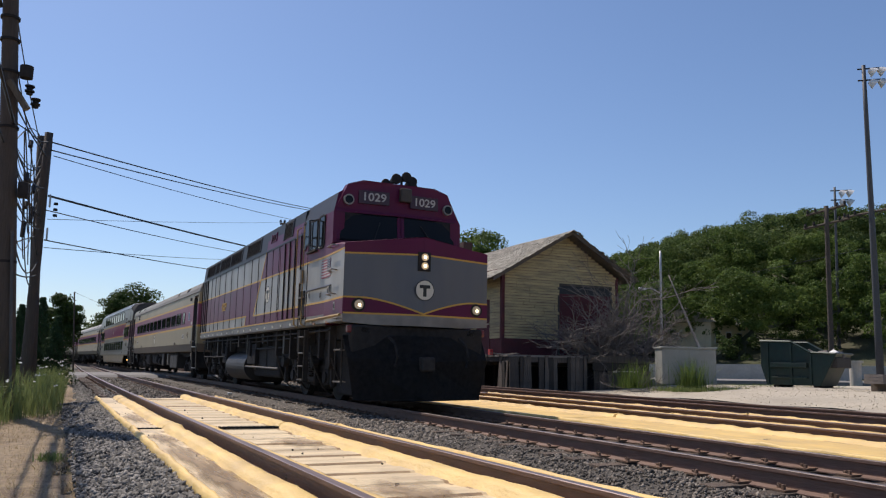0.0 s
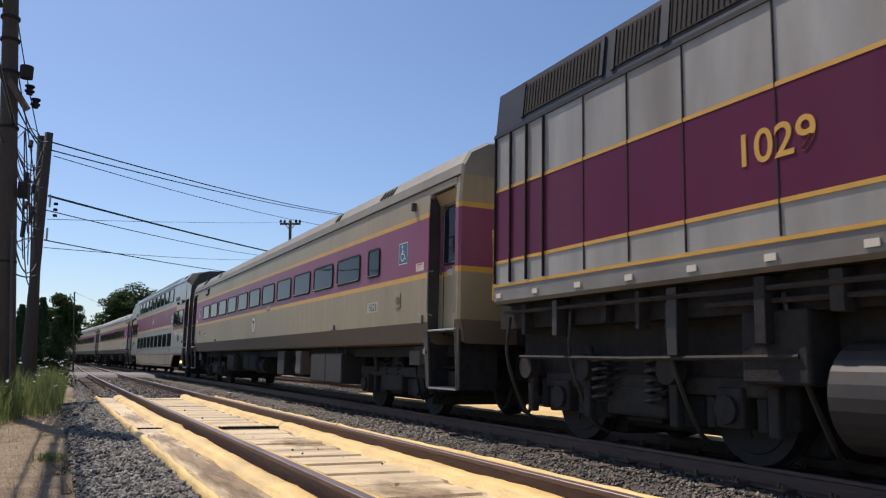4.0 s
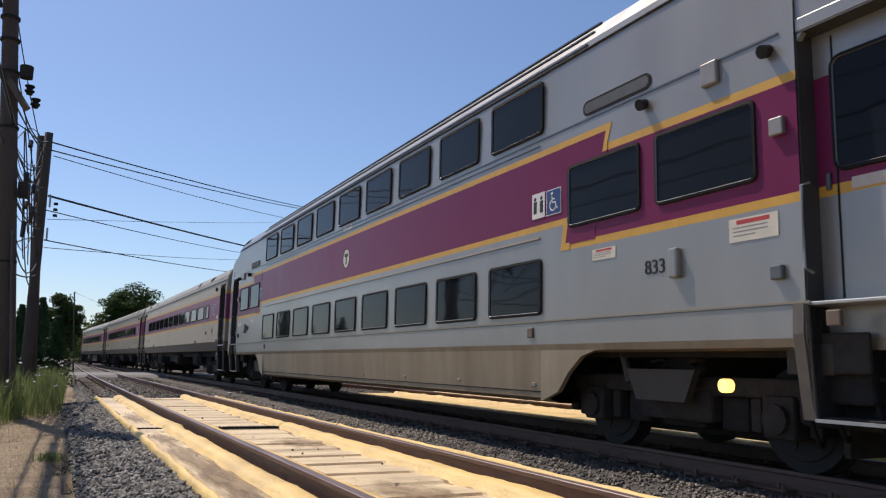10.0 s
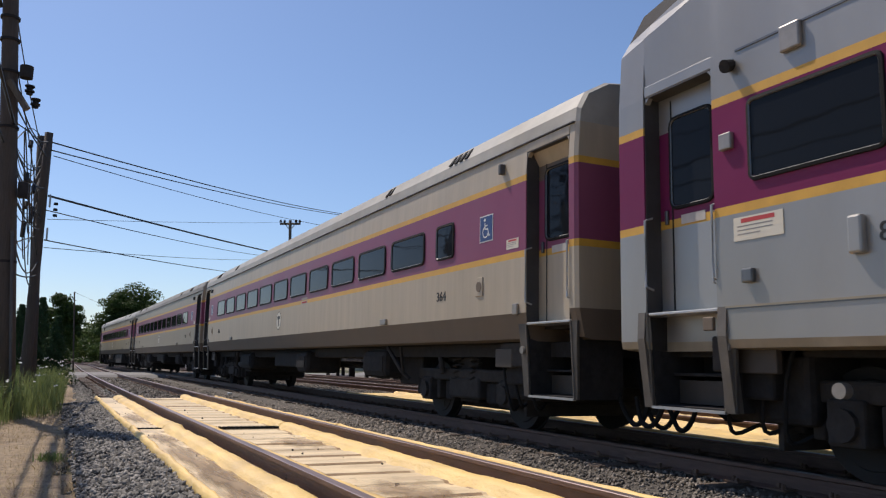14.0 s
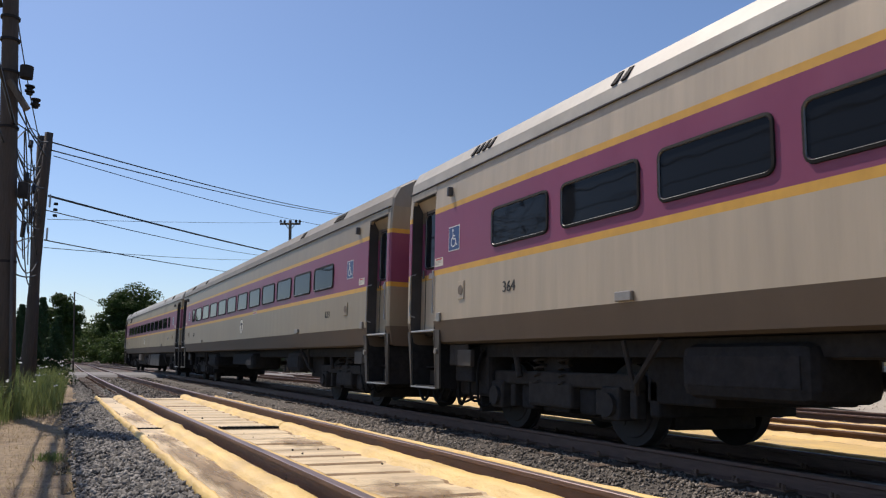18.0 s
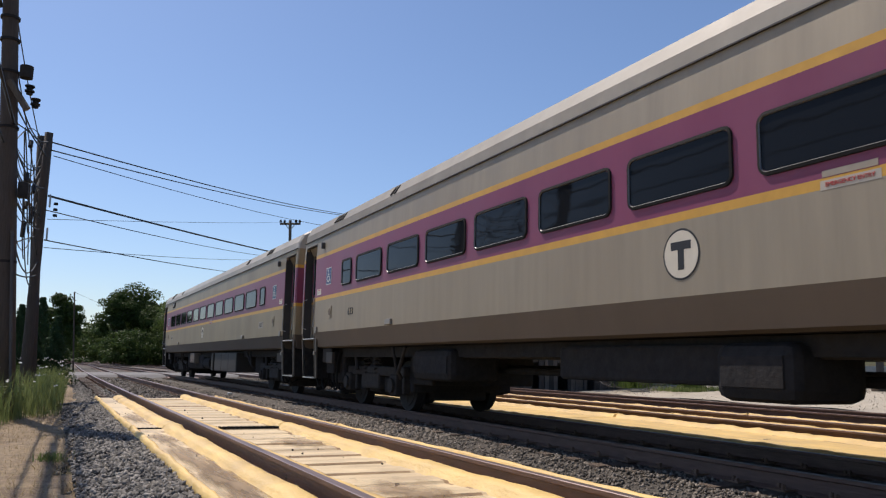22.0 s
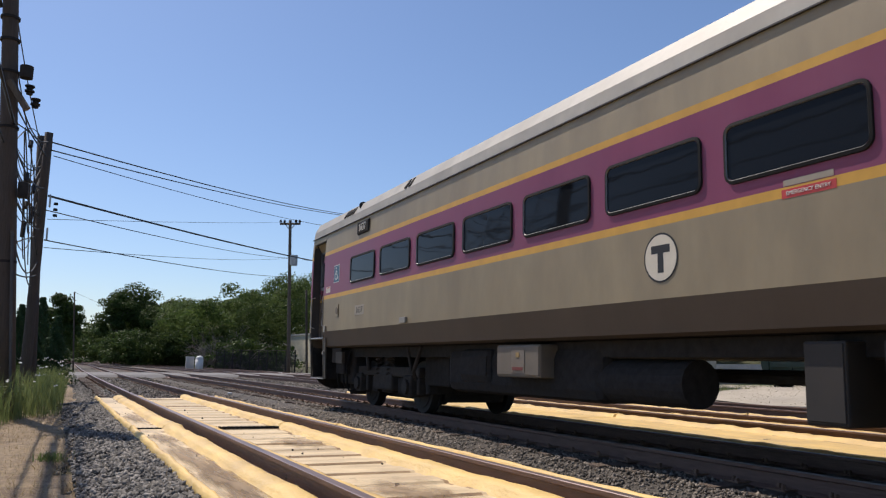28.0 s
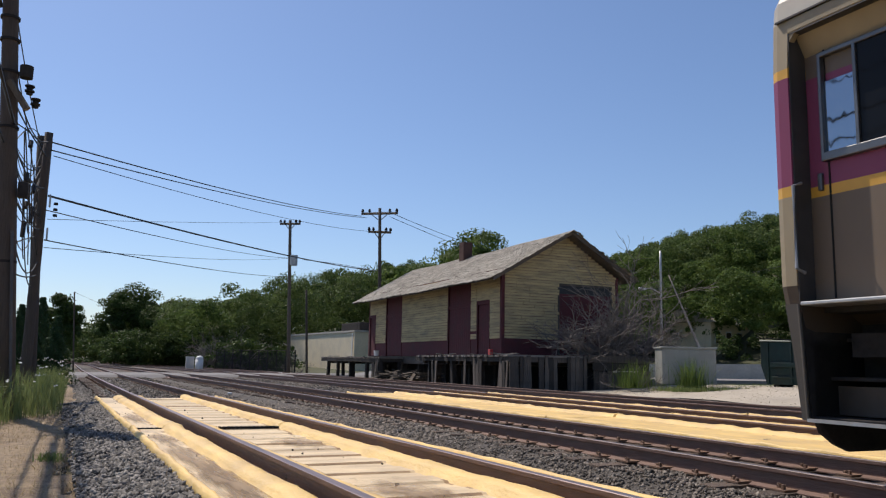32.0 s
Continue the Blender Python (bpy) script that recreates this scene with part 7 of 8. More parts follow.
tube(b, [(-0.98, 16.85, 0.2), (-1.2, 16.8, 3.2)], 0.03, 6)
part("riser_pipe", b, M_MAST, p1)
p2 = pole("utility_pole", (-1.0, 22.0, -0.3), (-0.965, 22.0, 6.5), 0.13, 0.1, "leaning wooden pole in a pair beside the track")
p2.children[0].location.x = 0
p3 = pole("utility_pole", (-0.86, 22.45, -0.3), (-1.15, 22.45, 6.5), 0.13, 0.1, "second wooden pole of the pair beside the track")
for z in (3.75, 4.6):
    part("bolt_plate", bx(-0.82, -0.78, 21.9, 22.1, z, z + 0.3), M_GALV, p2)
i = bmesh.new()
for z in (4.35, 4.5, 4.65):
    cyl(i, (-0.66, 21.95, z), (-0.66, 21.95, z + 0.06), 0.05, seg=8)
part("insulator", i, M_BLACK, p2)
pB = pole("utility_pole", (20.5, 55.0, -0.3), (19.64, 53.7, 12.1), 0.16, 0.11, "wooden utility pole with two crossarms behind the shed", M_GREYWOOD)
crossarm(pB, (19.66, 53.75, 11.7), 1.35, (1.0, -0.35, 0.06))
crossarm(pB, (19.76, 53.9, 10.35), 0.85, (1.0, -0.35, 0.0))
pC = pole("utility_pole", (16.5, 66.0, -0.3), (15.65, 64.4, 12.5), 0.17, 0.12, "slim grey utility pole by the crossing", M_GREYWOOD)
crossarm(pC, (15.68, 64.45, 12.2), 0.85, (1.0, -0.3, 0.05))
c = bmesh.new()
cyl(c, (16.15, 64.6, 8.75), (16.15, 64.6, 9.6), 0.32, seg=14)
part("transformer", c, M_GALV, pC)
pole("utility_pole", (21.65, 79.1, -0.3), (21.0, 78.2, 8.0), 0.13, 0.1, "short plain wooden pole by the crossing")
pole("utility_pole", (0.2, 66.7, -0.3), (-0.18, 66.1, 5.75), 0.06, 0.05, "thin far pole beside the track")
pE = pole("utility_pole", (50.4, 41.0, 0.0), (49.3, 39.9, 12.9), 0.2, 0.15, "brown utility pole with crossarms before the hill")
crossarm(pE, (49.35, 39.95, 12.6), 1.4, (1.0, -0.9, 0.35))
crossarm(pE, (49.4, 40.0, 11.6), 1.6, (1.0, -0.9, 0.3))
lp = pole("floodlight_pole", (55.6, 41.0, 0.0), (52.7, 38.75, 23.9), 0.28, 0.14, "tall steel floodlight mast with lamp heads", M_MAST, "floodlight masts")
lq = pole("floodlight_pole", (65.7, 52.6, 0.0), (64.3, 51.0, 18.2), 0.16, 0.1, "slender far floodlight mast with lamp heads", M_MAST, "floodlight masts")
for p, cx, cy, cz in ((lp, 52.75, 38.8, 23.2), (lq, 64.35, 51.0, 17.4)):
    for dz in (0.35, -0.55):
        for dx in (0.35, 0.95):
            h = bmesh.new()
            cyl(h, (cx + dx * 0.8, cy - dx * 0.7, cz + dz), (cx + dx * 0.8 + 0.3, cy - dx * 0.7 - 0.25, cz + dz - 0.3), 0.18, 0.42, 14)
            part("lamp_head", h, M_WHITE, p)
    for dz in (0.45, -0.45):
        a = bmesh.new()
        tube(a, [(cx - 0.3, cy + 0.3, cz + dz), (cx + 1.1, cy - 0.9, cz + dz)], 0.06, 6)
        part("lamp_arm", a, M_BLACK, p)
crossarm(lp, (54.1, 39.9, 12.9), 2.0, (1.0, -0.9, 0.25))
tk = pole("dead_tree", (26.2, 27.55, 0.4), (24.84, 28.75, 5.17), 0.085, 0.02, "leaning bleached dead tree behind the utility cabinet", M_DEADPALE, "dead trees")
tk["category"] = "tree"
sl = pole("street_lamp", (27.1, 32.0, 0.0), (26.55, 31.3, 6.75), 0.07, 0.05, "thin grey street lamp with a curved arm", M_GALV, "street lamps")
a = bmesh.new()
tube(a, [(26.7, 31.5, 4.6), (26.2, 31.6, 4.85), (25.8, 31.7, 4.8)], 0.035, 6)
part("arm", a, M_GALV, sl)
part("lamp_head", bx(25.5, 25.85, 31.6, 31.8, 4.74, 4.86, bev=0.03), M_WHITE, sl)


def cable(a, b, sag, r=0.014, label="black overhead cable sagging between poles"):
    pts = []
    for k in range(25):
        u = k / 24
        q = Vector(a) + (Vector(b) - Vector(a)) * u
        q.z -= 4 * sag * u * (1 - u)
        pts.append(q)
    bm = bmesh.new()
    tube(bm, pts, r, 5)
    return tagged(part("overhead_cable", bm, M_WIRE, None), label, "cable", "overhead cables")


for a, b, sag, r in (
    ((-0.88, 22.00, 6.27), (18.41, 54.14, 11.44), 0.27, 0.02),
    ((-0.86, 22.00, 6.06), (18.79, 53.98, 11.32), 0.27, 0.018),
    ((-0.81, 22.00, 5.92), (19.06, 54.02, 10.35), 0.34, 0.012),
    ((-0.84, 22.00, 4.88), (19.80, 54.24, 7.51), 0.24, 0.03),
    ((-0.87, 22.00, 4.51), (15.82, 64.80, 9.37), 0.24, 0.014),
    ((-0.85, 22.00, 3.75), (15.94, 64.99, 7.83), 0.23, 0.016),
    ((-0.84, 22.00, 3.56), (15.74, 64.84, 9.36), 0.22, 0.01),
    ((-0.82, 22.00, 4.28), (15.50, 64.47, 12.35), 0.08, 0.008),
    ((20.26, 53.24, 11.76), (37.05, 64.74, 11.04), 0.20, 0.02),
    ((20.28, 53.28, 11.44), (37.12, 64.84, 10.25), 0.10, 0.02),
    ((47.79, 45.72, 8.47), (53.87, 40.41, 10.17), 0.04, 0.02),
    ((16.82, 64.36, 9.25), (19.31, 54.45, 7.58), -0.08, 0.02),
    ((-0.18, 66.09, 5.73), (2.94, 97.88, 6.77), 0.04, 0.01),
):
    cable(a, b, sag, r)
for k in range(7):
    z = 2.4 + k * 0.62
    cable((-1.12 - 0.05 * k, 16.9, z + 0.25 * random.random()), (-0.95, 22.0, z + random.uniform(-0.1, 0.5)), random.uniform(0.05, 0.5), 0.016)
for k in range(9):
    u = random.random()
    cable((-1.0 - 0.3 * random.random(), 17.4 + u * 3, 5.9 - 2.2 * random.random()), (-0.95 - 0.2 * random.random(), 19 + u * 3, 2.4 + 1.8 * random.random()), random.uniform(-0.2, 0.5), 0.014, "loose black service cable in a tangle by the poles")
for k in range(13):
    z = random.uniform(3.0, 5.4)
    cable((-0.93 - 0.072 * z, 17.0, z), (-1.08, 21.9, z + random.uniform(0.4, 1.3)), random.uniform(-0.35, 0.75), random.uniform(0.008, 0.016), "loose black service cable in a tangle by the poles")
for k in range(8):
    z, u = random.uniform(3.3, 5.6), random.random()
    b = bmesh.new()
    cyl(b, (-1.2 + 0.12 * u, 18 + 3 * u, z), (-1.2 + 0.12 * u, 18.1 + 3 * u, z + random.uniform(0.12, 0.22)), 0.05, seg=10)
    tagged(part("splice_case", b, M_WIRE, None), "small black splice case hung in the cables", "splice case", "splice cases")
cable((-1.5, 16.9, 7.5), (-1.05, 22, 5.9), 0.15, 0.012)
cable((-1.35, 16.8, 6.2), (-1.0, 22, 4.3), -0.1, 0.012)
for x, z, r in ((-1.36, 5.3, 0.03), (-1.5, 4.9, 0.02), (-1.78, 7.6, 0.04), (-1.98, 9.1, 0.03), (-1.6, 6.1, 0.014), (-2.1, 8.3, 0.04)):
    cable((x, -22.0, z + 0.1), (x, 16.9, z), 0.12, r, "thick overhead cable along the track side")


# ------------------------------------------------------------ yard objects
def yard():
    # utility box
    b = tagged(empty("utility_box"), "grey weathered utility cabinet among tall weeds", "cabinet")
    m = pose(22.7, 25.15, 0.25, 0, 0, -25)
    b.matrix_basis = m
    part("body", bx(-1.1, 1.1, 0, 1.1, 0, 1.42, bev=0.02), M_CABINET, b)
    part("top", bx(-1.15, 1.15, -0.05, 1.15, 1.42, 1.5, bev=0.015), M_CABINET, b)
    for k in (-1, 1):
        part("door", bx(k * 0.52 - 0.48, k * 0.52 + 0.48, -0.02, 0.01, 0.1, 1.35, bev=0.008), M_CABINET, b)
    # dumpster: a hopper with a sloped front, its top opening full of rubbish
    d = tagged(empty("dumpster"), "dark green steel dumpster with sloped front and open lid", "dumpster")
    d.matrix_basis = pose(28.9, 24.1, 0.12, 0, 0, -74)
    prof = [(-2.35, 0.14), (0.0, 0.14), (0.7, 1.5), (-0.35, 1.55), (-1.2, 2.02), (-2.6, 2.06), (-2.6, 0.95)]
    W, n = 1.55, 7
    for yy, nm in ((0.0, "side_plate"), (W, "side_plate")):
        V = [(x, yy + o, z) for o in (-0.02, 0.02) for x, z in prof]
        mesh_ob(nm, V, [tuple(range(n)), tuple(range(n, 2 * n))[::-1]] + [(k, k + n, (k + 1) % n + n, (k + 1) % n) for k in range(n)], M_GREENBIN, d)
    # the front plate is a paler, browner green than the other plates
    for nm, (xa, za), (xb, zb), m in (("floor_plate", prof[0], prof[1], M_GREENBIN), ("front_plate", prof[1], prof[2], M_GREENPALE), ("back_plate", prof[5], prof[6], M_GREENBIN), ("back_plate", prof[6], prof[0], M_GREENBIN)):
        V = [(x + o, yy, z) for o in (-0.015, 0.015) for x, z, yy in ((xa, za, 0.02), (xb, zb, 0.02), (xb, zb, W - 0.02), (xa, za, W - 0.02))]
        mesh_ob(nm, V, [(0, 1, 2, 3), (7, 6, 5, 4), (0, 4, 5, 1), (1, 5, 6, 2), (2, 6, 7, 3), (3, 7, 4, 0)], m, d)
    for yy in (-0.05, W + 0.05):
        for pa, pb in ((prof[2], prof[3]), (prof[3], prof[4]), (prof[4], prof[5])):
            r = bmesh.new()
            tube(r, [(pa[0], yy, pa[1]), (pb[0], yy, pb[1])], 0.045, 4)
            part("rim", r, M_GREENBIN, d)
    r = bmesh.new()
    tube(r, [(0.72, -0.06, 1.5), (0.72, W + 0.06, 1.5)], 0.05, 4)
    part("rim", r, M_GREENPALE, d)
    for x, zt in ((-2.3, 2.0), (-1.25, 1.98), (-0.4, 1.52)):
        part("rib", bx(x, x + 0.08, -0.09, -0.02, 0.16, zt), M_GREENBIN, d)
    part("fork_pocket", bx(-2.1, -0.5, -0.16, -0.02, 0.9, 1.1, bev=0.012), M_GREENBIN, d)
    part("fork_pocket", bx(-2.1, -0.5, -0.1, -0.02, 0.42, 0.5, bev=0.012), M_GREENBIN, d)
    l = part("lid", bx(-1.6, 0.0, 0.05, W - 0.05, -0.02, 0.02, bev=0.01), M_RUBBER, d, "black lid folded back")
    l.matrix_basis = pose(-1.25, 0, 2.1, 0, 4, 0)
    sg = part("front_sign", bx(-0.6, 0.6, -0.006, 0.006, -0.16, 0.16), M_CREAM, d, "pale panel with unreadable lettering")
    sg.matrix_basis = pose(0.545, 0.7, 1.13, 0, 27.2, 0) @ pose(0, 0, 0, 0, 0, 90)
    for k in range(4):
        part("sign_bar", bx(-0.45 + k * 0.24, -0.3 + k * 0.24, -0.012, 0.012, -0.09, 0.08), M_INK, sg)
    for k in range(9):
        rb = part("rubbish", bx(-0.2, 0.2, -0.16, 0.16, -0.1, 0.1, bev=0.06), (M_WHITE, M_DEADWOOD, M_MAST)[k % 3], d, "rubbish heaped in the dumpster")
        rb.matrix_basis = pose(random.uniform(-0.8, 0.6), random.uniform(0.3, W - 0.3), 1.4 + random.uniform(0, 0.12), random.uniform(-40, 40), random.uniform(-40, 40), random.uniform(0, 180))
    part("rubbish_fill", bx(-2.5, 0.7, 0.05, W - 0.05, 0.9, 1.36, bev=0.05), M_BOXDK, d)
    for x in (-2.1, -0.35):
        part("foot", bx(x, x + 0.25, 0.1, W - 0.1, 0.0, 0.14), M_BLACK, d)
    # bollard, barrier and lumber
    bo = bmesh.new()
    cyl(bo, (37.8, 29.3, 0.0), (37.8, 29.3, 1.35), 0.3, seg=18)
    t = tagged(empty("litter_bin"), "grey round concrete bin by the street", "bin")
    part("body", bo, M_CONCRETE, t)
    bo = bmesh.new()
    cyl(bo, (37.8, 29.3, 1.35), (37.8, 29.3, 1.47), 0.4, seg=18)
    part("lid", bo, M_CONCRETE, t)
    lu = tagged(empty("lumber_stack"), "stack of pale brown timber at the yard edge", "lumber")
    for k in range(3):
        part("timber", bx(27.4, 31.5, 20.1 - 0.0, 20.9, 0.45 + k * 0.12, 0.56 + k * 0.12), M_DEADWOOD, lu)
    for x in (27.9, 30.5):
        part("bearer", bx(x, x + 0.2, 20.0, 21.0, -0.2, 0.45), M_GREYWOOD, lu)
    tagged(loft("low_wall", [[(38.0, 51.2, -0.3), (38.2, 51.6, -0.3), (38.2, 51.6, 1.15), (38.0, 51.2, 1.15)], [(50.0, 46.4, -0.3), (50.2, 46.8, -0.3), (50.2, 46.8, 1.35), (50.0, 46.4, 1.35)], [(80.0, 36.6, -0.3), (80.2, 37.0, -0.3), (80.2, 37.0, 1.5), (80.0, 36.6, 1.5)]], [M_CONCRETE]), "low pale concrete wall along the street", "wall", kind="structure")
    # pale building beyond the crossing
    w = tagged(empty("warehouse"), "low cream block warehouse with flat roof", "building")
    w.matrix_basis = pose(25.89, 103.45, 0, 0, 0, -86)
    part("wall", bx(0, 22, 0, 9, -0.3, 4.1), M_CREAMWALL, w)
    part("parapet", bx(-0.1, 22.1, -0.1, 9.1, 4.1, 4.3), M_CONCRETE, w)
    part("roof_unit", bx(14.2, 19.6, 1.5, 4, 4.3, 5.3, bev=0.05), M_UNDER, w)
    part("roof_unit_grille", bx(14.6, 19.2, 1.46, 1.5, 4.5, 5.1, bev=0.01), M_BLACK, w)
    part("downpipe", bx(21.5, 21.75, -0.16, -0.1, -0.3, 4.0), M_WHITE, w)
    # houses glimpsed under the trees
    for x, y, rz, wd in ((57, 60, 20, 9), (48, 66, 10, 7)):
        h = tagged(empty("house"), "pale house half hidden under the trees", "house", "houses under the hill")
        z = hill(x, y) + 0.3
        h.matrix_basis = pose(x, y, z, 0, 0, rz)
        part("wall", bx(0, wd, 0, 6, -0.5, 3.0), M_CREAMWALL, h)
        rv = [(-0.4, -0.4, 3.0), (wd + 0.4, -0.4, 3.0), (wd + 0.4, 6.4, 3.0), (-0.4, 6.4, 3.0), (0, 3, 4.6), (wd, 3, 4.6)]
        mesh_ob("roof", rv, [(0, 1, 5, 4), (2, 3, 4, 5), (1, 2, 5), (3, 0, 4), (3, 2, 1, 0)], M_SHINGLE, h)
        for q in range(3):
            wi = part("window", bx(0.8 + q * 2.4, 2.0 + q * 2.4, -0.05, 0.02, 0.9, 2.2), M_WHITE, h)
            part("pane", bx(0.88 + q * 2.4, 1.92 + q * 2.4, -0.06, -0.04, 0.98, 2.12), M_GLASS, wi)
    # cabinet, tank and fence beyond the crossing
    tagged(part("signal_cabinet", bx(9.85, 10.55, 78.4, 79.2, -0.35, 1.1, bev=0.03), M_GALV, None), "silver signal cabinet beside the line", "cabinet")
    tk = bmesh.new()
    cyl(tk, (10.9, 77.6, -0.35), (10.9, 77.6, 0.85), 0.36, seg=18)
    bmesh.ops.create_uvsphere(tk, u_segments=16, v_segments=8, radius=0.36, matrix=Matrix.Translation((10.9, 77.6, 0.85)))
    tagged(part("gas_tank", tk, M_WHITE, None, smooth=True), "white upright tank beside the line", "tank")
    f = tagged(empty("chain_fence"), "dark chain-link fence grown over with dead brown vines", "fence")
    a, b2 = Vector((12.9, 80.5, 0)), Vector((18.2, 70.5, 0))
    n = 9
    for k in range(n + 1):
        q = a.lerp(b2, k / n)
        t = bmesh.new()
        cyl(t, (q.x, q.y, -0.35), (q.x, q.y, 1.85), 0.05, seg=8)
        part("post", t, M_UNDER, f)
    t = bmesh.new()
    tube(t, [a + Vector((0, 0, 1.8)), b2 + Vector((0, 0, 1.8))], 0.03, 6)
    part("top_rail", t, M_UNDER, f)
    V, F = [], []
    dirv = (b2 - a).normalized()
    L = (b2 - a).length
    k = 0.0
    while k < L:
        q = a + dirv * k
        e = q + dirv * 0.06
        i = len(V)
        top = 1.7 - 0.5 * random.random() ** 3
        V += [(q.x, q.y, -0.3), (e.x, e.y, -0.3), (e.x, e.y, top), (q.x, q.y, top)]
        F.append((i, i + 1, i + 2, i + 3))
        k += 0.13
    o = mesh_ob("slats", V, F, M_UNDER, f)
    o["kind"] = "stuff"
    # litter lying by the tracks
    for x, y, s in ((14.4, 60, 0.16), (4.4, 24.6, 0.07), (8.2, 12.1, 0.06)):
        tagged(part("litter", bx(x - s, x + s, y - s * 0.6, y + s * 0.6, -0.17, -0.17 + s, bev=s * 0.4), M_WHITE, None), "white scrap of litter on the ballast", "litter", "scraps of litter")


yard()


# ------------------------------------------------------------ trees, shrubs, grass, stones
rng = np.random.default_rng(7)


def leaf_quads(pos, nrm, size, aspect=0.6):
    """Small bent quads at pos, roughly facing nrm."""
    n = len(pos)
    up = rng.normal(size=(n, 3))
    nr = nrm + 0.5 * rng.normal(size=(n, 3))
    nr /= np.linalg.norm(nr, axis=1)[:, None] + 1e-9
    a = np.cross(nr, up)
    a /= np.linalg.norm(a, axis=1)[:, None] + 1e-9
    b = np.cross(nr, a)
    s = (size * (0.6 + 0.8 * rng.random(n)))[:, None]
    V = np.stack([pos - a * s, pos - b * s * aspect + nr * s * 0.15, pos + a * s, pos + b * s * aspect + nr * s * 0.15], 1).reshape(-1, 3)
    return V


def quad_mesh(name, V, material, parent=None):
    n = len(V) // 4
    me = bpy.data.meshes.new(name)
    me.vertices.add(len(V))
    me.vertices.foreach_set("co", V.astype(np.float32).ravel())
    me.loops.add(len(V))
    me.loops.foreach_set("vertex_index", np.arange(len(V), dtype=np.int32))
    me.polygons.add(n)
    me.polygons.foreach_set("loop_start", np.arange(0, len(V), 4, dtype=np.int32))
    me.materials.append(material)
    me.update(calc_edges=True)
    me.validate()
    ob = new(name, me)
    if parent:
        ob.parent = parent
    return ob


def crown_points(centre, radii, clumps, per, leaf, flat=0.8):
    """Leaves round many uneven clumps within an ellipsoid crown."""
    out = []
    c0, R = np.array(centre), np.array(radii)
    for k in range(clumps):
        d = rng.normal(size=3)
        d /= np.linalg.norm(d)
        d[2] = abs(d[2]) if rng.random() < 0.4 else d[2]
        c = c0 + d * R * (0.35 + 0.55 * rng.random() ** 0.5)
        r = min(R) * (0.22 + 0.24 * rng.random())
        v = rng.normal(size=(per, 3))
        v /= np.linalg.norm(v, axis=1)[:, None]
        v[:, 2] = np.where(v[:, 2] < -0.3, -v[:, 2], v[:, 2])
        rad = r * (0.55 + 0.5 * rng.random(per))[:, None]
        p = c + v * rad * np.array([1, 1, flat])
        out.append(leaf_quads(p, v, np.full(per, leaf)))
    return np.concatenate(out)


def tree(name, x, y, z, h, w, label, clumps=40, per=150, leaf=0.14, material=None, trunk=0.4):
    t = tagged(empty(name, pose(x, y, z)), label, "tree", "trees round the tracks")
    b = bmesh.new()
    tube(b, [(0, 0, -0.3), (0.05 * w, 0, h * 0.25), (0, 0.05 * w, h * 0.6)], 0.02 * h, 8, 0.008 * h)
    part("trunk", b, M_BARK, t)
    for k in range(6):
        a = k * 1.05 + rng.random()
        l = bmesh.new()
        z0 = h * (0.25 + 0.06 * k)
        tube(l, [(0, 0, z0), (math.cos(a) * w * 0.16, math.sin(a) * w * 0.16, z0 + h * 0.1), (math.cos(a) * w * 0.36, math.sin(a) * w * 0.36, z0 + h * 0.24)], 0.008 * h, 6, 0.003 * h)
        part("limb", l, M_BARK, t)
    V = crown_points((0, 0, h * (1 - (1 - trunk * 0.5) / 2)), (w / 2, w / 2, h * (1 - trunk * 0.5) / 2), clumps, per, leaf)
    quad_mesh("crown", V, material or M_LEAF, t)
    return t


tree("tree", 34.5, 67.5, 0.5, 13.0, 9.6, "tall leafy green tree behind the shed roof", 90, 220, 0.15)
tree("tree", 28.5, 70.0, 0.0, 9.8, 7.0, "broad green tree behind the shed roof", 30, 170, 0.2)
tree("tree", -1.15, 79.0, -0.3, 7.2, 3.7, "small round-crowned tree beside the line", 90, 170, 0.1, M_LEAFDK, trunk=0.15)
tree("tree", 5.4, 121.0, -0.3, 10.4, 5.6, "broad dark tree by the far line", 46, 300, 0.14, M_LEAFDK, trunk=0.05)
tree("tree", 8.2, 124.0, -0.3, 11.6, 9.0, "large rounded tree by the far line", 60, 300, 0.15, M_LEAFDK, trunk=0.05)
tree("tree", 12.5, 118.0, -0.3, 9.6, 8.0, "leafy tree by the far line", 50, 300, 0.15, M_LEAFDK, trunk=0.05)
tree("tree", 14.8, 108.0, -0.3, 7.2, 7.5, "low spreading tree by the far line", 46, 300, 0.14, M_LEAFDK, trunk=0.02)


def conifer(x, y, h, w):
    t = tagged(empty("conifer", pose(x, y, -0.3)), "dark bushy conifer among the weeds beside the line", "tree", "trees round the tracks")
    b = bmesh.new()
    tube(b, [(0, 0, 0), (0, 0, h * 0.9)], 0.05, 6, 0.02)
    part("trunk", b, M_BARK, t)
    n = 5200
    zz = rng.random(n) ** 1.2
    a = rng.random(n) * 2 * math.pi
    lobes = 0.75 + 0.25 * np.sin(a * 5 + zz * 19)
    r = w / 2 * (1 - zz * 0.9) * (0.55 + 0.5 * rng.random(n)) * lobes
    p = np.stack([np.cos(a) * r, np.sin(a) * r, 0.05 + zz * h], 1)
    quad_mesh("crown", leaf_quads(p, np.stack([np.cos(a), np.sin(a), 0 * a + 0.3], 1), np.full(n, 0.07), 0.35), M_CONIFER, t)


conifer(-1.3, 34.0, 2.1, 1.4)
conifer(-0.62, 36.0, 2.75, 1.9)
conifer(-1.5, 44.0, 4.0, 2.6)
conifer(-2.0, 37.0, 3.2, 2.0)
conifer(-3.2, 39.0, 3.4, 2.4)

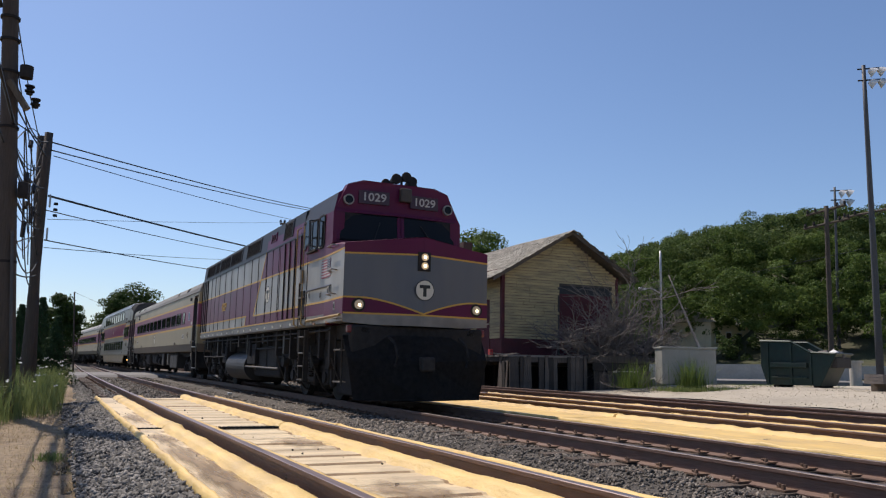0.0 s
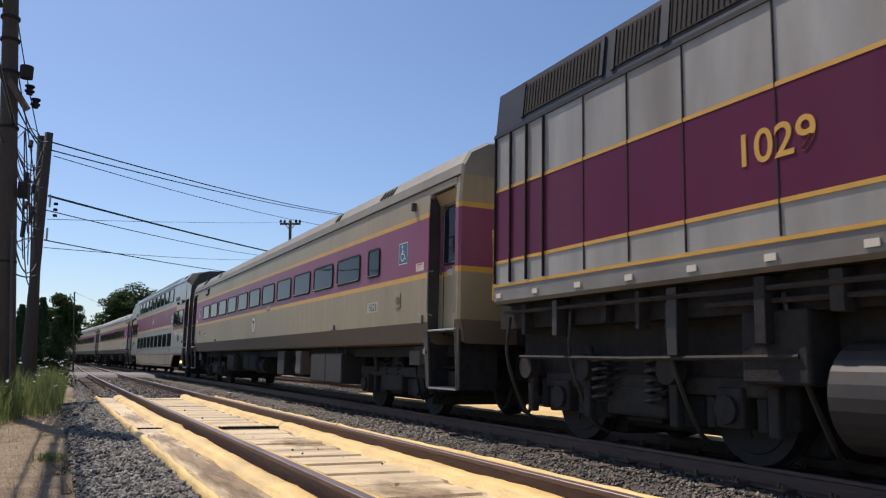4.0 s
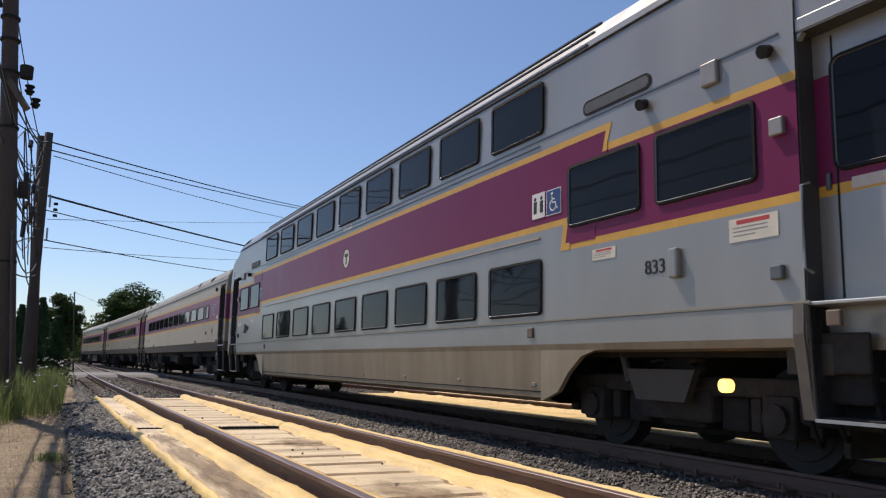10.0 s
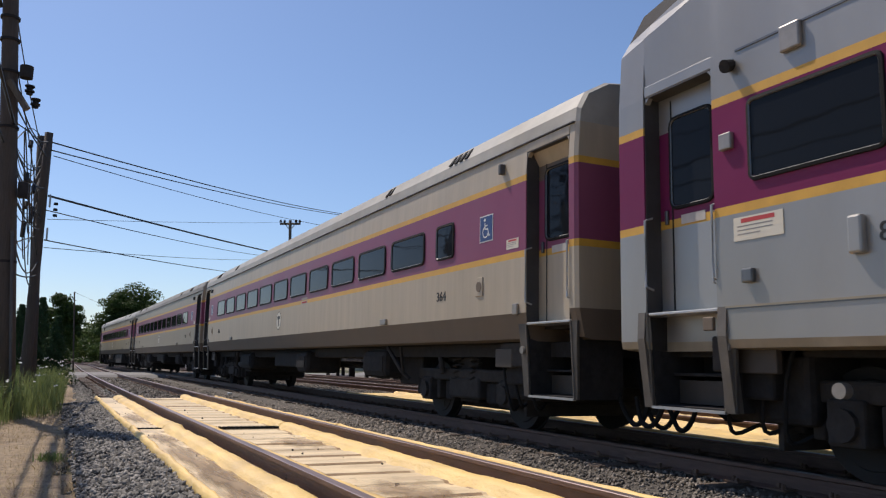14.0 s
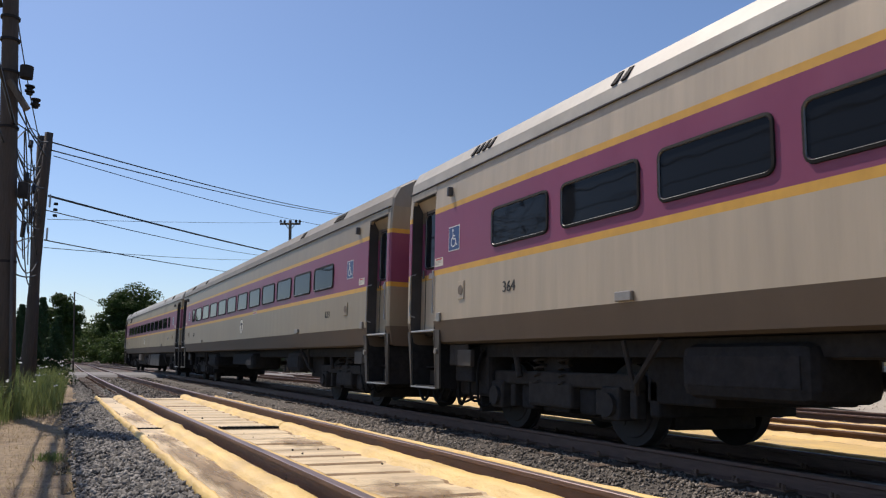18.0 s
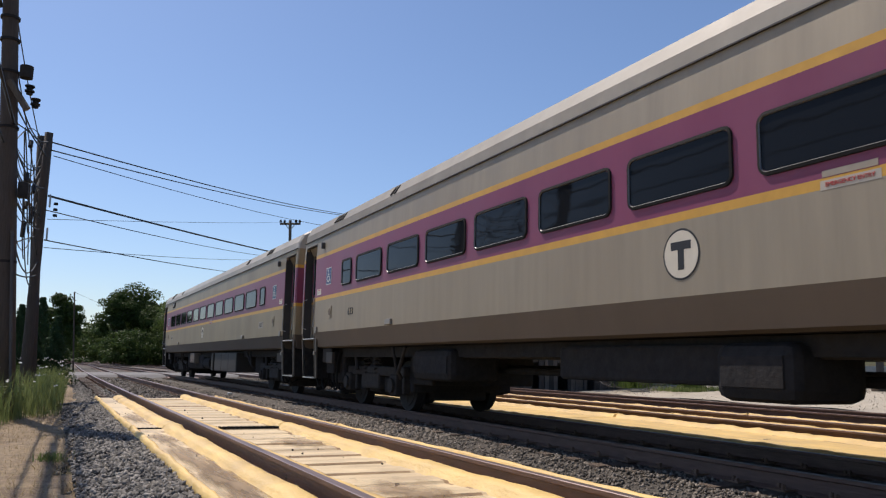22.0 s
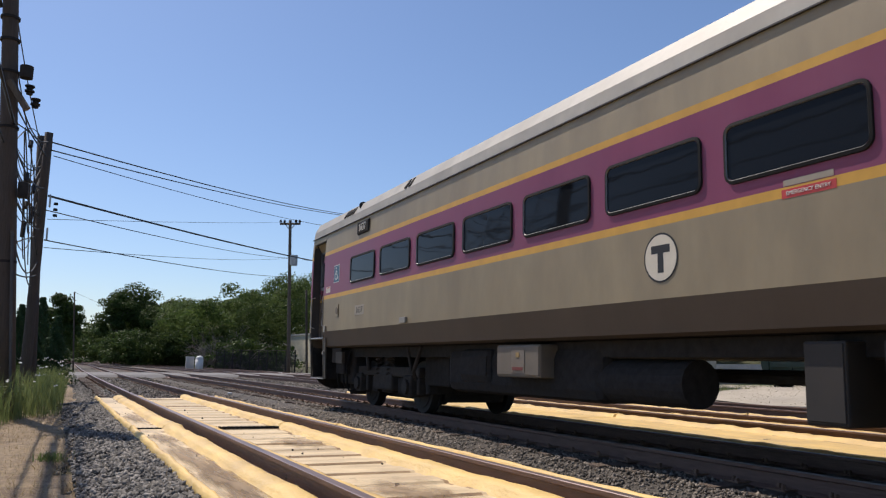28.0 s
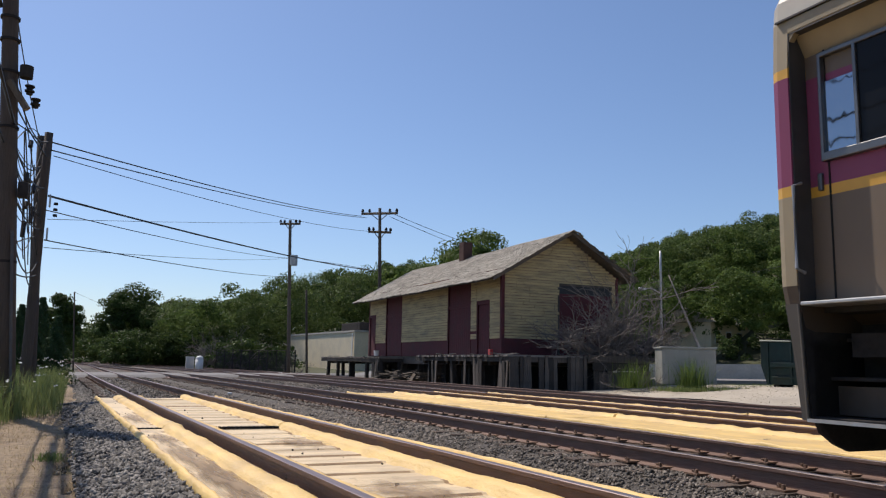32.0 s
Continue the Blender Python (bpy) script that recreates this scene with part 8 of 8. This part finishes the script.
# the far wood on the hill: uneven crowns, back rows standing higher
RIDGE_AZ = (-14, -2.5, -1.2, 0.0, 2.2, 3.4, 7.3, 10.6, 17.3, 29.6, 38.0, 42.1, 48.9, 60)
RIDGE_TAN = (0.04, 0.042, 0.042, 0.038, 0.038, 0.07, 0.068, 0.095, 0.125, 0.137, 0.14, 0.165, 0.187, 0.186)
wood, front = [], []
spots = []
for k in range(2600):
    th, D = radians(rng.uniform(-6.5, 57)), rng.uniform(98, 215)
    x, y = math.sin(th) * D, math.cos(th) * D
    if x < 13 + 0.02 * (D - 100) and th > radians(-6.0) and D < 185:
        continue
    if math.hypot(x - 30, y - 95) < 15 and D < 108:
        continue
    if any((x - a) ** 2 + (y - b) ** 2 < (30 if D < 150 else 42) for a, b in spots):
        continue
    spots.append((x, y))
for th, D in [(t, 76 + 10 * rng.random()) for t in np.linspace(33, 57, 14)] + [(t, 92 + 6 * rng.random()) for t in np.linspace(24, 57, 20)]:
    spots.append((math.sin(radians(th)) * D, math.cos(radians(th)) * D))
for th in np.arange(-6, 14, 0.9):
    D = rng.uniform(190, 240)
    spots.append((math.sin(radians(th)) * D, math.cos(radians(th)) * D))
for x, y in spots:
    D = math.hypot(x, y)
    w = rng.uniform(6.5, 10.5)
    z = hill(x, y) - 0.4
    line = float(np.interp(math.degrees(math.atan2(x, y)), RIDGE_AZ, RIDGE_TAN)) * D + 0.9 - z
    h = min(line * rng.uniform(0.88, 1.02), rng.uniform(9.5, 15.5) if D > 97 else rng.uniform(5.5, 9.0))
    if h < 3.0:
        h = rng.uniform(3.0, 3.6)
    near = D < 100
    n = 34 if near else 30 if D < 150 else 24
    (front if near else wood).append(crown_points((x, y, z + h * (0.62 if near else 0.55)), (w / 2, w / 2, h * (0.4 if near else 0.47)), n, 190 if near else 190 if D < 150 else 110, 0.12 if near else (0.145 if D < 150 else 0.22)))
tagged(quad_mesh("front_wood", np.concatenate(front), M_LEAF), "dark leafy trees along the foot of the hill", "wood", kind="stuff")
tagged(quad_mesh("wood", np.concatenate(wood), M_LEAF2), "dense green summer wood covering the far hill", "wood", kind="stuff")
# low brush along both sides of the far line and under the trees
brush = []
for k in range(130):
    y = rng.uniform(72, 170)
    side = rng.random() < 0.55
    x = (x2(y) + rng.uniform(11, 17)) if side else (x2(y) - rng.uniform(8.5, 16))
    if side and 68 < y < 84:
        continue
    h = rng.uniform(1.2, 2.8)
    brush.append(crown_points((x, y, -0.3 + h * 0.4), (h, h, h * 0.6), 6, 60, 0.16))
for k in range(45):
    y = rng.uniform(108, 130)
    x = x2(y) + 4.5 + rng.uniform(0, 1) ** 1.2 * 26
    h = rng.uniform(2.6, 5.4)
    brush.append(crown_points((x, y, -0.3 + h * 0.45), (h * 0.7, h * 0.7, h * 0.6), 9, 110, 0.12))
for k in range(80):
    y = rng.uniform(188, 240)
    x = rng.uniform(-16, 14)
    h = rng.uniform(3, 6)
    brush.append(crown_points((x, y, -0.3 + h * 0.45), (h * 0.8, h * 0.8, h * 0.6), 6, 80, 0.22))
for k in range(60):
    x, y = rng.uniform(4.6, 17), rng.uniform(104, 115)
    h = rng.uniform(2.5, 5.2)
    brush.append(crown_points((x, y, -0.3 + h * 0.48), (h * 0.7, h * 0.7, h * 0.52), 9, 90, 0.13))
for k in range(60):
    y = rng.uniform(130, 185)
    x = x2(y) + rng.uniform(-9, 4)
    h = rng.uniform(1.5, 4.5)
    if abs(x - x2(y)) > 2.5 or y > 175:
        brush.append(crown_points((x, y, -0.3 + h * 0.45), (h * 0.8, h * 0.8, h * 0.6), 6, 60, 0.22))
for k in range(50):
    th, D = radians(rng.uniform(38, 56)), rng.uniform(78, 98)
    x, y = math.sin(th) * D, math.cos(th) * D
    h = rng.uniform(1.8, 3.6)
    brush.append(crown_points((x, y, hill(x, y) - 0.3 + h * 0.4), (h * 0.9, h * 0.9, h * 0.6), 6, 110, 0.1))
for k in range(26):
    y = rng.uniform(27, 46)
    x = rng.uniform(-7, -1.4) - 0.01 * y
    h = rng.uniform(0.7, 1.5)
    brush.append(crown_points((x, y, -0.3 + h * 0.4), (h * 0.8, h * 0.8, h * 0.6), 6, 90, 0.07))
for k in range(60):
    x = rng.uniform(13, 21)
    y = 83 + rng.uniform(0, 12)
    h = rng.uniform(1.5, 3.4)
    brush.append(crown_points((x, y, -0.3 + h * 0.4), (h, h, h * 0.7), 6, 60, 0.16))
tagged(quad_mesh("brush", np.concatenate(brush), M_LEAFDK), "low green brush beside the far tracks", "brush", kind="stuff")


def blades(name, n, place, hmin, hmax, wid, material, label, lean=0.35):
    P = np.array([place() for _ in range(n)])
    a = rng.random(n) * 2 * math.pi
    h = hmin + (hmax - hmin) * rng.random(n)
    d = np.stack([np.cos(a), np.sin(a), 0 * a], 1)
    s = np.stack([-np.sin(a), np.cos(a), 0 * a], 1) * (wid * (0.6 + 0.8 * rng.random(n)))[:, None]
    ln = (lean * rng.random(n) * h)[:, None]
    up = np.stack([0 * a, 0 * a, h], 1)
    m = P + up * 0.55 + d * ln * 0.35
    t = P + up * 0.98 + d * ln
    V = np.stack([P - s, P + s, m + s * 0.8, m - s * 0.8, m - s * 0.8, m + s * 0.8, t + s * 0.12, t - s * 0.12], 1).reshape(-1, 3)
    return tagged(quad_mesh(name, V, material), label, "grass", kind="stuff")


def weed_place():
    while True:
        x, y = rng.uniform(-7.5, -0.08), rng.uniform(13.9, 30)
        edge = 14.2 + 3.6 * max(0, (x + 1.0)) + 0.5 * math.sin(x * 7)
        if y > edge and x < -0.1 - 0.008 * y + 0.12 * math.sin(y * 3) + 0.1:
            return (x, y, -0.26)


blades("tall_grass", 26000, weed_place, 0.2, 0.92, 0.0055, M_GRASS, "tall green roadside grass and weeds beside the dirt path", 0.7)
blades("dry_grass", 16000, lambda: (rng.uniform(-3.2, 0.3), rng.uniform(4.3, 17), -0.24), 0.012, 0.06, 0.003, M_DRYGRASS, "short dry straw scattered on the dirt path", 4.0)
blades("grass_tuft", 160, lambda: (-0.12 + 0.07 * rng.normal(), 9.6 + 0.12 * rng.normal(), -0.24), 0.03, 0.12, 0.006, M_GRASS, "small green tuft on the dirt path", 0.9)
blades("yard_weeds", 2200, lambda: (rng.uniform(20.6, 24.6), 23.6 + 0.9 * rng.random() ** 2 * 2, 0.0), 0.06, 0.24, 0.008, M_GRASS, "green weeds round the utility cabinet")
blades("tall_weeds", 420, lambda: (22.4 + 0.3 * rng.normal(), 24.7 + 0.25 * rng.normal(), 0.1), 0.25, 1.3, 0.009, M_LEAF, "tall reedy weeds before the utility cabinet", 0.8)
blades("tall_weeds", 420, lambda: (20.8 + 0.35 * rng.normal(), 26.3 + 0.3 * rng.normal(), 0.05), 0.25, 1.2, 0.009, M_LEAF, "tall reedy weeds beside the utility cabinet", 0.8)
blades("yard_grass", 3000, lambda: (rng.uniform(24.5, 33), rng.uniform(25.5, 30), 0.05), 0.05, 0.2, 0.009, M_GRASS, "grass strip behind the gravel yard")
wd = np.array([weed_place() for _ in range(8000)])
wd[:, 2] += rng.uniform(0.05, 0.7, len(wd))
tagged(quad_mesh("broad_weeds", leaf_quads(wd, np.tile([0, 0, 1.0], (len(wd), 1)), np.full(len(wd), 0.028), 0.45), M_GRASS), "broad-leaved green weeds among the tall grass", "weeds", kind="stuff")
fl = np.array([weed_place() for _ in range(260)])
fl[:, 2] += rng.uniform(0.55, 1.1, len(fl))
fv = []
for q in fl:
    p = q + 0.03 * rng.normal(size=(4, 3)) * np.array([1, 1, 0.3])
    fv.append(leaf_quads(p, np.tile([0, 0, 1.0], (4, 1)), np.full(4, 0.022), 0.9))
tagged(quad_mesh("wild_flowers", np.concatenate(fv), M_FLOWER), "white wild flower heads over the tall grass", "flowers", kind="stuff")


def dead_shrub(cx, cy, z0, spread_x, n, length, label, tall=0):
    s = tagged(empty("dead_shrub"), label, "shrub", "dead shrubs")

    def grow(bm, p, d, l, r, depth):
        pts = [p]
        for k in range(4):
            d = (d + Vector((random.uniform(-1, 1), random.uniform(-1, 1), random.uniform(-0.8, 0.7))) * 0.3).normalized()
            pts.append(pts[-1] + d * l / 4)
        tube(bm, pts, r, 4, r * 0.6)
        if depth:
            for k in range(3):
                q = random.choice(pts[1:])
                grow(bm, q, (d + Vector((random.uniform(-1, 1), random.uniform(-1, 1), random.uniform(-0.6, 0.8))) * 0.9).normalized(), l * 0.66, r * 0.6, depth - 1)
    for k in range(n):
        bm = bmesh.new()
        a = random.uniform(0, 2 * math.pi)
        p = Vector((cx + random.uniform(-spread_x, spread_x * 0.7), cy + random.uniform(-0.8, 0.8), z0))
        grow(bm, p, Vector((math.cos(a) * 0.9 - 0.12, math.sin(a) * 0.4, random.uniform(0.25, 1.2))).normalized(), random.uniform(0.75, 1.2) * length, 0.019 * length, 3)
        part("branch", bm, M_DEADWOOD, s)
    for k in range(tall):
        bm = bmesh.new()
        p = Vector((cx - 0.6 + 0.3 * k, cy - 0.2 + 0.2 * (k % 3), z0))
        grow(bm, p, Vector((random.uniform(-0.1, 0.25), 0, 1)), random.uniform(2.1, 3.2), 0.042, 3)
        part("branch", bm, M_DEADWOOD, s)
    return s


random.seed(11)
dead_shrub(22.5, 29.4, 1.0, 1.6, 72, 1.8, "bare grey dead shrub before the shed gable", 9)
dead_shrub(20.9, 25.6, 0.02, 1.0, 9, 0.6, "heap of bare grey twigs among the weeds")
dead_shrub(14.6, 84.0, -0.3, 2.8, 16, 2.6, "bare brown dead shrub by the crossing fence")
dead_shrub(19.4, 74.0, -0.3, 1.4, 9, 1.1, "bare brown dead shrub by the crossing fence")
random.seed(5)


def rocks(name, areas, label, material):
    base = np.array([(-1, -1, -1), (1, -1, -1), (1, 1, -1), (-1, 1, -1), (-1, -1, 1), (1, -1, 1), (1, 1, 1), (-1, 1, 1)], float)
    quads = np.array([(3, 2, 1, 0), (4, 5, 6, 7), (0, 1, 5, 4), (1, 2, 6, 5), (2, 3, 7, 6), (3, 0, 4, 7)])
    allv, allf, off = [], [], 0
    for n, fx, y0, y1, zf, smin, smax in areas:
        y = y0 + (y1 - y0) * rng.random(n) ** 1.35
        x = np.array([fx(v) for v in y])
        z = np.array([zf(a, b) for a, b in zip(x, y)])
        s = smin + (smax - smin) * rng.random(n) ** 2
        B = base[None] * (0.55 + 0.45 * rng.random((n, 8, 1))) * np.stack([s, s * 0.75, s * 0.6], 1)[:, None, :]
        B[:, 4:, :2] *= 0.7
        q = rng.normal(size=(n, 4))
        q /= np.linalg.norm(q, axis=1)[:, None]
        w, i, j, k = q.T
        Rm = np.stack([np.stack([1 - 2 * (j * j + k * k), 2 * (i * j - k * w), 2 * (i * k + j * w)], 1), np.stack([2 * (i * j + k * w), 1 - 2 * (i * i + k * k), 2 * (j * k - i * w)], 1), np.stack([2 * (i * k - j * w), 2 * (j * k + i * w), 1 - 2 * (i * i + j * j)], 1)], 1)
        B = np.einsum("nab,nvb->nva", Rm, B) + np.stack([x, y, z], 1)[:, None, :]
        allv.append(B.reshape(-1, 3))
        allf.append((quads[None] + (np.arange(n) * 8)[:, None, None] + off).reshape(-1, 4))
        off += n * 8
    V, F = np.concatenate(allv), np.concatenate(allf)
    me = bpy.data.meshes.new(name)
    me.vertices.add(len(V))
    me.vertices.foreach_set("co", V.astype(np.float32).ravel())
    me.loops.add(F.size)
    me.loops.foreach_set("vertex_index", F.astype(np.int32).ravel())
    me.polygons.add(len(F))
    me.polygons.foreach_set("loop_start", np.arange(0, F.size, 4, dtype=np.int32))
    me.materials.append(material)
    me.update(calc_edges=True)
    me.validate()
    return tagged(new(name, me), label, "stones", kind="stuff")


def bed_z(x, y):
    u = x - 0.12
    e = min(1.0, max(0, u / 0.9))
    return max(-0.3 + 0.14 * e + bumpy(x, y, 0.025, 1.3) + (z1(y) * e if u < 3.6 else -drain(u)), shoulder(x, y) + 0.008)


U = rng.uniform
rocks("ballast_stones", [
    (12000, lambda y: x1(y) - 1.5 - abs(0.6 * rng.normal()) * 0.62, 4.3, 30, bed_z, 0.013, 0.038),
    (4500, lambda y: U(-0.25, 0.9), 4.3, 30, bed_z, 0.009, 0.03),
        (2500, lambda y: U(x3(y) + 2.75, 18.0), 7, 46, bed_z, 0.02, 0.05),
    (2500, lambda y: U(0.1, 1.6), 20.2, 46, bed_z, 0.018, 0.05),
], "loose grey crushed stones of the ballast", M_STONE)
rocks("main_track_stones", [
    (42000, lambda y: U(x1(y) + 1.2, x2(y) - 0.8), 2.6, 34, bed_z, 0.011, 0.03),
    (8000, lambda y: U(x2(y) - 0.95, x2(y) + 1.1), 3.0, 34, lambda x, y: bed_z(x, y) - 0.022, 0.01, 0.026),
    (3000, lambda y: U(x2(y) + 0.9, x3(y) - 0.8), 25.7, 46, bed_z, 0.02, 0.05),
    (7000, lambda y: U(x1(y) + 0.9, x3(y) + 6.0), 32, 47, bed_z, 0.025, 0.06),
    (9000, lambda y: U(x1(y) + 1.3, x2(y) - 0.85), 11, 34, bed_z, 0.022, 0.05),
    (1200, lambda y: U(x1(y) - 0.7, x1(y) + 0.7), 20.3, 44, bed_z, 0.018, 0.045),
], "brown-grey crushed stones along the main track", M_STONEDK)
rocks("yard_gravel", [(3500, lambda y: yard_edge(y) + U(0.1, 12.0), 9, 27, lambda x, y: -0.18 + 0.36 * min(1, max(0, (x - 18.5) / 6.5)), 0.006, 0.028)], "loose pale gravel on the yard", M_SAND)
rocks("pan_debris", [(70, lambda y: x1(y) + U(-1.4, 1.0), 4.0, 19, lambda x, y: z1(y) - 0.118, 0.006, 0.02)], "dark crumbs of grit lying in the drip pans", M_BALLAST)


# ------------------------------------------------------------ the train's run
def motions():
    for car, centre in MOVING:
        rows = []
        for k in range(65):
            t = k * 0.5
            y = centre - (run(t) - RUN0)
            yy = max(y, 0.0)
            rows.append((t, pose(x2(y), y, 0, 0, 0, math.degrees(2 * K2 * yy))))
        walk(car, rows)
    times = {}
    for w, y, rad in WHEELS:
        if rad not in times:
            rows, t, last = [(0.0, 0.0)], 0.0, 0.0
            while t < 32.0 - 1e-6:
                t = min(32.0, t + 1 / FPS)
                a = (run(t) - RUN0) / rad
                if a - last > radians(62) or t >= 32.0 - 1e-6:
                    rows.append((t, a))
                    last = a
            times[rad] = rows
        walk(w, [(t, pose(0, y, rad, math.degrees(a))) for t, a in times[rad]])


motions()
